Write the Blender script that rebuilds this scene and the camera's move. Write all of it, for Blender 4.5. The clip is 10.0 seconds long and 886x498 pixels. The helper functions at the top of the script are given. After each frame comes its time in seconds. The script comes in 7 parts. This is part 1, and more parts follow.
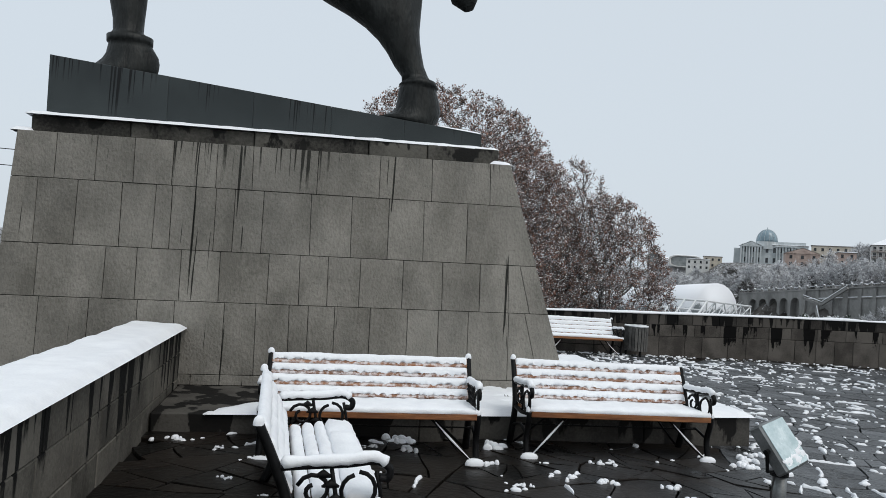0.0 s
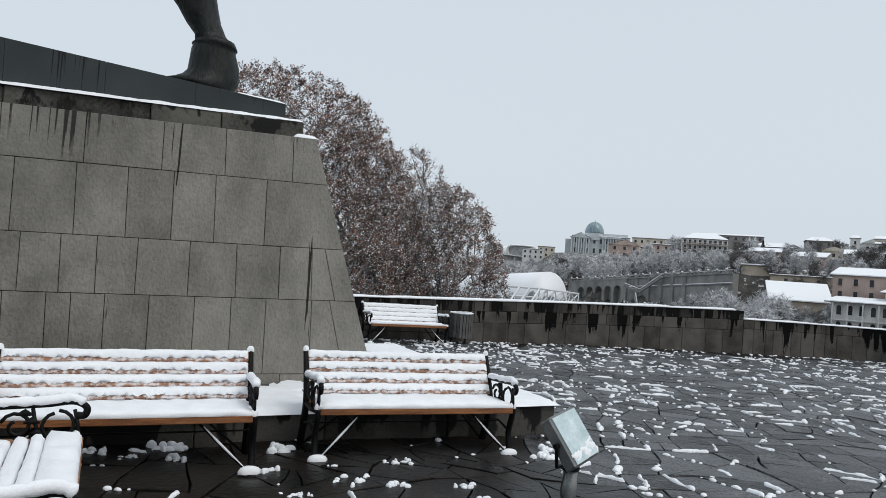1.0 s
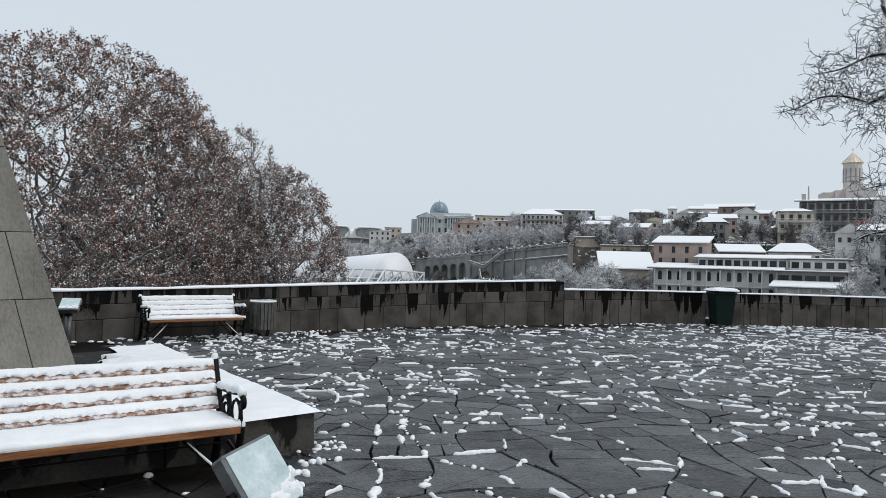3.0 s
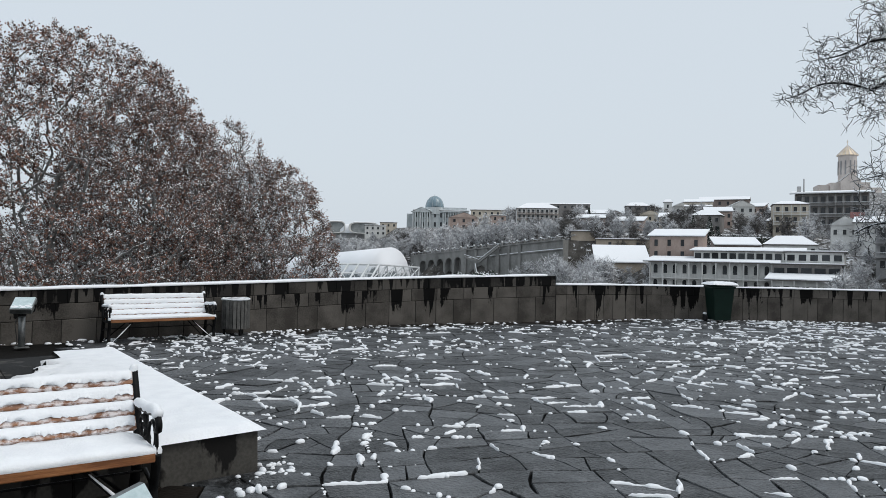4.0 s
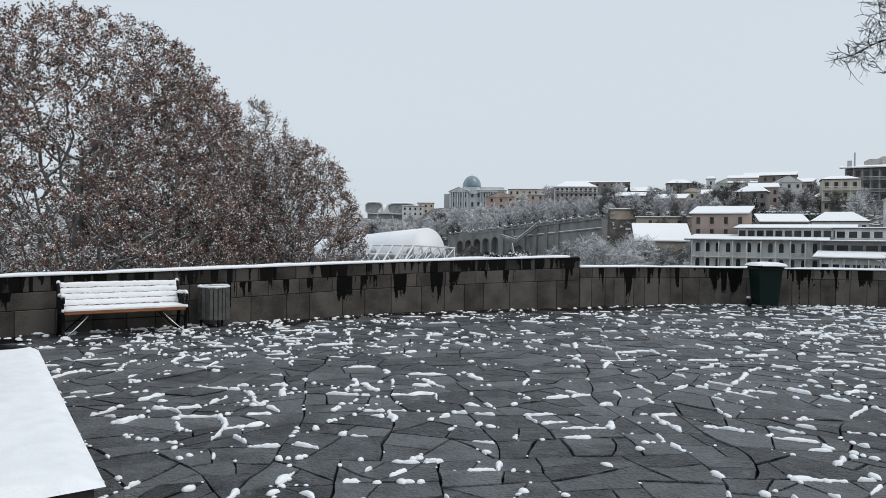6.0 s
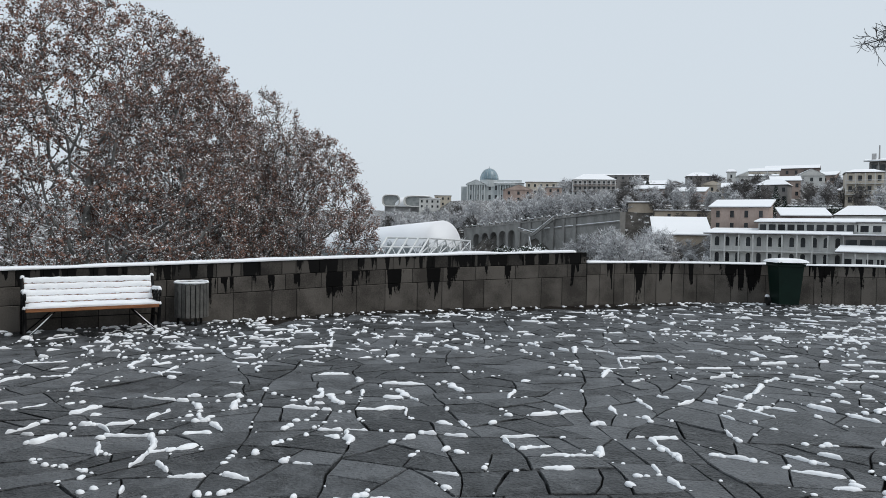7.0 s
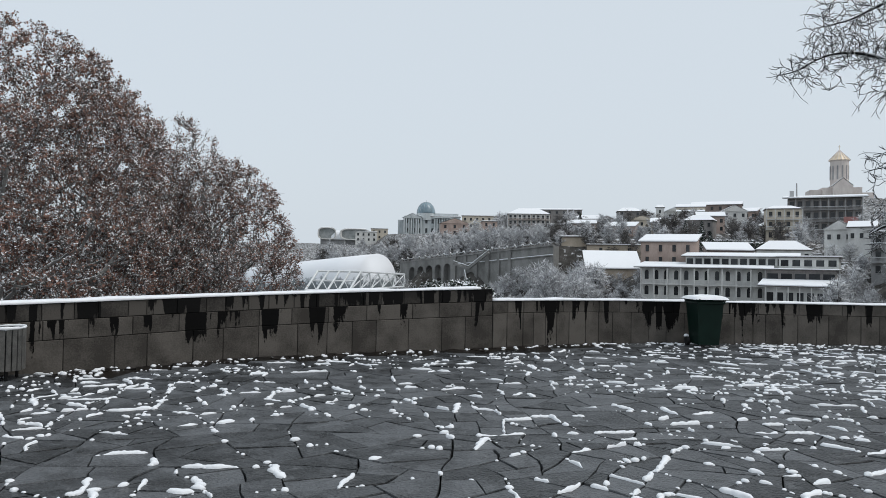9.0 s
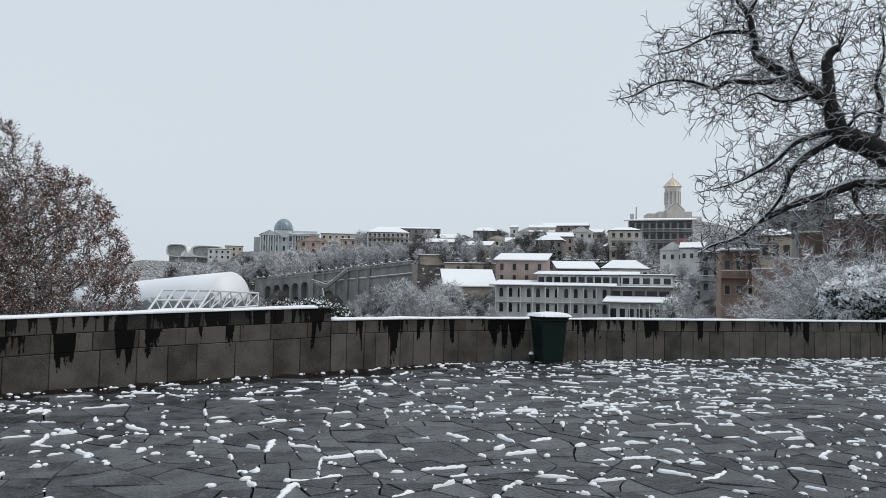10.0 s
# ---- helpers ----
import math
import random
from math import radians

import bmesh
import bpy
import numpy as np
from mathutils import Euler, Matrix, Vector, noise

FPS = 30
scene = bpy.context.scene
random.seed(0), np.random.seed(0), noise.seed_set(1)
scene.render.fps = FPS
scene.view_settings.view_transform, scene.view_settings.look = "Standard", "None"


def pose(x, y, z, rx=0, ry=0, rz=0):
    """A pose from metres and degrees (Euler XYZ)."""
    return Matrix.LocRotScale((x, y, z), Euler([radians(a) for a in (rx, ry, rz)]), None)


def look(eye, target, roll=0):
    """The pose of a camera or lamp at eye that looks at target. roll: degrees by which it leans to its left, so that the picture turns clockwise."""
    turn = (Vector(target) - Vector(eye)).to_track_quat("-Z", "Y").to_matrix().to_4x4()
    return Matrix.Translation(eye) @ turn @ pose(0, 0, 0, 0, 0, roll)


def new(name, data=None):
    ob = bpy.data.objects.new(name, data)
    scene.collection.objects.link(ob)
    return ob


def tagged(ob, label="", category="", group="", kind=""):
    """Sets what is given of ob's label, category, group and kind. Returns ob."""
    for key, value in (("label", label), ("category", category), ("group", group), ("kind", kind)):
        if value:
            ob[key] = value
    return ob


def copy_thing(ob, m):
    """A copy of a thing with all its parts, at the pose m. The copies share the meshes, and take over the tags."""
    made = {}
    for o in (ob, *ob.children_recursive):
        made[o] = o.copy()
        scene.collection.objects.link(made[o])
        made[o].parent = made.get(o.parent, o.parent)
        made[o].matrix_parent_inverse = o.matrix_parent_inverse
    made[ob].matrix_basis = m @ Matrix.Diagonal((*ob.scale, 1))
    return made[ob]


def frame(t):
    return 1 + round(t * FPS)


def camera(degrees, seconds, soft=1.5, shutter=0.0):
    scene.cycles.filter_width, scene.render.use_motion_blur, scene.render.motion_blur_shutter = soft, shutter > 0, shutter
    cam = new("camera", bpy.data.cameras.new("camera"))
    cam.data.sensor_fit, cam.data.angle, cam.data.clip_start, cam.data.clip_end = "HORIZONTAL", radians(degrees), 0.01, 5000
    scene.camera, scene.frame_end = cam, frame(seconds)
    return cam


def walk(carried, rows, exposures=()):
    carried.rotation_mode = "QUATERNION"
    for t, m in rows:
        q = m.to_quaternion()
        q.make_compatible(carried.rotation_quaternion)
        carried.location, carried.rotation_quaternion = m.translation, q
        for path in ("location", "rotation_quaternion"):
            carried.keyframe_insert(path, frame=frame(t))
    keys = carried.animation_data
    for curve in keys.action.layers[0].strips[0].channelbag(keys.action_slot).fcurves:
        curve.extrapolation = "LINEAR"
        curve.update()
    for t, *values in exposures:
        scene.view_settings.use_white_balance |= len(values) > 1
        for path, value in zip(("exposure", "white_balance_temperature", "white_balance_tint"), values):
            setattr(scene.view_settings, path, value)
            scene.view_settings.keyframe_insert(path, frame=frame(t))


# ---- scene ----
cam = camera(63.6, 10.0, soft=0.7)
PATH = [
    (0, (0.04, 0.01, 1.637), (0.424, 1.971, 1.705), 4.0),
    (0.5, (0.325, 0.278, 1.611), (0.93, 2.183, 1.68), 4.4),
    (1, (0.67, 0.508, 1.627), (1.468, 2.34, 1.693), 4.3),
    (1.5, (1.072, 0.676, 1.642), (2.031, 2.43, 1.7), 3.8),
    (2, (1.42, 0.902, 1.653), (2.484, 2.595, 1.704), 2.8),
    (2.5, (1.842, 1.082, 1.645), (2.975, 2.73, 1.687), 2.0),
    (3, (2.186, 1.346, 1.627), (3.353, 2.97, 1.665), 1.5),
    (3.2, (2.333, 1.48, 1.642), (3.507, 3.099, 1.676), 1.3),
    (4.3, (3.098, 2.065, 1.626), (4.271, 3.685, 1.644), 1.1),
    (4.5, (3.259, 2.223, 1.645), (4.424, 3.849, 1.66), 1.1),
    (5, (3.653, 2.451, 1.634), (4.797, 4.092, 1.634), 0.9),
    (5.5, (4.076, 2.711, 1.634), (5.193, 4.37, 1.613), 0.8),
    (5.7, (4.223, 2.791, 1.64), (5.326, 4.459, 1.614), 0.7),
    (6.8, (5.075, 3.28, 1.646), (6.133, 4.976, 1.592), 0.9),
    (7, (5.262, 3.409, 1.663), (6.309, 5.112, 1.608), 0.9),
    (7.5, (5.65, 3.635, 1.669), (6.691, 5.343, 1.628), 0.9),
    (8, (6.037, 3.875, 1.663), (7.093, 5.573, 1.647), 0.9),
    (8.5, (6.435, 4.113, 1.696), (7.535, 5.783, 1.706), 1.0),
    (9, (6.922, 4.284, 1.694), (8.112, 5.891, 1.735), 1.0),
    (9.5, (7.345, 4.531, 1.68), (8.649, 6.046, 1.748), 0.8),
    (10, (7.807, 4.698, 1.673), (9.284, 6.043, 1.772), 0.9),
]
walk(cam, [(t, look(eye, target, roll)) for t, eye, target, roll in PATH])

# ---- light ----
world = bpy.data.worlds.new("overcast_sky")
scene.world = world
world.use_nodes = True
wn, wl = world.node_tree.nodes, world.node_tree.links
sky = wn.new("ShaderNodeTexSky")
sky.sky_type, sky.sun_disc = "NISHITA", False
sky.sun_elevation, sky.sun_rotation = radians(38), radians(150)
sky.air_density, sky.dust_density, sky.ozone_density = 1.0, 6.0, 1.0
sky_scale = wn.new("ShaderNodeVectorMath")
sky_scale.operation = "SCALE"
sky_scale.inputs["Scale"].default_value = 0.105
cloud = wn.new("ShaderNodeMix")
cloud.data_type = "RGBA"
cloud.inputs[0].default_value = 0.86
cloud.inputs[7].default_value = (0.720, 0.797, 0.868, 1)
wl.new(sky.outputs[0], sky_scale.inputs[0])
wl.new(sky_scale.outputs[0], cloud.inputs[6])
wl.new(cloud.outputs[2], wn["Background"].inputs[0])
wn["Background"].inputs[1].default_value = 1.0

sun = new("sun", bpy.data.lights.new("sun", "SUN"))
sun.data.energy, sun.data.angle, sun.data.color = 1.0, radians(25), (1.0, 0.97, 0.93)
sun.matrix_world = look((0, 0, 60), (-18, 32, 0))

# ---- materials ----


def mat(name, dark, light, rough=0.7, scale=3.0, fine=40.0, bump=0.2, metal=0.0, vary=0.25, rough_vary=0.1, stretch=(1, 1, 1), island=False, gloss=0.5):
    """Two scales of noise between a dark and a light tone, with relief; pieces vary by a random value of their own."""
    m = bpy.data.materials.new(name)
    m.use_nodes = True
    n, k = m.node_tree.nodes, m.node_tree.links
    out = n["Principled BSDF"]
    geo = n.new("ShaderNodeNewGeometry")
    mp = n.new("ShaderNodeVectorMath")
    mp.operation = "MULTIPLY"
    mp.inputs[1].default_value = stretch
    k.new(geo.outputs["Position"], mp.inputs[0])
    big, small = n.new("ShaderNodeTexNoise"), n.new("ShaderNodeTexNoise")
    for tex, sc, det in ((big, scale, 5), (small, fine, 3)):
        tex.inputs["Scale"].default_value, tex.inputs["Detail"].default_value = sc, det
        k.new(mp.outputs[0], tex.inputs["Vector"])
    add = n.new("ShaderNodeMath")
    add.operation = "MULTIPLY_ADD"
    add.inputs[1].default_value, add.inputs[2].default_value = 0.45, -0.22
    k.new(small.outputs[0], add.inputs[0])
    tot = n.new("ShaderNodeMath")
    k.new(big.outputs[0], tot.inputs[0])
    k.new(add.outputs[0], tot.inputs[1])
    rnd = n.new("ShaderNodeMath")
    rnd.operation = "MULTIPLY_ADD"
    rnd.inputs[1].default_value, rnd.inputs[2].default_value = vary, -vary / 2
    if island:
        k.new(geo.outputs["Random Per Island"], rnd.inputs[0])
    else:
        k.new(n.new("ShaderNodeObjectInfo").outputs["Random"], rnd.inputs[0])
    sm = n.new("ShaderNodeMath")
    k.new(tot.outputs[0], sm.inputs[0])
    k.new(rnd.outputs[0], sm.inputs[1])
    ramp = n.new("ShaderNodeValToRGB")
    ramp.color_ramp.elements[0].position, ramp.color_ramp.elements[1].position = 0.28, 0.72
    ramp.color_ramp.elements[0].color, ramp.color_ramp.elements[1].color = (*dark, 1), (*light, 1)
    k.new(sm.outputs[0], ramp.inputs[0])
    k.new(ramp.outputs[0], out.inputs["Base Color"])
    rg = n.new("ShaderNodeMath")
    rg.operation = "MULTIPLY_ADD"
    rg.inputs[1].default_value, rg.inputs[2].default_value = rough_vary * 2, rough - rough_vary
    k.new(big.outputs[0], rg.inputs[0])
    k.new(rg.outputs[0], out.inputs["Roughness"])
    out.inputs["Metallic"].default_value = metal
    out.inputs["Specular IOR Level"].default_value = gloss
    if bump:
        b = n.new("ShaderNodeBump")
        b.inputs["Strength"].default_value, b.inputs["Distance"].default_value = bump, 0.02
        k.new(tot.outputs[0], b.inputs["Height"])
        k.new(b.outputs[0], out.inputs["Normal"])
    return m


def with_stains(m, tone, density, reach, top, wide=(7.0, 7.0, 0.2), soft=0.05, broad=0.9, ragged=0.35, thin=(0.42, 0.60)):
    """Dark runs of water that start at the height top and reach down unevenly, with blunt ends."""
    n, k = m.node_tree.nodes, m.node_tree.links
    out = n["Principled BSDF"]
    base = out.inputs["Base Color"].links[0].from_socket
    geo = n.new("ShaderNodeNewGeometry")

    def noise_of(scale, detail):
        mp = n.new("ShaderNodeVectorMath")
        mp.operation = "MULTIPLY"
        mp.inputs[1].default_value = scale
        k.new(geo.outputs["Position"], mp.inputs[0])
        tex = n.new("ShaderNodeTexNoise")
        tex.inputs["Scale"].default_value, tex.inputs["Detail"].default_value, tex.inputs["Roughness"].default_value = 1.0, detail, 0.55
        k.new(mp.outputs[0], tex.inputs["Vector"])
        return tex.outputs[0]
    drip = n.new("ShaderNodeMapRange")
    drip.inputs[1].default_value, drip.inputs[2].default_value = thin
    k.new(noise_of(wide, 2.0), drip.inputs[0])
    sep = n.new("ShaderNodeSeparateXYZ")
    k.new(geo.outputs["Position"], sep.inputs[0])
    fall = n.new("ShaderNodeMapRange")
    fall.inputs[1].default_value, fall.inputs[2].default_value = top - reach, top
    fall.inputs[3].default_value, fall.inputs[4].default_value = -0.75, 0.15
    k.new(sep.outputs[2], fall.inputs[0])
    low = n.new("ShaderNodeMapRange")
    low.inputs[1].default_value, low.inputs[2].default_value, low.inputs[3].default_value, low.inputs[4].default_value = 0.30, 0.70, -0.5 + density, 0.5 + density
    k.new(noise_of((broad, broad, 0.12), 3.0), low.inputs[0])
    s1, s2, edge_ = n.new("ShaderNodeMath"), n.new("ShaderNodeMath"), n.new("ShaderNodeMath")
    k.new(drip.outputs[0], s1.inputs[0])
    k.new(fall.outputs[0], s1.inputs[1])
    k.new(s1.outputs[0], s2.inputs[0])
    k.new(low.outputs[0], s2.inputs[1])
    edge_.operation = "MULTIPLY_ADD"
    edge_.inputs[1].default_value, edge_.inputs[2].default_value = ragged, -ragged / 2
    k.new(noise_of((30, 30, 14), 2.0), edge_.inputs[0])
    s3 = n.new("ShaderNodeMath")
    k.new(s2.outputs[0], s3.inputs[0])
    k.new(edge_.outputs[0], s3.inputs[1])
    cut = n.new("ShaderNodeMapRange")
    cut.inputs[1].default_value, cut.inputs[2].default_value = 0.5 - soft, 0.5 + soft
    k.new(s3.outputs[0], cut.inputs[0])
    mix = n.new("ShaderNodeMix")
    mix.data_type = "RGBA"
    mix.inputs[7].default_value = (*tone, 1)
    k.new(cut.outputs[0], mix.inputs[0])
    k.new(base, mix.inputs[6])
    k.new(mix.outputs[2], out.inputs["Base Color"])
    return m


def with_patches(m, tone, scale, lo, hi, amount, detail=6.0, rough=0.6, stretch=(1, 1, 1)):
    """Ragged patches of another tone where a noise lies between lo and hi."""
    n, k = m.node_tree.nodes, m.node_tree.links
    out = n["Principled BSDF"]
    base = out.inputs["Base Color"].links[0].from_socket
    geo, mp, tex = n.new("ShaderNodeNewGeometry"), n.new("ShaderNodeVectorMath"), n.new("ShaderNodeTexNoise")
    mp.operation = "MULTIPLY"
    mp.inputs[1].default_value = stretch
    k.new(geo.outputs["Position"], mp.inputs[0])
    k.new(mp.outputs[0], tex.inputs["Vector"])
    tex.inputs["Scale"].default_value, tex.inputs["Detail"].default_value, tex.inputs["Roughness"].default_value = scale, detail, rough
    cut = n.new("ShaderNodeMapRange")
    cut.inputs[1].default_value, cut.inputs[2].default_value, cut.inputs[4].default_value = lo, hi, amount
    k.new(tex.outputs[0], cut.inputs[0])
    mix = n.new("ShaderNodeMix")
    mix.data_type = "RGBA"
    mix.inputs[7].default_value = (*tone, 1)
    k.new(cut.outputs[0], mix.inputs[0])
    k.new(base, mix.inputs[6])
    k.new(mix.outputs[2], out.inputs["Base Color"])
    return m


snow_m = mat("snow", (0.80, 0.82, 0.85), (0.88, 0.90, 0.92), 0.75, 6, 60, 0.35, vary=0.0, gloss=0.3)
SLATE = ((0.008, 0.009, 0.0095), (0.104, 0.110, 0.117), 0.42, 4.0, 34, 2.6)


def cleft(m):
    """Damp dark patches, pale worn scuffs and fine grit on slate."""
    with_patches(m, (0.004, 0.0045, 0.005), 1.1, 0.52, 0.66, 0.7, 7)
    with_patches(m, (0.155, 0.161, 0.168), 5.5, 0.54, 0.74, 0.8, 9, 0.72)
    return with_patches(m, (0.003, 0.003, 0.0035), 16, 0.60, 0.70, 0.8, 5, 0.65)


slate_m = cleft(mat("wet_slate", *SLATE, vary=0.42, rough_vary=0.42, gloss=0.36))
slate_far_m = cleft(mat("wet_slate_joined", *SLATE, vary=0.42, rough_vary=0.42, island=True, gloss=0.36))
# wet brown film, with the monument's dark reflection put into its colour
dark_film_m = mat("wet_brown_slate_darkened", (0.003, 0.003, 0.003), (0.017, 0.0135, 0.011), 0.36, 2.0, 20, 0.6, vary=0.3, rough_vary=0.25, gloss=0.14)
joint_m = mat("wet_joint_earth", (0.003, 0.003, 0.003), (0.010, 0.009, 0.008), 0.8, 8, 60, 0.5, gloss=0.1)
plinth_m = mat("grey_tuff_blocks", (0.150, 0.143, 0.125), (0.285, 0.272, 0.242), 0.9, 1.6, 30, 1.5, vary=0.20, stretch=(1.3, 1, 0.8), gloss=0.15)
with_patches(plinth_m, (0.088, 0.086, 0.078), 1.3, 0.50, 0.72, 0.45, 9, 0.7, (1.8, 1, 0.7))
with_patches(plinth_m, (0.092, 0.093, 0.087), 0.42, 0.46, 0.64, 0.32, 6, 0.6)
with_patches(plinth_m, (0.31, 0.30, 0.27), 7, 0.58, 0.74, 0.40, 8, 0.75)
with_patches(plinth_m, (0.06, 0.06, 0.055), 22, 0.60, 0.72, 0.6, 5, 0.7, (1, 1, 1.8))
with_stains(plinth_m, (0.035, 0.035, 0.031), -0.56, 1.0, 3.1, (30, 1, 0.5), 0.14, 1.1, 0.35, (0.46, 0.62))
with_stains(plinth_m, (0.028, 0.028, 0.025), -0.50, 9.0, 3.2, (16, 0.5, 0.45), 0.08, 0.8, 0.30, (0.64, 0.70))
cap_m = with_stains(mat("stained_cap_blocks", (0.022, 0.021, 0.019), (0.125, 0.12, 0.105), 0.8, 1.4, 30, 0.6, vary=0.3, gloss=0.2), (0.014, 0.014, 0.013), -0.12, 0.6, 3.25, (4, 4, 3.0), 0.12, 1.0, 0.7)
granite_m = with_stains(mat("dark_polished_granite", (0.024, 0.031, 0.033), (0.046, 0.056, 0.058), 0.5, 1.2, 80, 0.05, vary=0.25, gloss=0.25), (0.006, 0.007, 0.008), -0.36, 1.0, 4.0, (34, 1, 0.08), 0.10, 1.3, 0.1)
bronze_m = mat("weathered_bronze", (0.005, 0.006, 0.006), (0.028, 0.031, 0.030), 0.5, 4.5, 26, 1.6, metal=0.2, stretch=(1, 1, 0.35), gloss=0.25)
PARAPET = ((0.050, 0.0455, 0.041), (0.120, 0.110, 0.099), 0.8, 2.5, 40, 0.4)
wall_m = with_stains(mat("parapet_stone", *PARAPET, vary=0.35, gloss=0.12), (0.003, 0.003, 0.003), 0.0, 0.95, 1.14, (5.0, 5.0, 0.5), 0.05, 1.1, 0.5)
wall_low_m = with_stains(mat("parapet_stone_low", *PARAPET, vary=0.35, gloss=0.12), (0.003, 0.003, 0.003), -0.06, 0.75, 0.98, (5.5, 5.5, 0.5), 0.05, 1.2, 0.5)
wall_top_m = with_stains(mat("parapet_stone_wet", (0.028, 0.026, 0.024), (0.085, 0.078, 0.070), 0.7, 2.5, 40, 0.4, vary=0.5, gloss=0.15), (0.003, 0.003, 0.003), 0.14, 0.70, 1.16, (6.0, 6.0, 0.6), 0.06, 0.9, 0.55)
step_m = with_stains(mat("step_stone", (0.034, 0.032, 0.029), (0.090, 0.085, 0.076), 0.7, 2.5, 40, 0.3, vary=0.3, gloss=0.2), (0.008, 0.0075, 0.007), 0.26, 0.55, 0.34, (2.8, 2.8, 1.2), 0.06, 1.2, 0.5)
core_m = mat("wet_mortar", (0.005, 0.005, 0.005), (0.014, 0.013, 0.012), 0.8, 6, 50, 0.3, gloss=0.1)
wood_m = mat("varnished_wood", (0.17, 0.062, 0.022), (0.40, 0.17, 0.062), 0.45, 5, 30, 0.25, vary=0.3, stretch=(0.6, 6, 6))
frosted_wood_m = with_patches(mat("frosted_wood", (0.15, 0.062, 0.030), (0.36, 0.17, 0.085), 0.5, 5, 30, 0.25, vary=0.3, stretch=(0.6, 6, 6)), (0.80, 0.76, 0.76), 26, 0.42, 0.58, 0.85, 5, 0.6, (0.7, 1, 1))
iron_m = mat("black_cast_iron", (0.002, 0.002, 0.0023), (0.007, 0.007, 0.0075), 0.5, 20, 120, 0.25, gloss=0.16)
steel_m = mat("galvanised_steel", (0.16, 0.17, 0.17), (0.30, 0.31, 0.31), 0.45, 8, 60, 0.1, metal=0.7)
binslat_m = mat("weathered_grey_slats", (0.045, 0.045, 0.043), (0.13, 0.127, 0.12), 0.7, 8, 60, 0.25, vary=0.4)
green_m = mat("green_plastic", (0.002, 0.011, 0.008), (0.004, 0.018, 0.013), 0.5, 4, 60, 0.08, gloss=0.2)
rubber_m = mat("black_rubber", (0.008, 0.008, 0.008), (0.02, 0.02, 0.02), 0.7, 20, 90, 0.1)

# ---- mesh helpers ----


class Buf:
    """Collects vertices and faces for one mesh."""

    def __init__(self):
        self.v, self.f = [], []

    def add(self, verts, faces):
        o = len(self.v)
        self.v.extend(tuple(map(float, p)) for p in verts)
        self.f.extend(tuple(i + o for i in f) for f in faces)
        return self

    def box(self, x0, y0, z0, x1, y1, z1, b=0.0, m=None):
        """A box, its edges chamfered by b, under the matrix m."""
        c = Vector(((x0 + x1) / 2, (y0 + y1) / 2, (z0 + z1) / 2))
        h = Vector((abs(x1 - x0) / 2, abs(y1 - y0) / 2, abs(z1 - z0) / 2))
        b = min(b, min(h) * 0.9)
        vs, idx = [], {}
        signs = [(i, j, k) for i in (-1, 1) for j in (-1, 1) for k in (-1, 1)]
        fs = []
        if b <= 0:
            for s in signs:
                idx[s] = len(vs)
                vs.append(c + Vector((s[0] * h[0], s[1] * h[1], s[2] * h[2])))
            for a in range(3):
                p, q = (a + 1) % 3, (a + 2) % 3
                for d in (-1, 1):
                    loop = []
                    for u, w in ((-1, -1), (1, -1), (1, 1), (-1, 1)):
                        s = [0, 0, 0]
                        s[a], s[p], s[q] = d, u, w
                        loop.append(idx[tuple(s)])
                    fs.append(loop if d > 0 else loop[::-1])
        else:
            for s in signs:
                for a in range(3):
                    idx[s, a] = len(vs)
                    vs.append(c + Vector([s[i] * (h[i] - (0 if i == a else b)) for i in range(3)]))
            for a in range(3):
                p, q = (a + 1) % 3, (a + 2) % 3
                for d in (-1, 1):
                    loop = []
                    for u, w in ((-1, -1), (1, -1), (1, 1), (-1, 1)):
                        s = [0, 0, 0]
                        s[a], s[p], s[q] = d, u, w
                        loop.append(idx[tuple(s), a])
                    fs.append(loop if d > 0 else loop[::-1])
                for u in (-1, 1):
                    for w in (-1, 1):
                        s0, s1 = [0, 0, 0], [0, 0, 0]
                        s0[a], s1[a] = -1, 1
                        for s in (s0, s1):
                            s[p], s[q] = u, w
                        loop = [idx[tuple(s0), p], idx[tuple(s1), p], idx[tuple(s1), q], idx[tuple(s0), q]]
                        fs.append(loop if u * w < 0 else loop[::-1])
            for s in signs:
                loop = [idx[s, 0], idx[s, 1], idx[s, 2]]
                fs.append(loop if s[0] * s[1] * s[2] > 0 else loop[::-1])
        if m is not None:
            vs = [m @ p for p in vs]
        return self.add(vs, fs)

    def tube(self, pts, radii, sides=6, flat=1.0, cap=True):
        """A tube through pts; radii is one number or one for each point; flat squeezes it in its second direction."""
        pts = [Vector(p) for p in pts]
        if not hasattr(radii, "__len__"):
            radii = [radii] * len(pts)
        vs, fs = [], []
        ref = None
        for i, p in enumerate(pts):
            d = (pts[min(i + 1, len(pts) - 1)] - pts[max(i - 1, 0)])
            d = d.normalized() if d.length > 1e-9 else Vector((0, 0, 1))
            if ref is None:
                ref = d.orthogonal().normalized()
            a = ref - d * ref.dot(d)
            a = a.normalized() if a.length > 1e-6 else d.orthogonal().normalized()
            ref = a
            c = d.cross(a)
            for s in range(sides):
                t = 2 * math.pi * s / sides
                vs.append(p + a * (radii[i] * math.cos(t)) + c * (radii[i] * flat * math.sin(t)))
        for i in range(len(pts) - 1):
            for s in range(sides):
                q = (s + 1) % sides
                fs.append((i * sides + s, i * sides + q, (i + 1) * sides + q, (i + 1) * sides + s))
        if cap:
            fs.append(tuple(range(sides))[::-1])
            fs.append(tuple(range((len(pts) - 1) * sides, len(pts) * sides)))
        return self.add(vs, fs)

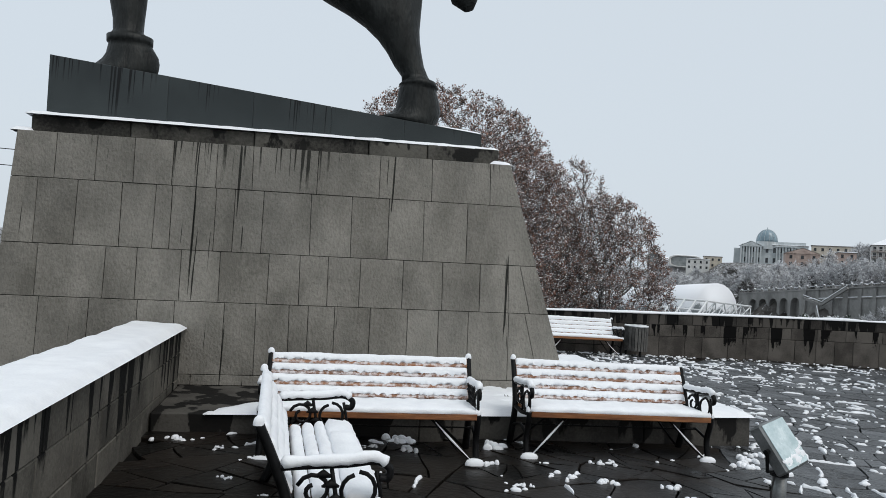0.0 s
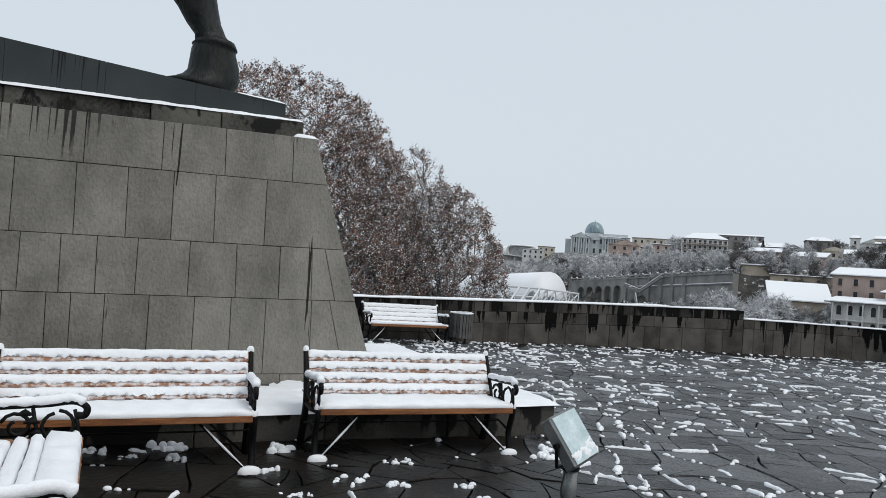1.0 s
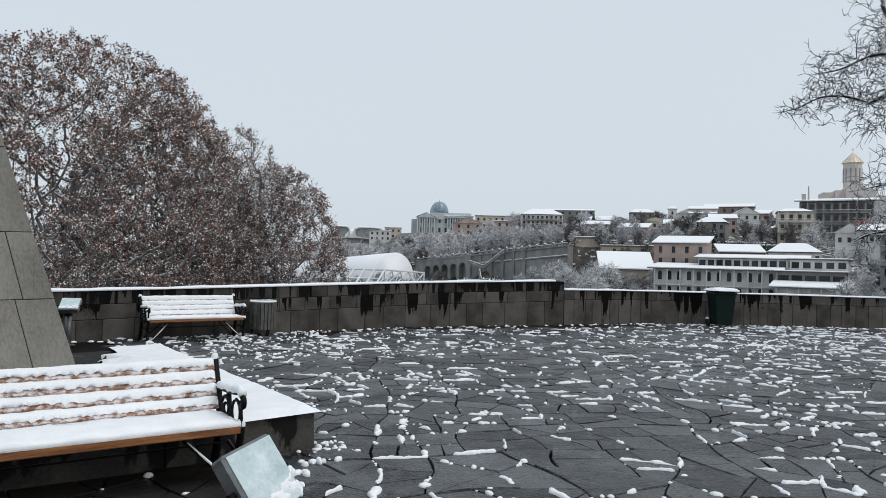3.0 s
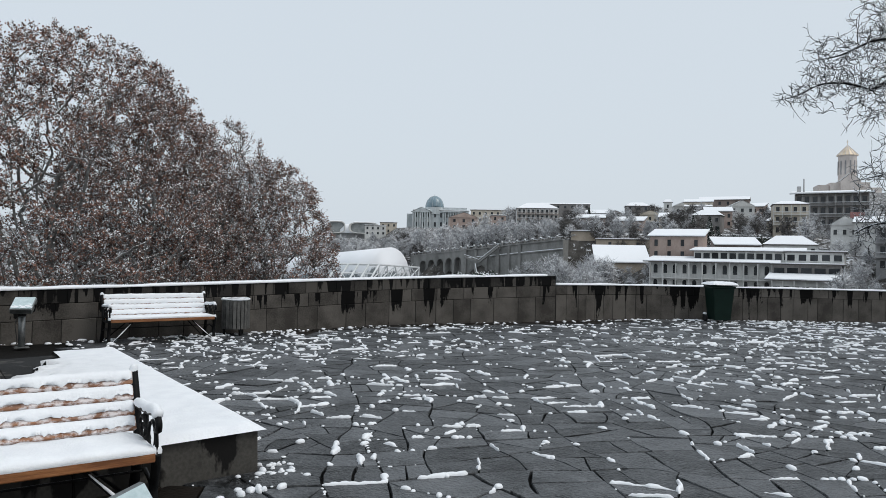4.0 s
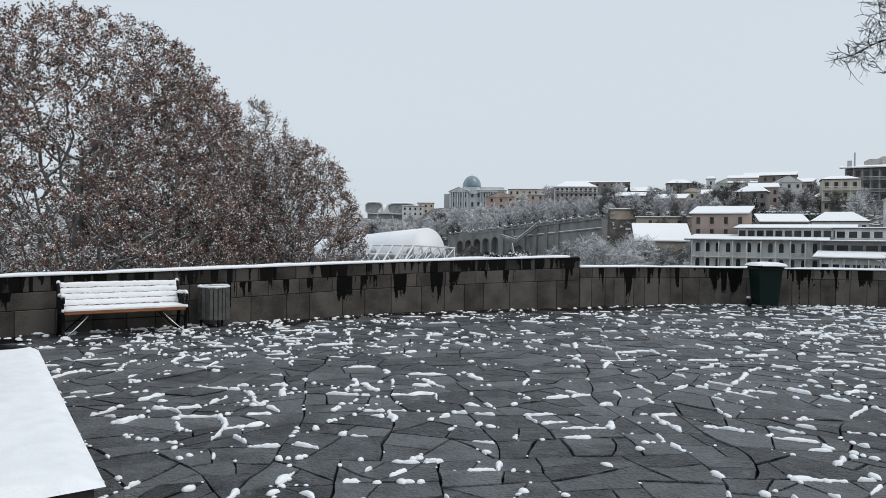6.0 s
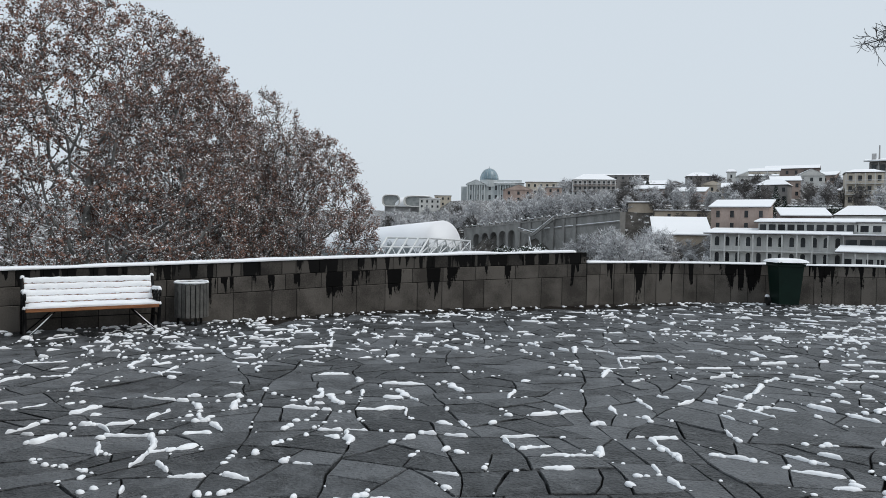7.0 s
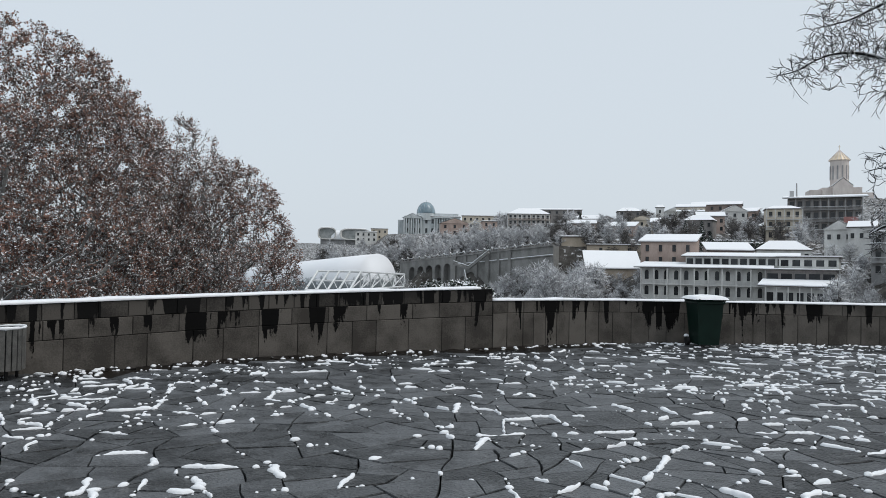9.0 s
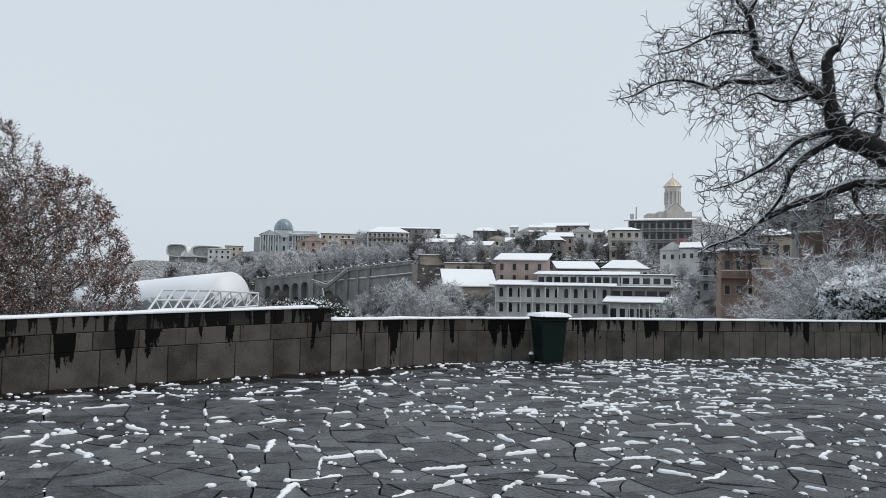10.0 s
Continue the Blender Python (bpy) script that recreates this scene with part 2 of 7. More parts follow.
    def dome(self, x, y, z, rx, ry, h, turn=0.0, sides=9, rng=random):
        """A lumpy half ball that lies on z."""
        vs, fs = [], []
        ph = rng.random() * 7
        for ring, (r, u) in enumerate(((1.0, -0.15), (1.02, 0.25), (0.80, 0.72), (0.42, 0.96))):
            for s in range(sides):
                t = 2 * math.pi * s / sides
                k = r * (1 + 0.16 * math.sin(2 * t + ph) + 0.08 * math.sin(3 * t - 2 * ph))
                a, b = k * rx * math.cos(t), k * ry * math.sin(t)
                vs.append((x + a * math.cos(turn) - b * math.sin(turn), y + a * math.sin(turn) + b * math.cos(turn), z + h * u))
        vs.append((x, y, z + h))
        for ring in range(3):
            for s in range(sides):
                q = (s + 1) % sides
                fs.append((ring * sides + s, ring * sides + q, ring * sides + sides + q, ring * sides + sides + s))
        for s in range(sides):
            fs.append((3 * sides + s, 3 * sides + (s + 1) % sides, 4 * sides))
        return self.add(vs, fs)

    def prism(self, poly, z0, z1, inset=0.0):
        """An upright prism on a polygon given anticlockwise, its upper edge drawn in by inset."""
        n = len(poly)
        cx, cy = sum(p[0] for p in poly) / n, sum(p[1] for p in poly) / n
        k = 1.0
        if inset:
            r = min(math.hypot(p[0] - cx, p[1] - cy) for p in poly)
            k = max(0.5, 1 - inset / max(r, 1e-6))
        low = [(p[0], p[1], z0) for p in poly]
        mid = [(p[0], p[1], z1 - inset) for p in poly] if inset else []
        top = [(cx + (p[0] - cx) * k, cy + (p[1] - cy) * k, z1) for p in poly]
        rings = [low, mid, top] if inset else [low, top]
        fs = [tuple(range(n))[::-1], tuple(range((len(rings) - 1) * n, len(rings) * n))]
        for r in range(len(rings) - 1):
            for i in range(n):
                j = (i + 1) % n
                fs.append((r * n + i, r * n + j, r * n + n + j, r * n + n + i))
        return self.add([p for ring in rings for p in ring], fs)

    def mesh(self, name, material, smooth=False):
        me = bpy.data.meshes.new(name)
        me.from_pydata(self.v, [], self.f)
        if smooth:
            me.shade_smooth()
        me.materials.append(material)
        return me


def part(name, buf, material, parent=None, label="", smooth=False, m=None):
    """One mesh object, under a thing, a part or nothing."""
    ob = new(name, buf.mesh(name, material, smooth))
    if parent is not None:
        ob.parent = parent
    if m is not None:
        ob.matrix_basis = m
    if label:
        tagged(ob, label)
    return ob


def thing(name, m, label, category, group="", kind=""):
    """An empty at a thing's base."""
    ob = new(name)
    ob.empty_display_size = 0.1
    ob.matrix_basis = m
    return tagged(ob, label, category, group, kind)


def fbm(x, y, s, seed=0.0):
    return noise.fractal(Vector((x * s, y * s, seed)), 1.0, 2.0, 4)


def snow_sheet(inside, x0, y0, x1, y1, z, step, thick, seed=0.0):
    """A quilt of snow over the rectangle where inside(x, y) metres from its edge is positive."""
    buf = Buf()
    nx, ny = int((x1 - x0) / step) + 1, int((y1 - y0) / step) + 1
    grid = {}
    for i in range(nx + 1):
        for j in range(ny + 1):
            x, y = x0 + (x1 - x0) * i / nx, y0 + (y1 - y0) * j / ny
            d = inside(x, y)
            if d > -step * 1.2:
                e = max(0.0, min(1.0, d / (thick * 1.3)))
                h = thick * math.sqrt(e * (2 - e)) * (0.9 + 0.25 * fbm(x, y, 2.5, seed)) if d > 0 else -0.004
                grid[i, j] = len(buf.v)
                zz = z(x, y) if callable(z) else z
                buf.v.append((x, y, zz + h))
    for i in range(nx):
        for j in range(ny):
            c = [(i, j), (i + 1, j), (i + 1, j + 1), (i, j + 1)]
            if all(p in grid for p in c):
                buf.f.append(tuple(grid[p] for p in c))
    return buf


# ---- the parapet round the terrace ----
HIGH = [(-9.0, 16.1), (-2.0, 16.1), (4.4, 16.15), (8.4, 16.2), (10.7, 16.32), (12.4, 16.25), (14.2, 15.97), (15.5, 15.66), (16.45, 15.42)]
LOW = [(16.45, 15.42), (18.1, 15.25), (19.4, 14.85), (20.6, 14.2), (22.4, 13.05), (24.6, 11.55), (26.6, 10.2), (28.8, 8.7), (36.0, 3.9), (42.0, -4.0)]


def high_top(x):
    return 0.812 + 0.0235 * x


def low_top(x):
    return 0.955 - 0.0052 * (x - 16.45)


class Line:
    """A smooth way through points in the plan, by its length."""

    def __init__(self, pts):
        out = []
        n = len(pts)
        for i in range(n - 1):
            p0, p1, p2, p3 = (Vector(pts[max(0, min(n - 1, i + k))]) for k in (-1, 0, 1, 2))
            for s in range(10):
                t = s / 10
                out.append(0.5 * ((2 * p1) + (p2 - p0) * t + (2 * p0 - 5 * p1 + 4 * p2 - p3) * t * t + (3 * p1 - p0 - 3 * p2 + p3) * t ** 3))
        out.append(Vector(pts[-1]))
        self.p = out
        self.s = [0.0]
        for a, b in zip(out, out[1:]):
            self.s.append(self.s[-1] + (b - a).length)
        self.length = self.s[-1]

    def at(self, s, out=0.0):
        """The point at the length s, moved outwards."""
        s = max(0.0, min(self.length - 1e-6, s))
        i = int(np.searchsorted(self.s, s, "right")) - 1
        a, b = self.p[i], self.p[min(i + 1, len(self.p) - 1)]
        d = (b - a).normalized()
        p = a + (b - a) * ((s - self.s[i]) / max(1e-9, self.s[i + 1] - self.s[i]))
        return p.x - d.y * out, p.y + d.x * out


def ribbon(line, low, high, o0, o1, step=0.25, s0=0.0, s1=None):
    """A wall along a line between two offsets; low and high are heights by x."""
    buf = Buf()
    s1 = line.length if s1 is None else s1
    n = max(1, int((s1 - s0) / step))
    for i in range(n + 1):
        s = s0 + (s1 - s0) * i / n
        a, b = line.at(s, o0), line.at(s, o1)
        buf.v += [(*a, low(a[0])), (*a, high(a[0])), (*b, high(a[0])), (*b, low(a[0]))]
    for i in range(n):
        for k in range(4):
            q = (k + 1) % 4
            buf.f.append((i * 4 + q, i * 4 + k, i * 4 + 4 + k, i * 4 + 4 + q))
    buf.f += [(0, 1, 2, 3), (n * 4 + 3, n * 4 + 2, n * 4 + 1, n * 4)]
    return buf


def wall_block(line, s0, s1, z0, z1, proud):
    """One facing block of the parapet, with chamfered edges."""
    b, g = 0.008, 0.004
    buf = Buf()
    s0, s1 = s0 + g, s1 - g
    zz = [[z0(line.at(s)[0]) + g, z1(line.at(s)[0]) - g] for s in (s0, s1)]
    back = [(*line.at(s0, 0.02), zz[0][0]), (*line.at(s1, 0.02), zz[1][0]), (*line.at(s1, 0.02), zz[1][1]), (*line.at(s0, 0.02), zz[0][1])]
    rim = [(*line.at(s0, b - proud), zz[0][0]), (*line.at(s1, b - proud), zz[1][0]), (*line.at(s1, b - proud), zz[1][1]), (*line.at(s0, b - proud), zz[0][1])]
    front = [(*line.at(s0 + b, -proud), zz[0][0] + b), (*line.at(s1 - b, -proud), zz[1][0] + b), (*line.at(s1 - b, -proud), zz[1][1] - b), (*line.at(s0 + b, -proud), zz[0][1] - b)]
    buf.add(back + rim + front, [(8, 9, 10, 11)] + [(r * 4 + i, r * 4 + (i + 1) % 4, r * 4 + 4 + (i + 1) % 4, r * 4 + 4 + i) for r in (0, 1) for i in range(4)])
    return buf


high_line, low_line = Line(HIGH), Line(LOW)
parapet = part("wall_parapet_high", ribbon(high_line, lambda x: -0.3, lambda x: high_top(x) - 0.006, 0.0, 0.45), core_m)
tagged(parapet, "dark grey stone parapet with wet black streaks", "wall", kind="structure")
parapet_low = part("wall_parapet_low", ribbon(low_line, lambda x: -0.3, lambda x: low_top(x) - 0.006, 0.0, 0.45, s0=0.004), core_m)
tagged(parapet_low, "lower grey stone parapet with wet black streaks", "wall", kind="structure")


def snow_rail(name, line, top, s0, s1, thick, seed):
    """The roll of snow along the top of a wall."""
    buf = Buf()
    n = int((s1 - s0) / 0.12)
    prof = ((-0.035, 0.0), (-0.045, 0.35), (-0.02, 0.85), (0.06, 1.0), (0.30, 1.0), (0.44, 0.8), (0.47, 0.3), (0.46, 0.0))
    for i in range(n + 1):
        s = s0 + (s1 - s0) * i / n
        w = thick * (0.85 + 0.5 * fbm(s, 0, 0.9, seed))
        for o, h in prof:
            x, y = line.at(s, o + 0.012 * fbm(s, o, 3.0, seed + 3))
            buf.v.append((x, y, top(x) + h * w - 0.004))
    m = len(prof)
    for i in range(n):
        for k in range(m - 1):
            buf.f.append((i * m + k, i * m + m + k, i * m + m + k + 1, i * m + k + 1))
    buf.f += [tuple(range(m)), tuple(range(n * m, n * m + m))[::-1]]
    return tagged(part(name, buf, snow_m, smooth=True), "white roll of snow along the top of the parapet", "snow")


snow_rail("snow_on_wall", high_line, high_top, 0.0, high_line.length - 0.28, 0.055, 1.0)
snow_rail("snow_on_wall", low_line, low_top, 0.02, low_line.length, 0.05, 5.0)

# ---- monument: stepped base, battered plinth, wedge, horse ----
MON = Matrix.Rotation(radians(-1.37), 4, "Y")
plinth = thing("monument_plinth", MON, "battered grey stone plinth with dark water streaks, snow on its ledges", "plinth")
P_LOW, P_TOP = 0.196, 3.0


def face_y(x, z):
    return 8.555 - 0.022 * x + 0.065 * (z - 0.3)


def left_x(z):
    return -3.30 + 0.055 * z


def right_x(z):
    return 3.46 - 0.285 * z


BACK = 12.0
cb = Buf()
e = 0.014
cb.add([(left_x(z) + e, face_y(-3, z) + e, z) for z in (0.0, P_TOP - e)] + [(right_x(z) - e, face_y(3, z) + e, z) for z in (0.0, P_TOP - e)]
       + [(right_x(z) - e, BACK - 0.1 * z, z) for z in (0.0, P_TOP - e)] + [(left_x(z) + e, BACK - 0.1 * z, z) for z in (0.0, P_TOP - e)],
       [(0, 2, 3, 1), (2, 4, 5, 3), (4, 6, 7, 5), (6, 0, 1, 7), (1, 3, 5, 7), (0, 6, 4, 2)])
part("core", cb, core_m, plinth)


def face_block(x00, x10, x01, x11, z0, z1, proud):
    """A block of the plinth's front: lower left, lower right, upper left and upper right x, and its heights."""
    g, b = 0.003, 0.004
    z0, z1, x00, x01, x10, x11 = z0 + g, z1 - g, x00 + g, x01 + g, x10 - g, x11 - g
    def ring(i, o):
        c = [(x00 + i, z0 + i), (x10 - i, z0 + i), (x11 - i, z1 - i), (x01 + i, z1 - i)]
        return [(x, face_y(x, z) + o, z) for x, z in c]
    return Buf().add(ring(0, 0.02) + ring(0, b - proud) + ring(b, -proud), [(8, 9, 10, 11)] + [(r * 4 + i, r * 4 + (i + 1) % 4, r * 4 + 4 + (i + 1) % 4, r * 4 + 4 + i) for r in (0, 1) for i in range(4)])


rng = random.Random(11)
COURSES = [(P_LOW, 0.315), (0.315, 1.14), (1.14, 1.73), (1.73, 2.47), (2.47, 3.0)]
CUTS = [[-2.2, -1.1, 0.1, 1.2, 2.3],
        [-2.77, -2.25, -1.72, -1.32, -0.78, -0.41, -0.03, 0.185, 0.494, 0.908, 1.356, 1.742, 2.106, 2.619, 3.02],
        [-2.82, -2.11, -1.766, -1.287, -0.849, -0.3, 0.064, 0.394, 0.769, 1.287, 1.781, 2.248, 2.615, 2.892],
        [-2.878, -2.459, -1.977, -1.616, -1.43, -1.18, -0.941, -0.73, -0.402, 0.162, 0.645, 1.088, 1.525, 2.063],
        [-2.715, -2.284, -1.869, -1.447, -0.954, -0.541, 0.211, 0.959, 1.608, 2.348]]
for (z0, z1), cuts in zip(COURSES, CUTS):
    # the last cut of two courses leans with the battered end
    slants = [rng.uniform(-0.012, 0.012) for _ in cuts]
    if 0.3 < z0 < 1.2:
        slants[-1] = 0.23
    lo = [left_x(z0)] + cuts + [right_x(z0)]
    hi = [left_x(z1)] + [c - s * (z1 - z0) for c, s in zip(cuts, slants)] + [right_x(z1)]
    for i in range(len(lo) - 1):
        proud = rng.uniform(-0.003, 0.007)
        part("stone_block", face_block(lo[i], lo[i + 1], hi[i], hi[i + 1], z0, z1, proud), plinth_m, plinth)

for i, (a, b) in enumerate(((-3.02, -1.95), (-1.95, -0.55), (-0.55, 0.82), (0.82, 1.55), (1.55, 2.47))):
    cbx = Buf().box(a + 0.004, 8.80 - 0.022 * a, P_TOP + 0.002, b - 0.004, 11.4, 3.19 + rng.uniform(-0.003, 0.003), 0.01)
    part("cap_block", cbx, cap_m, plinth)


def ledge_snow(name, x0, y0, x1, y1, z, h, seed, parent):
    """A thin roll of snow on a ledge."""
    return part(name, snow_sheet(lambda x, y: min(x - x0, x1 - x, y - y0, y1 - y) + 0.012 * fbm(x, y, 5, seed), x0 - 0.02, y0 - 0.02, x1 + 0.02, y1 + 0.02, z, 0.03, h, seed), snow_m, parent, smooth=True)


ledge_snow("snow", -3.04, 8.79, 2.46, 9.06, 3.19, 0.045, 2.0, plinth)
ledge_snow("snow", 2.36, 8.70, 2.63, 9.3, 3.0, 0.06, 4.0, plinth)
ledge_snow("snow", -3.2, 8.82, -3.0, 9.3, 3.0, 0.05, 6.0, plinth)

wedge = thing("granite_wedge", MON, "dark polished granite wedge with water streaks, on the plinth", "monument base")


def wedge_top(x):
    return 3.945 - 0.0979 * (x + 2.93)


WX = [-2.93, -1.6, -0.6, 0.35, 1.28, 2.3]
for a, b in zip(WX, WX[1:]):
    a2, b2 = a + 0.0015, b - 0.0015
    wb = Buf()
    wb.add([(a2, 9.05, 3.192), (b2, 9.05, 3.192), (b2, 9.05, wedge_top(b2) - 0.008), (a2, 9.05, wedge_top(a2) - 0.008), (b2, 9.058, wedge_top(b2)), (a2, 9.058, wedge_top(a2)),
            (b2, 11.2, wedge_top(b2)), (a2, 11.2, wedge_top(a2)), (b2, 11.2, 3.192), (a2, 11.2, 3.192)],
           [(0, 1, 2, 3), (3, 2, 4, 5), (5, 4, 6, 7), (7, 6, 8, 9), (9, 8, 1, 0), (0, 3, 5, 7, 9), (1, 8, 6, 4, 2)])
    part("granite_slab", wb, granite_m, wedge)
ledge_snow("snow", 1.75, 9.06, 2.29, 9.5, lambda x, y: wedge_top(x), 0.03, 9.0, wedge)


def ellipse_tube(buf, rows, sides=20):
    """A limb through rows of (centre, half length, half width), each ring level or turned along the limb."""
    vs, fs = [], []
    for (cx, cy, cz), a, b, tilt in rows:
        for s in range(sides):
            t = 2 * math.pi * s / sides
            dx = a * math.cos(t)
            vs.append((cx + dx * math.cos(tilt), cy + b * math.sin(t), cz + dx * math.sin(tilt)))
    for i in range(len(rows) - 1):
        for s in range(sides):
            q = (s + 1) % sides
            fs.append((i * sides + s, i * sides + q, i * sides + sides + q, i * sides + sides + s))
    fs += [tuple(range(sides))[::-1], tuple(range((len(rows) - 1) * sides, len(rows) * sides))]
    buf.add(vs, fs)


horse = Buf()
# near foreleg: hoof, fetlock, strap, cannon, forearm
def leg(rows, y, dx=0.0, slim=0.0, foot=0.0, spread=0.0):
    """A leg in level rings; below the height foot it spreads and tips with the wedge."""
    rings = []
    for z, x0, x1, w, dy in rows:
        k = spread * min(1.0, max(0.0, (foot - z) / 0.10))
        rings.append((((x0 + x1 - slim) / 2 + dx - 0.2 * k, y + dy, z + 0.35 * k), (x1 - slim - x0) / 2 + k, w + 0.3 * k, -k))
    ellipse_tube(horse, rings, 24)


leg([(3.72, -2.10, -1.90, 0.20, 0), (3.75, -2.62, -1.84, 0.27, 0), (3.785, -2.66, -1.81, 0.28, 0), (3.82, -2.58, -1.79, 0.27, 0), (3.88, -2.50, -1.78, 0.25, 0), (3.94, -2.44, -1.775, 0.24, 0), (4.01, -2.40, -1.79, 0.235, 0), (4.09, -2.385, -1.84, 0.22, 0), (4.15, -2.375, -1.88, 0.21, 0), (4.16, -2.40, -1.865, 0.23, 0), (4.24, -2.405, -1.865, 0.23, 0), (4.25, -2.37, -1.91, 0.20, 0),
     (4.30, -2.335, -1.985, 0.18, 0), (4.45, -2.345, -1.98, 0.17, 0), (4.66, -2.39, -1.965, 0.18, 0), (4.95, -2.46, -1.95, 0.2, 0), (5.4, -2.60, -1.90, 0.26, 0.03), (6.2, -2.75, -1.6, 0.4, 0.1), (6.9, -2.7, -1.2, 0.5, 0.25)], 9.35)
# near hind leg
leg([(3.40, 1.30, 1.66, 0.22, 0), (3.43, 1.00, 1.66, 0.27, 0), (3.465, 0.95, 1.69, 0.28, 0), (3.50, 1.06, 1.72, 0.26, 0), (3.55, 1.16, 1.745, 0.24, 0), (3.62, 1.22, 1.76, 0.23, 0), (3.74, 1.235, 1.745, 0.23, 0), (3.88, 1.25, 1.70, 0.22, 0), (3.93, 1.27, 1.695, 0.225, 0), (3.94, 1.25, 1.715, 0.24, 0), (4.015, 1.25, 1.715, 0.24, 0), (4.02, 1.23, 1.67, 0.21, 0),
     (4.10, 1.19, 1.63, 0.20, 0), (4.23, 1.085, 1.57, 0.21, 0), (4.40, 0.98, 1.53, 0.23, 0), (4.56, 0.85, 1.50, 0.26, 0), (4.72, 0.66, 1.49, 0.29, 0), (4.88, 0.40, 1.50, 0.33, 0.02), (5.02, 0.12, 1.51, 0.37, 0.05), (5.3, -0.35, 1.53, 0.45, 0.1), (5.8, -0.7, 1.55, 0.55, 0.2), (6.4, -0.6, 1.55, 0.62, 0.3), (7.0, -0.45, 1.4, 0.6, 0.4)], 9.35, 0.06, 0.09, 4.06, 0.075)
# barrel, neck and the end of the tail
ellipse_tube(horse, [((-2.9, 10.0, 7.3), 0.3, 0.2, 1.4), ((-2.4, 10.0, 7.2), 0.8, 0.6, 1.45), ((-1.2, 10.0, 7.0), 0.95, 0.8, 1.5), ((0.0, 10.0, 7.0), 0.95, 0.8, 1.57), ((1.0, 10.0, 7.1), 0.9, 0.7, 1.6), ((1.5, 10.0, 7.2), 0.45, 0.35, 1.6)])
ellipse_tube(horse, [((1.45, 10.0, 7.5), 0.16, 0.16, 0), ((1.9, 10.0, 7.1), 0.2, 0.2, 0), ((2.1, 9.95, 6.3), 0.24, 0.2, 0), ((2.12, 9.9, 5.7), 0.26, 0.2, 0), ((2.18, 9.9, 5.42), 0.2, 0.16, 0.3), ((2.24, 9.9, 5.28), 0.07, 0.06, 0.3)])
ellipse_tube(horse, [((-2.2, 10.0, 7.4), 0.7, 0.5, 0.4), ((-2.8, 10.0, 8.3), 0.55, 0.36, 0.4), ((-3.2, 10.0, 9.1), 0.4, 0.28, 0.4), ((-3.5, 10.0, 9.4), 0.36, 0.24, 1.0), ((-4.1, 10.0, 9.0), 0.2, 0.16, 1.2)])
statue = part("horse_statue", horse, bronze_m, smooth=True, m=MON @ Matrix.Translation((0, 0, 0.08)))
tagged(statue, "dark weathered bronze horse, standing on the granite wedge", "statue")

# low step under the plinth
step = part("wall_monument_step", Buf().box(-1.22, 7.04, -0.3, 4.93, 12.05, 0.19, 0), core_m, m=MON)
tagged(step, "low grey stone step round the plinth", "step", kind="structure")
xs = [-1.22, 0.05, 1.3, 2.45, 3.7, 4.95]
for a, b in zip(xs, xs[1:]):
    part("stone_block", Buf().box(a + 0.003, 7.02, -0.25, b - 0.003, 7.5, 0.196, 0.01), step_m, step)
ys = [7.5, 8.7, 9.8, 11.0, 12.06]
for a, b in zip(ys, ys[1:]):
    part("stone_block", Buf().box(4.3, a + 0.003, -0.25, 4.95, b - 0.003, 0.196, 0.01), step_m, step)
tops = [-1.22, 0.0, 1.25, 2.4, 3.6, 4.295]
for a, b in zip(tops, tops[1:]):
    part("paving_slab", Buf().box(a + 0.003, 7.505, 0.05, b - 0.003, 12.0, 0.195, 0.006), step_m, step)


def step_snow(x, y):
    d = min(x + 1.1, 4.96 - x, y - 7.01, 12.07 - y)
    bare = 1.25 * fbm(x, y, 0.9, 3) + 0.35 * fbm(x, y, 3, 8)
    if x < 2.3:
        # only a strip by the front edge lies on this side
        d = min(d, (7.45 + 0.30 * max(0, x) + 0.35 * bare) - y + 0.25 * max(0.0, x - 1.2), x + 0.75 - 1.2 * (y - 7.0))
    # wet bare patches by the foot of the plinth
    if x < 4.2 and y > 7.55:
        d = min(d, 0.16 + 0.30 * fbm(x, y * 1.6, 2.2, 4) - 0.22 * max(0.0, (y - 7.7)) + 0.5 * max(0.0, x - 2.9))
    return d + 0.02 * fbm(x, y, 6, 1)


sheet = part("snow_on_step", snow_sheet(step_snow, -1.2, 6.98, 5.0, 12.1, 0.196, 0.045, 0.055, 2.0), snow_m, smooth=True, m=MON)
tagged(sheet, "smooth white sheet of snow on the monument's step", "snow")

# low wall that runs up to the plinth
low_wall = part("wall_side", Buf().box(-1.77, -1.2, -0.3, -1.26, 8.6, 0.81, 0), core_m)
tagged(low_wall, "low grey stone wall with dark streaks, topped with snow", "wall", kind="structure")
side_m = with_stains(mat("side_wall_stone", (0.07, 0.066, 0.058), (0.16, 0.15, 0.13), 0.85, 2.5, 40, 0.5, vary=0.3, gloss=0.12), (0.010, 0.010, 0.010), 0.12, 0.7, 0.86, (7, 7, 0.3), 0.08, 1.0)
rng = random.Random(5)
for z0, z1, shift in ((-0.1, 0.24, 0.1), (0.24, 0.53, 0.5), (0.53, 0.82, 0.0)):
    y = -1.2 + shift * 0.6
    while y < 8.55:
        y2 = min(8.56, y + rng.uniform(0.55, 0.85))
        part("stone_block", Buf().box(-1.40, y + 0.003, z0 + 0.003, -1.235 + rng.uniform(-0.003, 0.003), y2 - 0.003, z1 - 0.003, 0.007), side_m, low_wall)
        y = y2
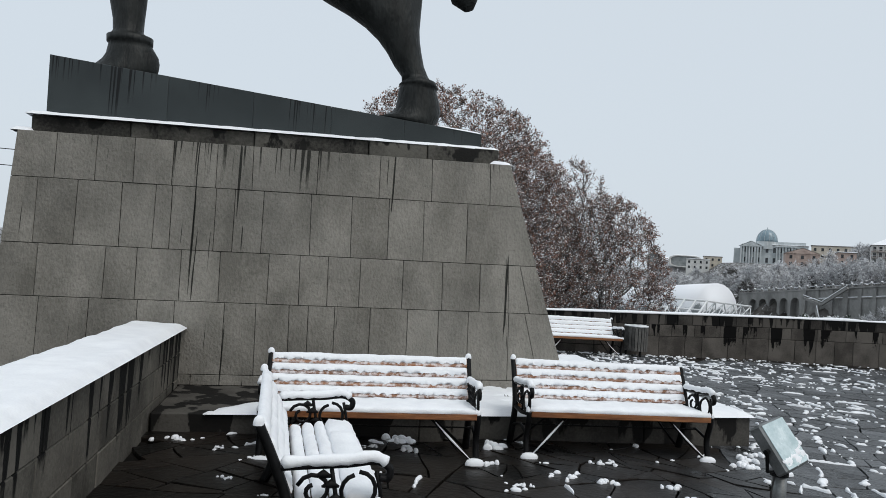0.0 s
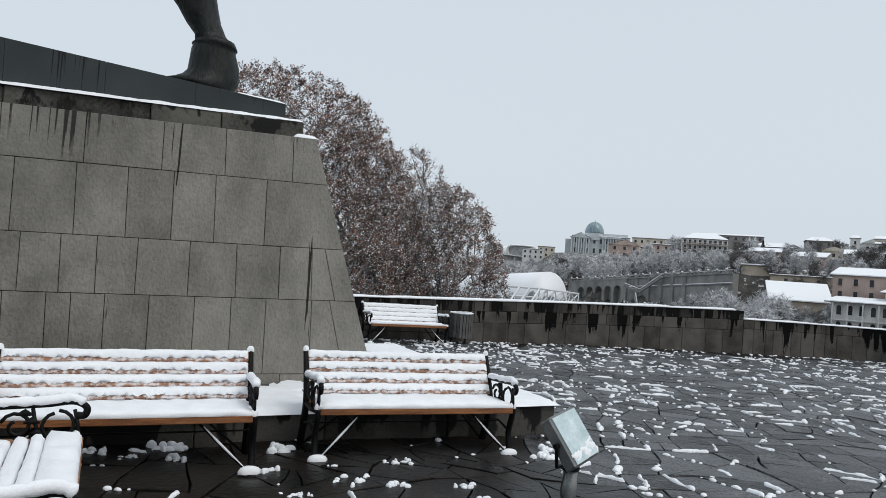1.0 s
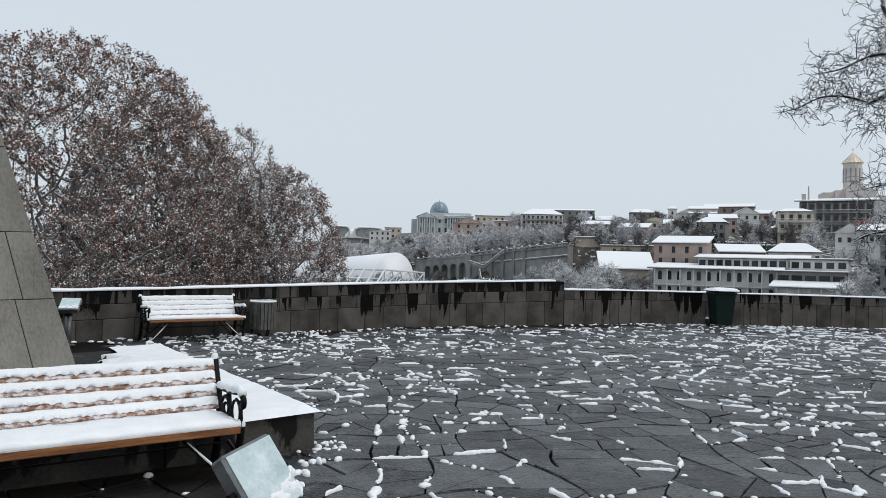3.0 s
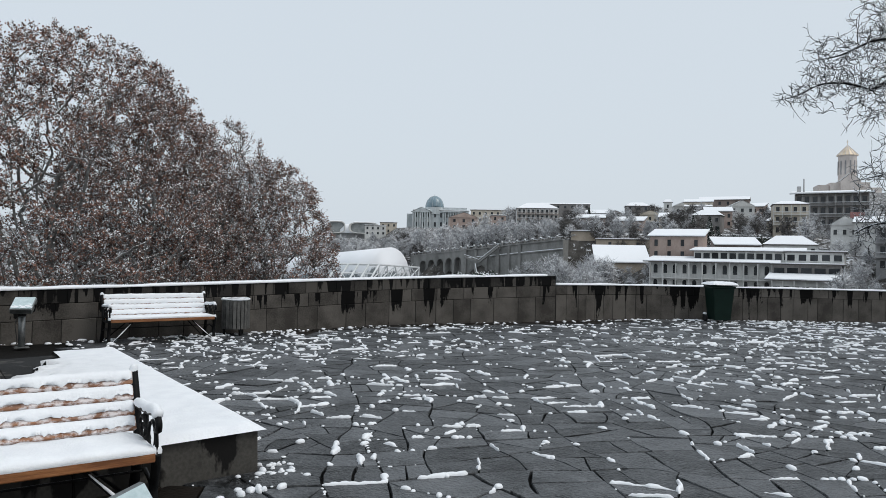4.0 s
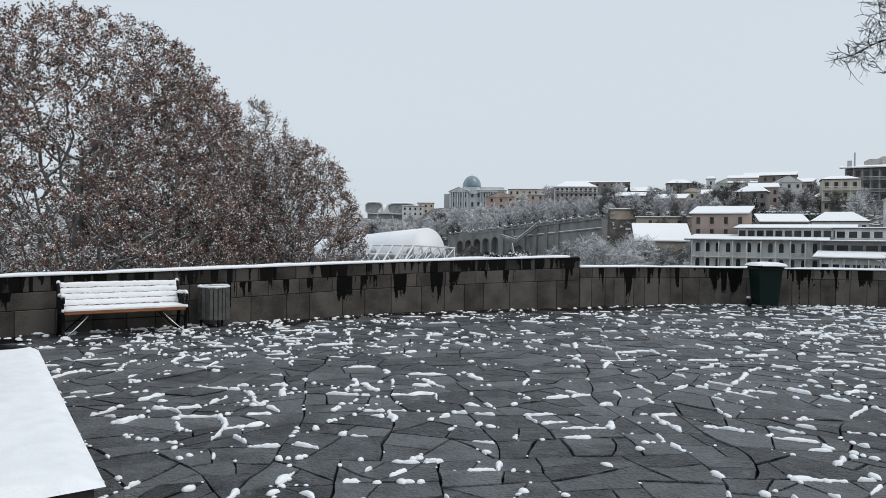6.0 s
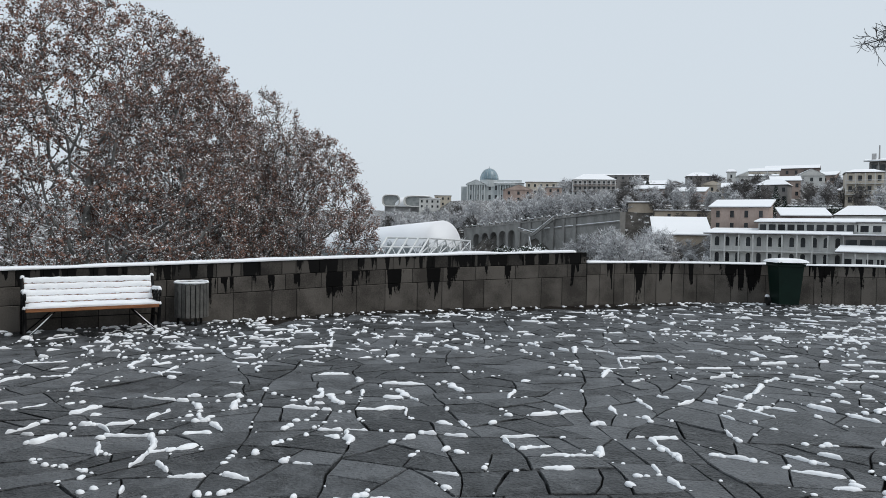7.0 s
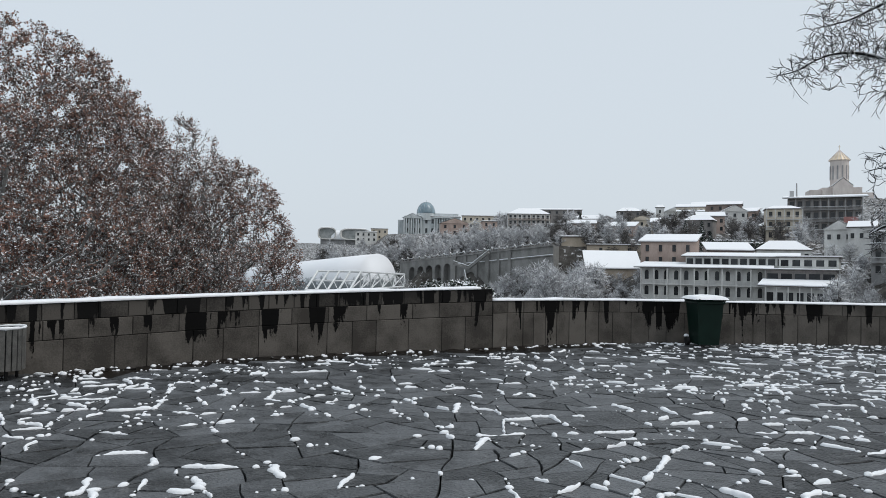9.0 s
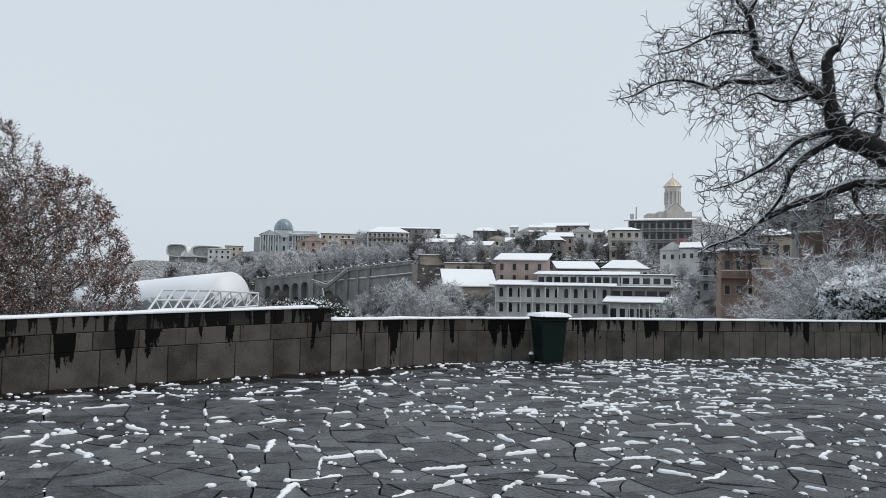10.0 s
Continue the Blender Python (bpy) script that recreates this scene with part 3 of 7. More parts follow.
ws = part("snow_on_wall", snow_sheet(lambda x, y: min(x + 1.80, -1.21 - x, y + 1.2, 8.58 - y) + 0.012 * fbm(x, y, 5, 2), -1.84, -1.22, -1.18, 8.6, 0.815, 0.04, 0.06, 7.0), snow_m, smooth=True)
tagged(ws, "thick smooth snow on the low side wall", "snow")

# ---- benches ----


def scroll(cx, cy, r0, r1, a0, a1, n=14):
    """Points of a spiral in the bench end's own plane (depth, height)."""
    return [(0, cx + (r0 + (r1 - r0) * i / n) * math.cos(a0 + (a1 - a0) * i / n), cy + (r0 + (r1 - r0) * i / n) * math.sin(a0 + (a1 - a0) * i / n)) for i in range(n + 1)]


def smooth_way(pts, n=5):
    """A rounded way through a few points."""
    out, m = [], len(pts)
    for i in range(m - 1):
        p0, p1, p2, p3 = (Vector(pts[max(0, min(m - 1, i + k))]) for k in (-1, 0, 1, 2))
        for s in range(n):
            t = s / n
            out.append(0.5 * ((2 * p1) + (p2 - p0) * t + (2 * p0 - 5 * p1 + 4 * p2 - p3) * t * t + (3 * p1 - p0 - 3 * p2 + p3) * t ** 3))
    return out + [Vector(pts[-1])]


def snow_roll(x0, x1, way, thick, seed, step=0.05, ragged=0.0):
    """Snow along a slat: way gives the profile as (depth, height, share of thickness outwards in depth and height)."""
    buf = Buf()
    n = max(2, int((x1 - x0) / step))
    m = len(way)
    for i in range(n + 1):
        x = x0 + (x1 - x0) * i / n
        end = min(1.0, 0.35 + min(i, n - i) * 0.4)
        for k, (d, h, od, oh) in enumerate(way):
            w = thick * end * (0.85 + 0.5 * fbm(x, seed * 3.1 + k * 0.15, 7.0, seed))
            low = ragged * (0.45 + 0.9 * fbm(x, seed, 22.0, seed + 9)) if k == 0 else (ragged * 0.35 * fbm(x, seed, 22.0, seed + 9) if k == 1 else 0)
            buf.v.append((x, d + od * w, h + oh * w + low))
    for i in range(n):
        for k in range(m - 1):
            buf.f.append((i * m + k, i * m + m + k, i * m + m + k + 1, i * m + k + 1))
    buf.f += [tuple(range(m)), tuple(range(n * m, n * m + m))[::-1]]
    return buf


HALF = 0.905
BACK_SLATS = [(0.2025, 0.508), (0.245, 0.600), (0.2875, 0.692), (0.330, 0.784)]


def make_bench(m, label, seed, heavy=False, gaps=False):
    """A park bench that looks towards its own -y, 1.85 m long."""
    b = thing("park_bench", m, label, "bench", "snowy park benches")
    for side in (-1, 1):
        x = side * (HALF + 0.012)
        endf = Buf()
        up = [Vector((x, p[1], p[2])) for p in smooth_way([(0, 0.30, 0.0), (0, 0.225, 0.20), (0, 0.185, 0.40), (0, 0.25, 0.60), (0, 0.355, 0.83)], 6)]
        endf.tube(up, [0.036 - 0.012 * i / len(up) for i in range(len(up))], 8)
        front = [Vector((x, p[1], p[2])) for p in smooth_way([(0, -0.27, 0.0), (0, -0.225, 0.18), (0, -0.27, 0.33), (0, -0.285, 0.42)], 5)]
        endf.tube(front, 0.028, 8)
        endf.tube([(x, -0.285, 0.40), (x, -0.05, 0.375), (x, 0.19, 0.385)], 0.022, 6)
        endf.tube([(x, -0.235, 0.20), (x, -0.02, 0.26), (x, 0.225, 0.20)], 0.014, 5)
        part("end_frame", endf, iron_m, b, "black cast-iron end frame", smooth=True)
        arm = Buf()
        way = smooth_way([(0, 0.255, 0.615), (0, 0.10, 0.625), (0, -0.10, 0.635), (0, -0.24, 0.65), (0, -0.315, 0.615), (0, -0.31, 0.565), (0, -0.265, 0.565)], 5)
        arm.tube([(x, p[1], p[2]) for p in way], 0.022, 6)
        part("armrest", arm, iron_m, b, "black iron armrest with curled end", smooth=True)
        orn = Buf()
        for way in (scroll(-0.16, 0.50, 0.095, 0.082, 1.6, 7.6), scroll(0.06, 0.50, 0.09, 0.03, 0.3, 7.5), [(0, -0.285, 0.42), (0, -0.275, 0.50), (0, -0.25, 0.60)], [(0, -0.06, 0.385), (0, -0.05, 0.47), (0, -0.02, 0.61)]):
            orn.tube([(x, p[1], p[2]) for p in way], 0.012, 5)
        for cy, cz in ((-0.05, 0.45), (-0.02, 0.52), (0.02, 0.57)):
            orn.tube([(x, cy - 0.045, cz), (x, cy, cz + 0.015), (x, cy + 0.045, cz)], [0.006, 0.026, 0.006], 6)
        part("scrollwork", orn, iron_m, b, smooth=True)
        brace = Buf()
        brace.tube([(side * 0.50, -0.20, 0.385), (side * 0.70, -0.24, 0.18), (side * 0.885, -0.29, 0.012)], 0.011, 5)
        part("brace", brace, iron_m, b, smooth=True)
        part("brace", Buf().tube([(side * 0.50, 0.12, 0.385), (side * 0.885, 0.28, 0.012)], 0.011, 5), iron_m, b, smooth=True)
        top = smooth_way([(0, 0.235, 0.640), (0, 0.10, 0.648), (0, -0.10, 0.658), (0, -0.23, 0.674), (0, -0.305, 0.642)], 5)
        rr = random.Random(seed + side)
        part("snow", Buf().tube([(x, p[1], p[2]) for p in top], [0.012] + [0.030 + rr.uniform(-0.004, 0.006) for _ in top[2:]] + [0.014], 9), snow_m, b, smooth=True)
        part("snow", Buf().dome(x, 0.355, 0.83, 0.028, 0.030, 0.042, rng=random.Random(seed)), snow_m, b, smooth=True)
        part("snow", Buf().dome(x, -0.27, 0.425, 0.03, 0.03, 0.045, rng=random.Random(seed + 1)), snow_m, b, smooth=True)
        bs = Buf().tube([(side * 0.56, -0.215, 0.335), (side * 0.70, -0.243, 0.193), (side * 0.86, -0.285, 0.04)], [0.006, 0.011, 0.007], 6)
        bs.dome(side * 0.90, -0.29, 0.0, 0.075, 0.05, 0.05, rng=random.Random(seed + 2))
        part("snow", bs, snow_m, b, smooth=True)
    tilt = math.atan2(0.12, 0.27)
    for i, (d, h) in enumerate(BACK_SLATS):
        mm = Matrix.Translation((0, d, h)) @ Matrix.Rotation(-tilt, 4, "X")
        part("back_slat", Buf().box(-HALF, -0.018, -0.047, HALF, 0.018, 0.046, 0.008, mm), frosted_wood_m, b, "orange-brown wooden slat speckled with snow")
        hh = -0.006 if heavy else 0.008
        prof = [(-0.0185, -0.036 + hh, -0.1, 0.0), (-0.0185, -0.022 + hh * 0.7, -0.55, 0.0), (-0.018, 0.012, -0.9, 0.1), (-0.014, 0.040, -0.55, 0.6), (0.010, 0.044, 0.1, 0.65), (0.022, 0.040, 0.1, 0.0)]
        way = []
        for dd, z, od, oh in prof:
            p, o = mm @ Vector((0, dd, z)), mm.to_3x3() @ Vector((0, od, oh))
            way.append((p.y, p.z, o.y, o.z))
        part("snow", snow_roll(-HALF + 0.01, HALF - 0.01, way, 0.017 if not heavy else 0.024, seed + i * 2.3, 0.010, 0.026 if not heavy else 0.014), snow_m, b, smooth=True)
    for i, d in enumerate((-0.255, -0.165, -0.075, 0.015, 0.105)):
        part("seat_slat", Buf().box(-HALF, d - 0.038, 0.392, HALF, d + 0.038, 0.430, 0.008), wood_m, b, "orange-brown varnished wooden slat")
    part("front_rail", Buf().box(-HALF, -0.312, 0.375, HALF, -0.290, 0.432, 0.006), wood_m, b, "amber varnished front board")
    if gaps:
        for i, (d0, d1, th) in enumerate(((-0.30, -0.115, 0.062), (-0.105, -0.035, 0.05), (-0.02, 0.055, 0.05), (0.07, 0.145, 0.045))):
            way = [(d0, 0.428, -0.1, 0.0), (d0 + 0.004, 0.437, -0.1, 0.55), (d0 + 0.02, 0.44, 0, 0.95), (d1 - 0.02, 0.44, 0, 0.95), (d1 - 0.004, 0.437, 0.1, 0.55), (d1, 0.428, 0.1, 0.0)]
            part("snow", snow_roll(-HALF + 0.06, HALF - 0.04 - 0.03 * i, way, th, seed + 17 + i, 0.04), snow_m, b, smooth=True)
    else:
        way = [(-0.306, 0.428, -0.2, 0.0), (-0.306, 0.440, -0.45, 0.45), (-0.27, 0.445, 0, 0.95), (-0.15, 0.445, 0, 1.0), (0.0, 0.445, 0, 1.05), (0.12, 0.440, 0, 1.0), (0.165, 0.436, 0, 0.9), (0.185, 0.43, 0, 0)]
        part("snow", snow_roll(-HALF, HALF, way, 0.038, seed + 17, 0.05), snow_m, b, smooth=True)
    # a cross rod under the seat
    part("rod", Buf().tube([(-HALF, 0.0, 0.25), (HALF, 0.0, 0.25)], 0.008, 5), iron_m, b)
    return b


make_bench(pose(0.74, 6.36, 0.0, 0, -1.4, -4), "wooden park bench with black iron ends and snow on its slats", 1.0)
make_bench(pose(3.12, 6.62, 0, 0, 0, -0.5), "wooden park bench with black iron ends and snow on its slats", 2.0)
make_bench(pose(6.42, 15.52, 0, 0, 0, 1.5), "park bench thickly covered with snow, standing by the parapet", 4.0, True)


# the bench beside the low wall, gaps between its snowed-up seat slats
make_bench(pose(0.215, 4.61, 0, 0, 0, 92), "park bench beside the low wall, its slats heaped with snow", 7.0, True, True)

# ---- bins ----
bin_ = thing("litter_bin", pose(7.95, 15.82, 0), "round litter bin of grey upright slats, snow on the rim", "litter bin")
for i in range(22):
    a = 2 * math.pi * i / 22
    mm = Matrix.Rotation(a, 4, "Z") @ Matrix.Translation((0.26, 0, 0))
    part("slat", Buf().box(-0.010, -0.031, 0.13, 0.010, 0.031, 0.70, 0.004, mm), binslat_m, bin_)
part("liner", Buf().tube([(0, 0, 0.14), (0, 0, 0.66)], 0.235, 20), rubber_m, bin_)
for z in (0.22, 0.6):
    part("hoop", Buf().tube([(0.247 * math.cos(t * math.pi / 12), 0.247 * math.sin(t * math.pi / 12), z) for t in range(25)], 0.012, 5), iron_m, bin_)
for a in (0.6, 2.7, 4.8):
    part("leg", Buf().box(-0.02, -0.02, 0.0, 0.02, 0.02, 0.16, 0.004, Matrix.Translation((0.22 * math.cos(a), 0.22 * math.sin(a), 0))), iron_m, bin_)
rim = Buf()
ring = [2 * math.pi * i / 40 for i in range(41)]
rim.tube([(0.262 * math.cos(a), 0.262 * math.sin(a), 0.712) for a in ring], [0.020 + 0.005 * math.sin(3 * a) + 0.003 * math.sin(11 * a) for a in ring], 8, cap=False)
part("snow", rim, snow_m, bin_, smooth=True)

wheelie = thing("wheelie_bin", pose(20.72, 13.35, 0, 0, 0, -33), "dark green wheeled plastic bin with snow on its lid", "wheelie bin")
body = Buf()
body.add([(sx * (0.22 + 0.07 * u), sy * (0.24 + 0.07 * u) + 0.02, 0.06 + 0.92 * u) for u in (0, 1) for sx, sy in ((-1, -1), (1, -1), (1, 1), (-1, 1))],
         [(0, 1, 5, 4), (1, 2, 6, 5), (2, 3, 7, 6), (3, 0, 4, 7), (3, 2, 1, 0), (4, 5, 6, 7)])
part("body", body, green_m, wheelie)
part("rim", Buf().box(-0.315, -0.325, 0.93, 0.315, 0.35, 0.985, 0.012), green_m, wheelie)
part("lid", Buf().box(-0.33, -0.345, 0.99, 0.33, 0.36, 1.03, 0.018), green_m, wheelie, "dark green flat lid")
part("handle", Buf().tube([(-0.27, 0.37, 0.98), (-0.27, 0.42, 0.96), (0.27, 0.42, 0.96), (0.27, 0.37, 0.98)], 0.016, 6), green_m, wheelie)
for s in (-1, 1):
    wh = part("wheel", Buf().tube([(s * 0.25, 0.26, 0.10), (s * 0.31, 0.26, 0.10)], 0.10, 16), rubber_m, wheelie)
    part("snow", Buf().dome(s * 0.30, 0.26, 0.2, 0.05, 0.06, 0.05, rng=random.Random(3)), snow_m, wheelie, smooth=True)
part("snow", snow_sheet(lambda x, y: min(x + 0.36, 0.36 - x, y + 0.37, 0.37 - y) + 0.02 * fbm(x, y, 5, 5), -0.38, -0.38, 0.38, 0.40, 1.03, 0.035, 0.085, 3.0), snow_m, wheelie, smooth=True)

# ---- floodlights ----
glass_m = mat("frosted_lamp_glass", (0.42, 0.54, 0.56), (0.66, 0.76, 0.78), 0.25, 9, 50, 0.3, vary=0.0)


def make_floodlight(m, label, foot, head, post):
    """A lamp box on a post: foot is the post's place under the head's frame."""
    f = thing("floodlight", m, label, "floodlight")
    fx, fy = foot
    part("post", Buf().tube([(fx, fy, 0), (fx, fy, post)], 0.052, 16), steel_m, f, "grey steel post", smooth=True)
    part("foot_plate", Buf().box(fx - 0.11, fy - 0.11, 0, fx + 0.11, fy + 0.11, 0.012, 0.003), steel_m, f)
    part("collar", Buf().tube([(fx, fy, post - 0.03), (fx, fy, post + 0.012)], 0.064, 16), iron_m, f)
    h = part("lamp_housing", Buf().box(-0.165, -0.18, -0.10, 0.165, 0.18, 0.0, 0.014), steel_m, f, "grey metal lamp box", m=head)
    part("lamp_glass", Buf().box(-0.15, -0.165, 0.001, 0.15, 0.165, 0.007, 0.002), glass_m, h)
    for s in (-1, 1):
        br = Buf()
        a = head @ Vector((s * 0.18, 0.0, -0.05))
        br.tube([a, (fx + (a.x - fx) * 0.9, fy + (a.y - fy) * 0.9, post + 0.05), (fx, fy, post + 0.012)], 0.013, 6)
        part("bracket", br, iron_m, f)
        part("bolt", Buf().tube([head @ Vector((s * 0.165, 0, -0.05)), head @ Vector((s * 0.20, 0, -0.05))], 0.018, 8), iron_m, f)
    part("snow", snow_sheet(lambda x, y: min(x + 0.145, 0.145 - x, y + 0.16, (-0.07 + 0.04 * math.sin(9 * x)) - y, 0.02) + 0.045 * fbm(x, y, 16, 2) - 0.012, -0.16, -0.17, 0.16, 0.17, 0.007, 0.010, 0.004, 3), snow_m, h, smooth=True)
    part("cable", Buf().tube(smooth_way([(fx - 0.05, fy - 0.02, post - 0.02), (fx - 0.10, fy - 0.05, post - 0.16), (fx - 0.07, fy - 0.05, 0.1), (fx - 0.13, fy - 0.06, 0.012)], 5), 0.007, 5), rubber_m, f, "black cable")
    return f


LAMP = Matrix(((0.873, -0.373, 0.313, 0.0), (0.465, 0.449, -0.763, 0.0), (0.144, 0.812, 0.566, 0.605), (0, 0, 0, 1)))
make_floodlight(pose(3.494, 4.542, 0), "grey floodlight on a post, wet snow on its pale glass", (0.09, 0.16), LAMP, 0.36)
make_floodlight(pose(4.22, 15.35, 0), "grey floodlight on a post standing near the parapet", (0.0, 0.1), pose(0, 0, 0.74, 30, 0, -20), 0.55)

# ---- the land beyond ----
CX, CY = 7.8, 4.7


def polar(bearing, dist, z=0.0):
    b = radians(bearing)
    return CX + dist * math.sin(b), CY + dist * math.cos(b), z


PROFILES = [(-60, [(0, -0.4), (30, -0.4), (60, -14), (300, -14), (700, 10), (3500, 60)]),
            (10, [(0, -0.4), (13, -0.4), (22, -9), (60, -14), (230, -14), (280, -10), (420, 6), (620, 17), (900, 20), (3500, 30)]),
            (30, [(0, -0.4), (13, -0.4), (22, -9), (60, -13), (230, -12), (300, -10), (330, -2), (420, 4), (565, 14), (700, 19), (900, 20), (3500, 30)]),
            (32.5, [(0, -0.4), (13, -0.4), (22, -9), (60, -13), (230, -12), (300, -10), (312, 1), (420, 10), (540, 22), (565, 25), (900, 24), (3500, 30)]),
            (36, [(0, -0.4), (13, -0.4), (22, -9), (60, -13), (230, -12), (278, -11), (288, 2.5), (420, 14), (540, 24), (565, 25), (900, 24), (3500, 30)]),
            (40, [(0, -0.4), (13, -0.4), (22, -9), (60, -13), (230, -12), (258, -11), (268, 4), (330, 12), (420, 20), (540, 27), (900, 26), (3500, 30)]),
            (45, [(0, -0.4), (13, -0.4), (22, -9), (60, -13), (140, -12), (200, -10), (236, -8), (247, 7.5), (300, 14), (380, 24), (480, 30), (900, 26), (3500, 30)]),
            (55, [(0, -0.4), (14, -0.4), (22, -9), (60, -12), (165, -11), (185, -4), (200, 0), (240, 8), (300, 18), (350, 25), (450, 28), (900, 26), (3500, 30)]),
            (66, [(0, -0.4), (17, -0.4), (26, -8), (60, -8), (160, -9), (185, -2), (200, 3), (280, 12), (400, 24), (640, 60), (900, 50), (3500, 40)]),
            (76, [(0, -0.4), (21, -0.4), (28, -5), (46, -2.5), (60, -1), (100, 3), (125, 5), (200, 14), (400, 30), (900, 40), (3500, 50)]),
            (100, [(0, -0.4), (40, -0.4), (60, -1), (100, 3), (200, 14), (400, 30), (900, 40), (3500, 50)]),
            (160, [(0, -0.4), (60, -0.4), (200, 2), (900, 30), (3500, 60)])]


def terrain(x, y):
    dx, dy = x - CX, y - CY
    d = math.hypot(dx, dy)
    b = math.degrees(math.atan2(dx, dy))

    def along(rows):
        return float(np.interp(d, [r[0] for r in rows], [r[1] for r in rows]))
    if b <= PROFILES[0][0] or b >= PROFILES[-1][0]:
        # behind the terrace the two ends meet
        span = 360 - (PROFILES[-1][0] - PROFILES[0][0])
        t = ((b - PROFILES[-1][0]) % 360) / span
        h = along(PROFILES[-1][1]) * (1 - t) + along(PROFILES[0][1]) * t
    else:
        for (b0, r0), (b1, r1) in zip(PROFILES, PROFILES[1:]):
            if b0 <= b <= b1:
                t = (b - b0) / (b1 - b0)
                t = t * t * (3 - 2 * t)
                h = along(r0) * (1 - t) + along(r1) * t
                break
    if d > 30:
        h += (1.2 * fbm(x, y, 0.03, 7) + 0.5 * fbm(x, y, 0.11, 3)) * min(1.0, (d - 30) / 60)
    return h


land_m = mat("snowy_hillside", (0.03, 0.027, 0.024), (0.11, 0.105, 0.098), 0.9, 0.3, 1.6, 0.8, vary=0.0, gloss=0.1)


def with_snow(m, amount=0.5, scale=0.35, tone=(0.82, 0.84, 0.87)):
    """Patches of snow on whatever faces upwards."""
    n, k = m.node_tree.nodes, m.node_tree.links
    out = n["Principled BSDF"]
    base = out.inputs["Base Color"].links[0].from_socket
    geo = n.new("ShaderNodeNewGeometry")
    tex = n.new("ShaderNodeTexNoise")
    tex.inputs["Scale"].default_value, tex.inputs["Detail"].default_value, tex.inputs["Roughness"].default_value = scale, 7.0, 0.7
    k.new(geo.outputs["Position"], tex.inputs["Vector"])
    sep = n.new("ShaderNodeSeparateXYZ")
    k.new(geo.outputs["Normal"], sep.inputs[0])
    up = n.new("ShaderNodeMath")
    up.operation = "MULTIPLY_ADD"
    up.inputs[1].default_value, up.inputs[2].default_value = 0.55, amount - 0.55
    k.new(sep.outputs[2], up.inputs[0])
    s = n.new("ShaderNodeMath")
    k.new(tex.outputs[0], s.inputs[0])
    k.new(up.outputs[0], s.inputs[1])
    edge = n.new("ShaderNodeMapRange")
    edge.inputs[1].default_value, edge.inputs[2].default_value = 0.95, 1.06
    k.new(s.outputs[0], edge.inputs[0])
    mix = n.new("ShaderNodeMix")
    mix.data_type = "RGBA"
    mix.inputs[7].default_value = (*tone, 1)
    k.new(edge.outputs[0], mix.inputs[0])
    k.new(base, mix.inputs[6])
    k.new(mix.outputs[2], out.inputs["Base Color"])
    return m


with_snow(land_m, 0.455, 0.55)
gb = Buf()
rings = [0.0, 5, 10, 13, 14, 15, 16, 17, 18, 19, 20, 21, 22, 24, 26, 28, 30, 34, 38, 44, 50, 60, 70, 80, 95, 110, 125, 140] + list(range(150, 460, 10)) + [480, 520, 560, 600, 640, 680, 750, 900, 1200, 1700, 2400, 3500]
bear = sorted(set(list(range(-180, 10, 6)) + [10 + 1.0 * i for i in range(75)] + list(range(85, 180, 6))))
for r in rings:
    for b in bear:
        x, y, _ = polar(b, max(r, 0.01))
        gb.v.append((x, y, terrain(x, y)))
nb = len(bear)
for i in range(len(rings) - 1):
    for j in range(nb):
        q = (j + 1) % nb
        gb.f.append((i * nb + j, i * nb + nb + j, i * nb + nb + q, i * nb + q))
ground = part("ground", gb, land_m, smooth=True)
tagged(ground, "rough hillside with bare earth and patches of snow", "ground", kind="structure")

# ---- trees ----
leaf_m = mat("dry_plane_leaves", (0.060, 0.034, 0.027), (0.285, 0.160, 0.122), 0.8, 0.4, 4, 0.0, vary=0.9, island=True)
bark_m = mat("grey_plane_bark", (0.09, 0.09, 0.086), (0.27, 0.27, 0.26), 0.85, 2.0, 12, 0.4)
dark_bark_m = mat("wet_black_bark", (0.005, 0.005, 0.005), (0.022, 0.020, 0.018), 0.65, 8, 40, 0.6)
frost_m = mat("frosted_twigs", (0.30, 0.305, 0.315), (0.76, 0.77, 0.79), 0.9, 0.8, 5, 0.0, vary=0.8, island=True)
plane_twig_m = mat("grey_brown_twigs", (0.075, 0.068, 0.064), (0.30, 0.285, 0.28), 0.9, 0.8, 5, 0.0, vary=0.8, island=True)
twig_m = mat("dark_twigs", (0.05, 0.046, 0.043), (0.17, 0.16, 0.155), 0.85, 1.0, 6, 0.0, vary=0.6, island=True)
conifer_m = mat("snowy_conifer", (0.010, 0.018, 0.012), (0.045, 0.06, 0.045), 0.85, 2.0, 9, 0.0, vary=0.7, island=True)


def bent(a, b, sag, rng, n=6):
    """A wandering way from a to b that bows upwards by sag."""
    a, b = Vector(a), Vector(b)
    ln = (b - a).length
    side = Vector((rng.gauss(0, 1), rng.gauss(0, 1), rng.gauss(0, 0.5))) * ln * 0.035
    return [a + (b - a) * (i / n) + Vector((0, 0, sag * ln)) * math.sin(math.pi * i / n) + side * math.sin(2 * math.pi * i / n) for i in range(n + 1)]


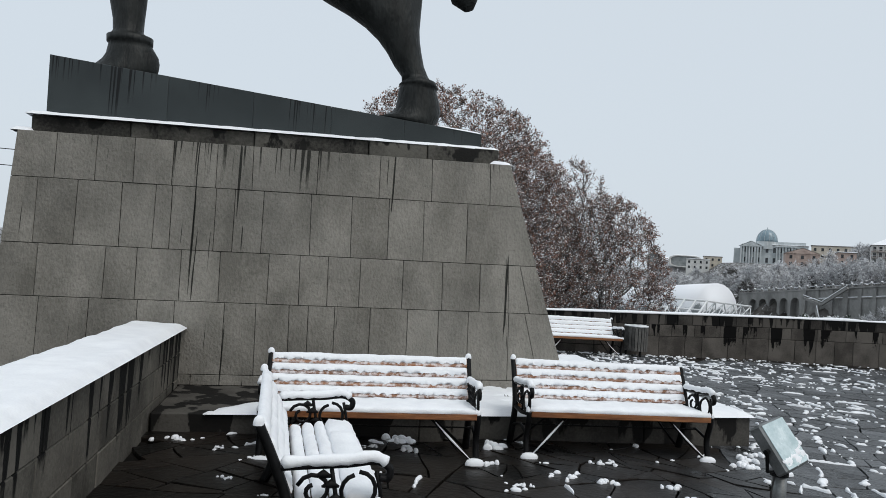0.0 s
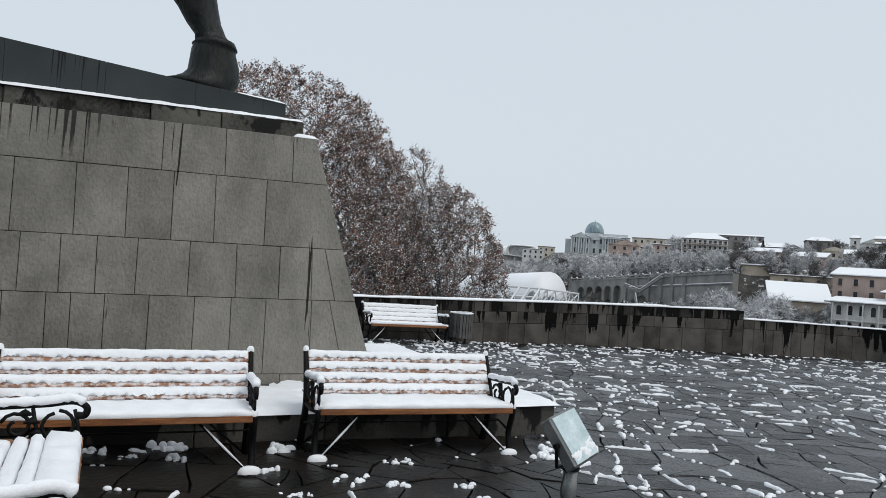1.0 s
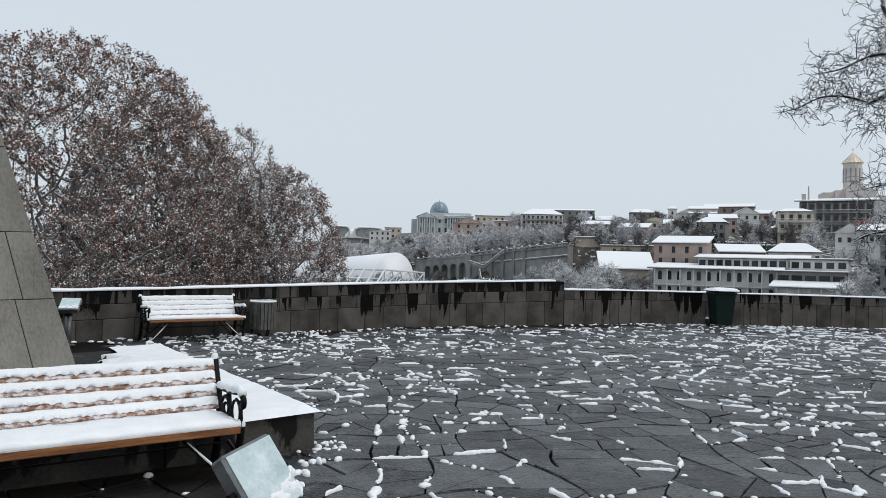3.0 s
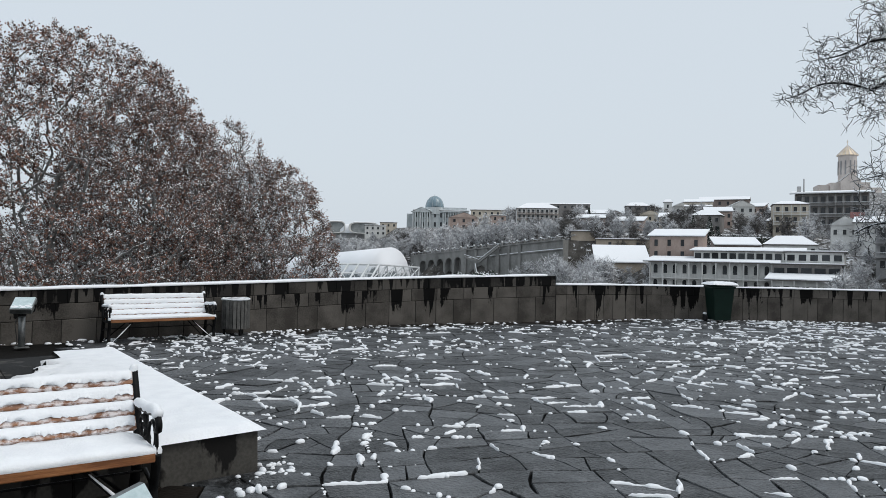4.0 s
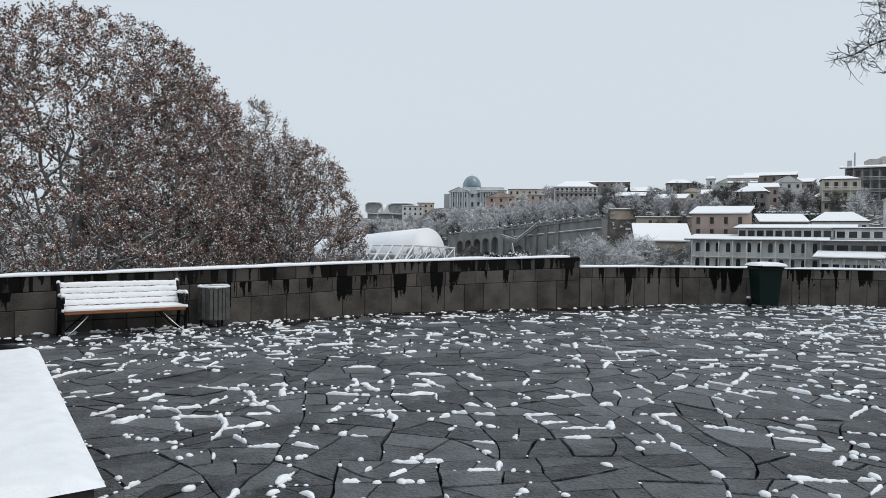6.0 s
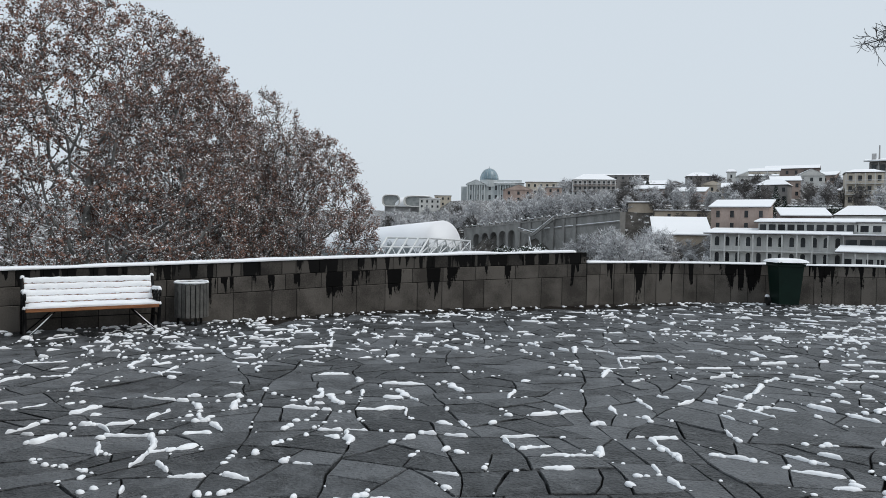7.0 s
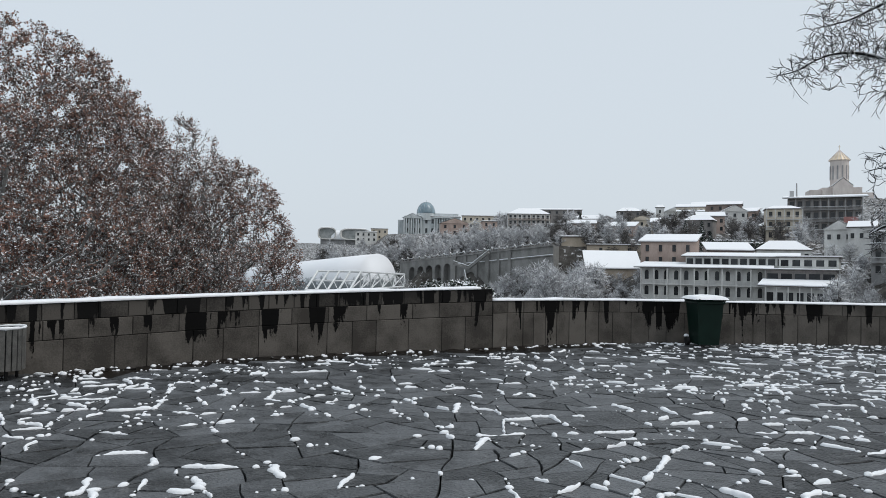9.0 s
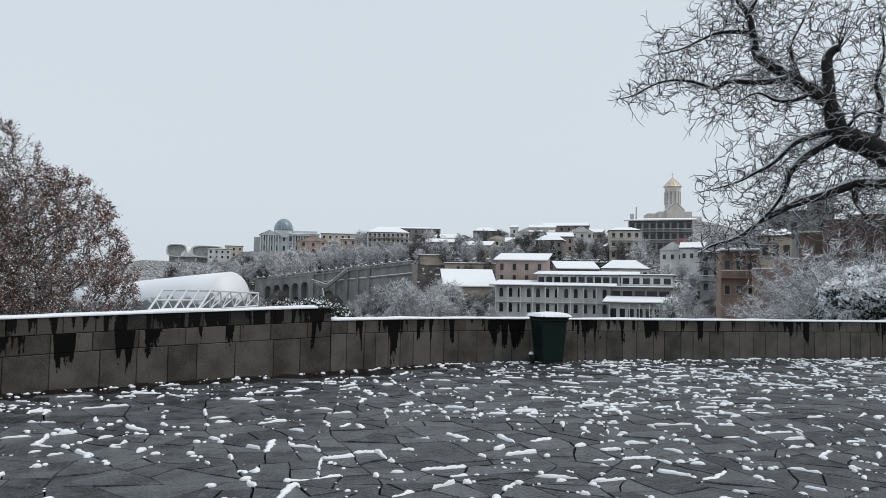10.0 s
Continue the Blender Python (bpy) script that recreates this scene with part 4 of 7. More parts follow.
def leaf_bits(vs, fs, p, size, rng):
    """A small bent leaf: two triangles."""
    a = Vector((rng.gauss(0, 1), rng.gauss(0, 1), rng.gauss(0, 1))).normalized()
    c = a.orthogonal().normalized()
    w = a.cross(c)
    o = len(vs)
    s = size * rng.uniform(0.6, 1.3)
    vs.extend([p - a * s * 0.5, p + c * s * 0.42 + w * s * 0.1, p + a * s * 0.5, p - c * s * 0.42 + w * s * 0.15])
    fs.extend([(o, o + 1, o + 2), (o, o + 2, o + 3)])


def egg(z, low, top, rx):
    """The half width of a domed crown at the height z."""
    mid = low + 0.42 * (top - low)
    if z >= mid:
        return rx * math.sqrt(max(0.0, 1 - ((z - mid) / (top - mid)) ** 2))
    return rx * (1 - 0.22 * ((mid - z) / (mid - low)) ** 2)


def make_plane_tree(base, top, rx, crown_low, seed, label, boughs=1500, leaves=26000, snow_bits=9000, leafsize=0.20, lean=(0, 0), upright=0.0):
    """A tall plane tree that still holds its brown leaves; every bough grows from the nearest wood towards a free spot of the crown."""
    rng = random.Random(seed)
    t = thing("plane_tree", Matrix.Translation(base), label, "tree", "snowy plane trees")
    H, low = top - base[2], crown_low - base[2]
    axis = [Vector((lean[0] * u * u + 0.25 * math.sin(3 * u + seed), lean[1] * u * u + 0.2 * math.sin(2 * u), -1.0 + (H * 0.62 + 1.0) * u)) for u in [i / 12 for i in range(13)]]
    pos, parent, far = [axis[0]], [-1], [0.0]
    for k, p in enumerate(axis[1:]):
        pos.append(p)
        parent.append(k)
        far.append(far[-1] + (p - axis[k]).length)
    spots = []
    while len(spots) < boughs:
        z = low + (H - low) * rng.random()
        r = math.sqrt(rng.random())
        if rng.random() < 0.45:
            r = rng.uniform(0.86, 1.0)
        ang = rng.uniform(-math.pi, math.pi)
        lump = 1 + 0.12 * noise.noise(Vector((1.6 * math.cos(ang), 1.6 * math.sin(ang), z * 0.22 + seed)))
        w = egg(z, low, H, rx) * lump
        if rng.random() > (w / rx) ** 1.4 + 0.04:
            continue
        spots.append(Vector((r * w * math.cos(ang) + lean[0] * z / H, r * w * math.sin(ang) + lean[1] * z / H, z)))
    heart = Vector((0, 0, low + 1.0))
    spots.sort(key=lambda p: (p - heart).length)
    grid = np.zeros((13 + 4 * boughs, 3))
    dist = np.zeros(13 + 4 * boughs)
    for k, p in enumerate(pos):
        grid[k], dist[k] = p, far[k]
    first = 3
    for e in spots:
        n = len(pos)
        d = grid[first:n] - np.array(e)
        away = np.sqrt((d * d).sum(1))
        # boughs rise: wood above the spot is a poor start
        cost = away + 0.42 * dist[first:n] + 2.2 * np.maximum(0.0, d[:, 2] + (0.25 + upright) * np.hypot(d[:, 0], d[:, 1]))
        k = first + int(cost.argmin())
        a = pos[k]
        ln = (e - a).length
        if ln < 0.15:
            continue
        side = Vector((rng.gauss(0, 1), rng.gauss(0, 1), rng.gauss(0, 0.6))) * ln * 0.06
        last = k
        for j in range(1, 5):
            u = j / 4
            p = a.lerp(e, u) + side * math.sin(math.pi * u) - Vector((0, 0, 0.07 * ln * math.sin(math.pi * u)))
            grid[len(pos)], dist[len(pos)] = p, dist[last] + ln / 4
            pos.append(p)
            parent.append(last)
            last = len(pos) - 1
    n = len(pos)
    load = [0] * n
    kids = [[] for _ in range(n)]
    for k in range(n - 1, 0, -1):
        if not kids[k]:
            load[k] = 1
        load[parent[k]] += load[k]
        kids[parent[k]].append(k)
    thick = [0.022 * max(1, q) ** 0.46 for q in load]
    trunk, wood, twigs, white = Buf(), Buf(), Buf(), Buf()
    trunk.tube(pos[:10], [thick[k] * (1.25 if k == 0 else 1.05) for k in range(10)], 10)
    ends = []
    todo = [(k, c) for k in range(n) for c in kids[k] if c >= 13 and (k < 13 or c != max(kids[k], key=lambda q: load[q]))]
    todo += [(k, k + 1) for k in range(9, 12)]
    for k, c in todo:
        way, radii = [pos[k]], [thick[c]]
        while True:
            way.append(pos[c])
            radii.append(thick[c])
            if not kids[c]:
                break
            c = max(kids[c], key=lambda q: load[q])
            if c < 13:
                break
        radii[-1] *= 0.5
        wood.tube(way, radii, 6 if radii[0] > 0.08 else 4, cap=False)
        if radii[0] > 0.035:
            white.tube([p + Vector((0, 0, 0.72 * r)) for p, r in zip(way, radii)], [0.62 * r for r in radii], 4, cap=False)
        for q in range(1, len(way)):
            if radii[q] > 0.07:
                continue
            out = (way[q] - heart).normalized()
            for _ in range(2 if q < len(way) - 1 else 5):
                d = (Vector((rng.gauss(0, 1), rng.gauss(0, 1), rng.gauss(0.2, 0.8))).normalized() + out * 0.5).normalized()
                e = way[q] + d * rng.uniform(0.3, 0.85)
                m = way[q].lerp(e, 0.5) + Vector((0, 0, -0.04))
                twigs.tube([way[q], m, e], [0.017, 0.012, 0.006], 3, cap=False)
                ends.append((way[q], e))
    part("trunk", trunk, bark_m, t, smooth=True)
    tagged(part("limb_work", wood, bark_m, t, "grey branches", smooth=True), kind="stuff")
    tagged(part("twig_work", twigs, plane_twig_m, t, "grey-brown twigs touched with snow"), kind="stuff")
    vs, fs = [], []
    for i in range(int(leaves)):
        a, b = rng.choice(ends)
        # leaves hang in clumps; the lower boughs have lost more
        if rng.random() > 0.62 + 0.5 * (a.z - low) / (H - low) or noise.noise(a * 0.45 + Vector((seed, 0, 0))) < -0.22 and rng.random() < 0.45:
            continue
        p = a.lerp(b, rng.uniform(0.3, 1.0))
        leaf_bits(vs, fs, p + Vector((rng.gauss(0, 0.09), rng.gauss(0, 0.09), rng.gauss(-0.07, 0.08))), leafsize, rng)
    tagged(part("crown", Buf().add(vs, fs), leaf_m, t, "dry reddish-brown leaves"), kind="stuff")
    vs, fs = [], []
    for i in range(int(snow_bits)):
        a, b = rng.choice(ends)
        p = a.lerp(b, rng.uniform(0.1, 0.9))
        leaf_bits(vs, fs, p + Vector((rng.gauss(0, 0.07), rng.gauss(0, 0.07), rng.gauss(0.05, 0.05))), leafsize * 0.70, rng)
    white.add(vs, fs)
    tagged(part("snow", white, snow_m, t, "snow caught in the crown"), kind="stuff")
    return t


TALL = "tall plane tree with brown leaves and snowy branches"
make_plane_tree((10.2, 58.5, -10.0), 17.0, 11.6, -5.0, 3, TALL, 2500, 92000, 42000, 0.175, (0.3, 0))
make_plane_tree((-8.0, 56.0, -10.0), 14.0, 9.5, -4.0, 4, TALL, 1200, 34000, 17000, 0.175)
make_plane_tree((17.2, 61.0, -10.5), 14.2, 7.5, -5.5, 5, "plane tree with dense brown leaves and snow", 1400, 52000, 21000, 0.175)
make_plane_tree((22.8, 59.5, -10.5), 12.2, 5.2, -5.5, 6, "plane tree with thin leaves and bare snowy twigs", 850, 14000, 11000, 0.165, (0, 0), 0.5)
make_plane_tree((26.6, 60.0, -11.0), 9.6, 5.8, -6.0, 7, "smaller plane tree with brown leaves and snow", 1000, 36000, 14000, 0.17)


BOUGHS = [([(34.5, 6.0, -5.0), (34.2, 6.2, -1.0), (33.4, 6.6, 2.8), (31.8, 7.34, 4.5), (30.4, 8.17, 4.96), (29.9, 8.75, 5.32), (29.5, 9.24, 5.68), (29.3, 9.67, 5.89), (29.1, 9.82, 6.42), (29.0, 9.89, 6.76)], 0.55, 0.19),
         ([(29.0, 9.89, 6.76), (28.9, 10.56, 7.42), (28.8, 11.03, 7.79), (28.7, 11.51, 8.17), (28.7, 11.72, 8.46), (28.6, 11.74, 8.91), (28.5, 11.86, 9.55), (28.5, 12.15, 10.04), (28.4, 12.44, 10.85)], 0.19, 0.05),
         ([(29.0, 9.87, 6.6), (29.1, 9.94, 7.45), (29.1, 9.97, 7.99), (29.1, 9.82, 8.21), (29.1, 9.66, 8.26)], 0.17, 0.11),
         ([(28.8, 10.86, 7.58), (28.6, 11.22, 7.51), (28.5, 11.77, 7.55), (28.4, 12.34, 7.67), (28.3, 12.73, 7.5), (28.3, 13.08, 7.68), (28.2, 13.69, 7.9), (28.1, 14.4, 7.92), (28.1, 15.2, 7.67), (28.0, 15.7, 7.62)], 0.10, 0.010),
         ([(28.6, 11.75, 9.02), (28.5, 12.37, 9.15), (28.4, 12.83, 9.15), (28.2, 13.69, 8.85), (28.1, 14.3, 8.81)], 0.07, 0.010),
         ([(28.9, 10.26, 7.12), (28.7, 10.69, 6.9), (28.5, 11.13, 6.93), (28.3, 11.55, 7.17), (28.2, 12.14, 6.92)], 0.07, 0.012),
         ([(29.2, 9.79, 5.81), (28.9, 10.5, 5.32), (28.7, 10.84, 4.87), (28.6, 10.89, 4.52), (28.5, 11.19, 3.95), (28.4, 11.71, 3.4), (28.3, 11.96, 2.97)], 0.12, 0.012),
         ([(29.2, 9.87, 6.01), (29.0, 10.29, 5.9), (28.8, 10.73, 5.72), (28.6, 11.21, 5.21), (28.4, 11.71, 4.91), (28.3, 12.23, 4.66), (28.2, 13.13, 4.49)], 0.10, 0.010),
         ([(31.8, 7.3, 4.4), (30.4, 7.9, 4.42), (29.6, 8.71, 4.51), (29.2, 9.34, 4.52), (28.9, 9.88, 4.29), (28.7, 10.72, 4.02), (28.5, 11.47, 3.62), (28.4, 12.13, 3.13), (28.3, 12.82, 2.92), (28.2, 13.16, 2.71)], 0.20, 0.012),
         ([(28.5, 11.86, 9.55), (28.5, 11.52, 10.04), (28.5, 11.06, 10.73)], 0.06, 0.02),
         ([(29.7, 9.0, 5.53), (29.8, 8.82, 6.63), (29.8, 8.95, 7.3), (29.9, 8.76, 8.19), (30.0, 8.89, 9.34)], 0.09, 0.02),
         ([(29.3, 9.53, 6.1), (29.2, 9.22, 6.38), (29.2, 8.91, 6.38), (29.3, 8.48, 6.11)], 0.05, 0.02),
         ([(28.9, 10.54, 7.39), (29.0, 10.79, 8.06), (29.0, 10.86, 8.56), (29.1, 10.58, 9.18), (29.2, 10.31, 9.78)], 0.06, 0.015),
         ([(29.2, 9.34, 4.52), (29.1, 9.31, 4.07), (29.0, 9.09, 3.67), (29.0, 8.9, 3.37)], 0.10, 0.02)]


def make_bare_tree():
    """A big bare tree: crooked limbs, and branchlets that grow from the nearest wood out into the crown."""
    rng = random.Random(14)
    t = thing("bare_tree", Matrix.Identity(4), "big bare black-barked tree, every branch lined with snow", "tree")
    bark, fine, white = Buf(), Buf(), Buf()
    pos, way_of, wood = [], [], []
    spots = []
    for n, (pts, r0, r1) in enumerate(BOUGHS):
        way = smooth_way(pts, 4)
        radii = [r0 + (r1 - r0) * i / (len(way) - 1) for i in range(len(way))]
        radii = [r * (1 + 0.10 * noise.noise(p * 2.5)) for r, p in zip(radii, way)]
        bark.tube(way, radii, 9)
        white.tube([p + Vector((-0.30 * r, 0.15 * r, 0.56 * r + 0.004)) for p, r in zip(way, radii)], [0.66 * r * (0.80 + 0.5 * noise.noise(p * 4.0)) + 0.003 for p, r in zip(way, radii)], 6, cap=False)
        skip = int(len(way) * 0.45) if n == 0 else 1
        for i in range(skip, len(way)):
            d = (way[i] - way[i - 1]).normalized()
            pos.append(way[i])
            way_of.append(d)
            wood.append(radii[i])
            u = i / len(way)
            for _ in range(0 if n in (0, 2) else (15 if n in (3, 4) else 11)):
                k = 0.35 + 0.5 * rng.random()
                spots.append(way[i] + d * rng.uniform(0.0, 0.9) * u + Vector((rng.gauss(0, 0.8), rng.gauss(0, 0.75), rng.gauss(0.05, 0.75))) * k)
    for _ in range(620):
        spots.append(Vector((rng.uniform(28.6, 31.0), rng.uniform(7.0, 10.6), rng.uniform(3.0, 10.5))))
    for _ in range(420):
        spots.append(Vector((rng.uniform(28.5, 30.0), rng.uniform(7.6, 12.2), rng.uniform(3.2, 6.4))))
    for _ in range(150):
        spots.append(Vector((rng.uniform(28.2, 29.2), rng.uniform(10.4, 13.0), rng.uniform(9.0, 11.0))))
    # the crown ends in an uneven edge towards the town
    spots = [p for p in spots if math.degrees(math.atan2(p.x - CX, p.y - CY)) > float(np.interp(p.z, (2.5, 4.5, 5.8, 6.6, 7.6, 8.8, 10.0), (67.0, 66.3, 67.2, 64.0, 60.9, 63.3, 63.0))) + rng.uniform(0, 1.2)]
    grid = np.zeros((len(pos) + 4 * len(spots), 3))
    grid[:len(pos)] = pos
    near = [float(np.sqrt(((grid[:len(pos)] - np.array(p)) ** 2).sum(1).min())) for p in spots]
    order = sorted(zip(near, spots), key=lambda q: q[0])
    # every fifth spot draws a long branch first, the rest fill in from these
    order = [q + (True,) for q in order[::5]] + [q + (False,) for i, q in enumerate(order) if i % 5]
    for _, e, leader in order:
        n = len(pos)
        d = np.array(e) - grid[:n]
        k = int((np.sqrt((d * d).sum(1))).argmin())
        a, go = pos[k], way_of[k]
        ln = (e - a).length
        if ln < 0.10 or ln > 1.9:
            continue
        c = a + go * ln * 0.5 + Vector((rng.gauss(0, 0.10), rng.gauss(0, 0.10), rng.gauss(0, 0.10))) * ln
        way = [a.lerp(c, u).lerp(c.lerp(e, u), u) for u in (0, 0.25, 0.5, 0.75, 1)]
        r0 = min(0.055, wood[k] * 0.75, 0.014 + (0.030 if leader else 0.012) * ln)
        radii = [max(0.0085, r0 * (1 - 0.6 * j / 4)) for j in range(5)]
        fine.tube(way, radii, 4, cap=False)
        white.tube([p + Vector((0, 0, 0.75 * r + 0.002)) for p, r in zip(way, radii)], [0.72 * r for r in radii], 4, cap=False)
        for j in range(1, 5):
            d = (way[j] - way[j - 1]).normalized()
            grid[len(pos)] = way[j]
            pos.append(way[j])
            way_of.append(d)
            wood.append(radii[j])
            if rng.random() < 0.75:
                side = Vector((rng.gauss(0, 1), rng.gauss(0, 1), rng.gauss(0.1, 1)))
                side = (side - d * side.dot(d)).normalized()
                tip = way[j] + (d * 0.8 + side * 0.7).normalized() * rng.uniform(0.12, 0.38)
                bend = way[j].lerp(tip, 0.5) + d * 0.03
                fine.tube([way[j], bend, tip], [0.0085, 0.0075, 0.005], 3, cap=False)
                if rng.random() < 0.6:
                    up = Vector((0, 0, 0.009))
                    white.tube([way[j] + up, bend + up, tip + up], [0.006, 0.006, 0.004], 3, cap=False)
    # straight young shoots on the lopped stub
    for _ in range(26):
        a = Vector((29.1, 9.7 + rng.uniform(-0.1, 0.15), 8.25))
        e = a + Vector((rng.uniform(-0.3, 0.3), rng.uniform(-0.75, 0.35), rng.uniform(0.7, 1.5)))
        fine.tube([a, a.lerp(e, 0.5), e], [0.010, 0.008, 0.005], 3, cap=False)
    part("trunk", bark, dark_bark_m, t, smooth=True)
    tagged(part("twig_work", fine, dark_bark_m, t, "black branches and twigs", smooth=True), kind="stuff")
    tagged(part("snow", white, snow_m, t, "snow lining the branches", smooth=True), kind="stuff")
    return t


make_bare_tree()


def frosty_meshes(seed, height, width, limbs, bushy):
    """Meshes of a small hoar-covered tree: wood, then frosted twigs."""
    rng = random.Random(seed)
    wood, vs, fs = Buf(), [], []
    if not bushy:
        wood.tube([(0, 0, -0.6), (0.05, 0, height * 0.3), (0, 0.1, height * 0.7)], [0.022 * height, 0.016 * height, 0.005 * height], 6)
    for i in range(limbs):
        v = (i + 0.5) / limbs
        ang = i * 2.4 + rng.uniform(-0.5, 0.5)
        z = height * (0.28 + 0.72 * v) if not bushy else height * rng.uniform(0.35, 1.0)
        r = width * math.sin(math.pi * (0.2 + 0.75 * v)) * rng.uniform(0.6, 1.0) if not bushy else width * rng.uniform(0.2, 1.0)
        s = Vector((0, 0, height * max(0.04, 0.55 * v))) if not bushy else Vector((0, 0, 0))
        e = Vector((r * math.cos(ang), r * math.sin(ang), z))
        way = bent(s, e, 0.10, rng, 4)
        wood.tube(way, [0.009 * height * (1 - 0.2 * k) for k in range(5)], 4, cap=False)
        for c in range(60 if bushy else 22):
            q = way[rng.randint(1, 4)].lerp(way[rng.randint(1, 4)], rng.random())
            d = Vector((rng.gauss(0, 1), rng.gauss(0, 1), rng.gauss(0.5, 0.7))).normalized() * height * (rng.uniform(0.05, 0.13) if bushy else rng.uniform(0.07, 0.17))
            side = d.orthogonal().normalized() * height * (0.0032 if bushy else 0.005)
            for k in range(3):
                dd = d + Vector((rng.gauss(0, 0.4), rng.gauss(0, 0.4), rng.gauss(0, 0.3))) * d.length
                o = len(vs)
                m = q + dd * 0.5 + Vector((0, 0, -0.02 * height))
                vs.extend([q - side, q + side, m + side, q + dd, m - side])
                fs.extend([(o, o + 1, o + 2, o + 3, o + 4)])
    return wood, Buf().add(vs, fs)


def make_frosty(name, label, category, seed, height, width, limbs, bushy=False, dark=False):
    t = thing(name, Matrix.Identity(4), label, category, "frosted trees on the far bank" if not bushy else "frosted shrubs")
    w, f = frosty_meshes(seed, height, width, limbs, bushy)
    part("trunk", w, twig_m, t)
    tagged(part("crown", f, twig_m if dark else frost_m, t), kind="stuff")
    return t


def make_conifer(name, label, seed, height, width):
    rng = random.Random(seed)
    t = thing(name, Matrix.Identity(4), label, "conifer", "snowy evergreens")
    part("trunk", Buf().tube([(0, 0, -0.5), (0, 0, height)], [0.02 * height, 0.003 * height], 6), twig_m, t)
    vs, fs, sv, sf = [], [], [], []
    for i in range(900):
        v = rng.random() ** 0.8
        z = height * (0.06 + 0.94 * v)
        r = width * (1 - v) * rng.uniform(0.25, 1.0) + 0.03
        a = rng.uniform(0, 6.3)
        leaf_bits(vs, fs, Vector((r * math.cos(a), r * math.sin(a), z)), height * 0.075, rng)
        if rng.random() < 0.45:
            leaf_bits(sv, sf, Vector((r * math.cos(a) * 1.05, r * math.sin(a) * 1.05, z + 0.01 * height)), height * 0.05, rng)
    tagged(part("crown", Buf().add(vs, fs), conifer_m, t), kind="stuff")
    tagged(part("snow", Buf().add(sv, sf), snow_m, t), kind="stuff")
    return t


rng = random.Random(77)
kinds = [make_frosty("frosted_tree", "grey tree white with hoar frost on the far slope", "tree", s, h, w, n) for s, h, w, n in ((1, 9, 4.2, 22), (2, 8, 4.6, 24), (3, 11, 4.6, 24), (4, 7, 4.0, 20))]
darks = [make_frosty("bare_tree", "bare dark tree dusted with snow among the houses", "tree", s, h, w, n, False, True) for s, h, w, n in ((5, 9, 4.0, 20), (6, 7, 3.6, 18))]
firs = [make_conifer("fir_tree", "dark evergreen tree with snow on its boughs", s, h, w) for s, h, w in ((8, 9, 2.3), (9, 6, 3.0))]


def plant(kind, bearing, dist, size=1.0, sink=0.2):
    x, y, _ = polar(bearing, dist)
    return copy_thing(kind, Matrix.Translation((x, y, terrain(x, y) - sink)) @ Matrix.Rotation(rng.uniform(0, 6.3), 4, "Z") @ Matrix.Scale(size, 4))


def plant_first(kind, bearing, dist):
    x, y, _ = polar(bearing, dist)
    kind.matrix_basis = Matrix.Translation((x, y, terrain(x, y) - 0.2))


for k, (b, d) in zip(kinds + darks + firs, ((33, 345), (36, 340), (39, 330), (42, 300), (51, 300), (56, 290), (56.4, 235), (49.5, 300))):
    plant_first(k, b, d)
TALLNESS = {k: h for k, h in zip(kinds + darks, (9, 8, 11, 7, 9, 7))}


def plant_under(kind, bearing, dist, size, slope):
    """Plants a tree no taller than a line that climbs with the hill."""
    x, y, _ = polar(bearing, dist)
    size = min(size, (1.64 + dist * slope - terrain(x, y)) / TALLNESS[kind])
    if size > 0.22:
        plant(kind, bearing, dist, size)


# the white grove over the viaduct, and below the palace
for i in range(150):
    b = rng.uniform(26.5, 46.5)
    near_d = float(np.interp(b, (26, 33, 45.2), (310, 306, 250)))
    plant_under(rng.choice(kinds + kinds + darks), b, near_d + 110 * rng.random() ** 1.3, rng.uniform(0.75, 1.3), float(np.interp(b, (27, 33, 36, 41, 46), (0.031, 0.037, 0.049, 0.055, 0.064))) * rng.uniform(0.82, 1.05))
for b, d, sz in ((41.0, 450, 1.1), (41.5, 452, 1.0), (40.6, 455, 0.9)):
    plant(kinds[2], b, d, sz)
# the rough slope under the houses
for i in range(80):
    plant(rng.choice(kinds + darks), rng.uniform(43.5, 53.4), rng.uniform(165, 232), rng.uniform(0.3, 0.72))
for i in range(30):
    plant_under(rng.choice(kinds), rng.uniform(44.2, 48.8), rng.uniform(165, 235), rng.uniform(0.7, 1.3), rng.uniform(0.0, 0.022))
for i in range(200):
    plant_under(rng.choice(kinds + darks * 2), rng.uniform(45.5, 66), rng.uniform(236, 345), rng.uniform(0.5, 1.1), rng.uniform(0.055, 0.082))
# against the long retaining wall
for b, d, sz in ((42.4, 236, 1.35), (43.5, 230, 1.2), (44.4, 226, 1.35), (45.0, 224, 1.2), (41.4, 238, 1.0), (40.6, 240, 0.9)):
    plant(kinds[int(b * 10) % 3], b, d, sz)
for i in range(16):
    plant(rng.choice(kinds), rng.uniform(64, 69), rng.uniform(130, 200), rng.uniform(0.5, 0.9))
for i in range(12):
    plant(rng.choice(kinds), rng.uniform(67, 75), rng.uniform(200, 330), rng.uniform(0.8, 1.2))
for b, d, s in ((47.3, 300, 1.0), (48.2, 310, 0.8), (55.2, 250, 0.8), (57.0, 232, 0.7), (34.1, 230, 0.9)):
    plant(rng.choice(firs), b, d, s)
for i in range(26):
    plant(rng.choice(kinds), rng.uniform(40, 47), rng.uniform(190, 228), rng.uniform(0.3, 0.55))
plant(kinds[0], 32.3, 245, 1.25)
plant(kinds[1], 33.2, 250, 1.1)

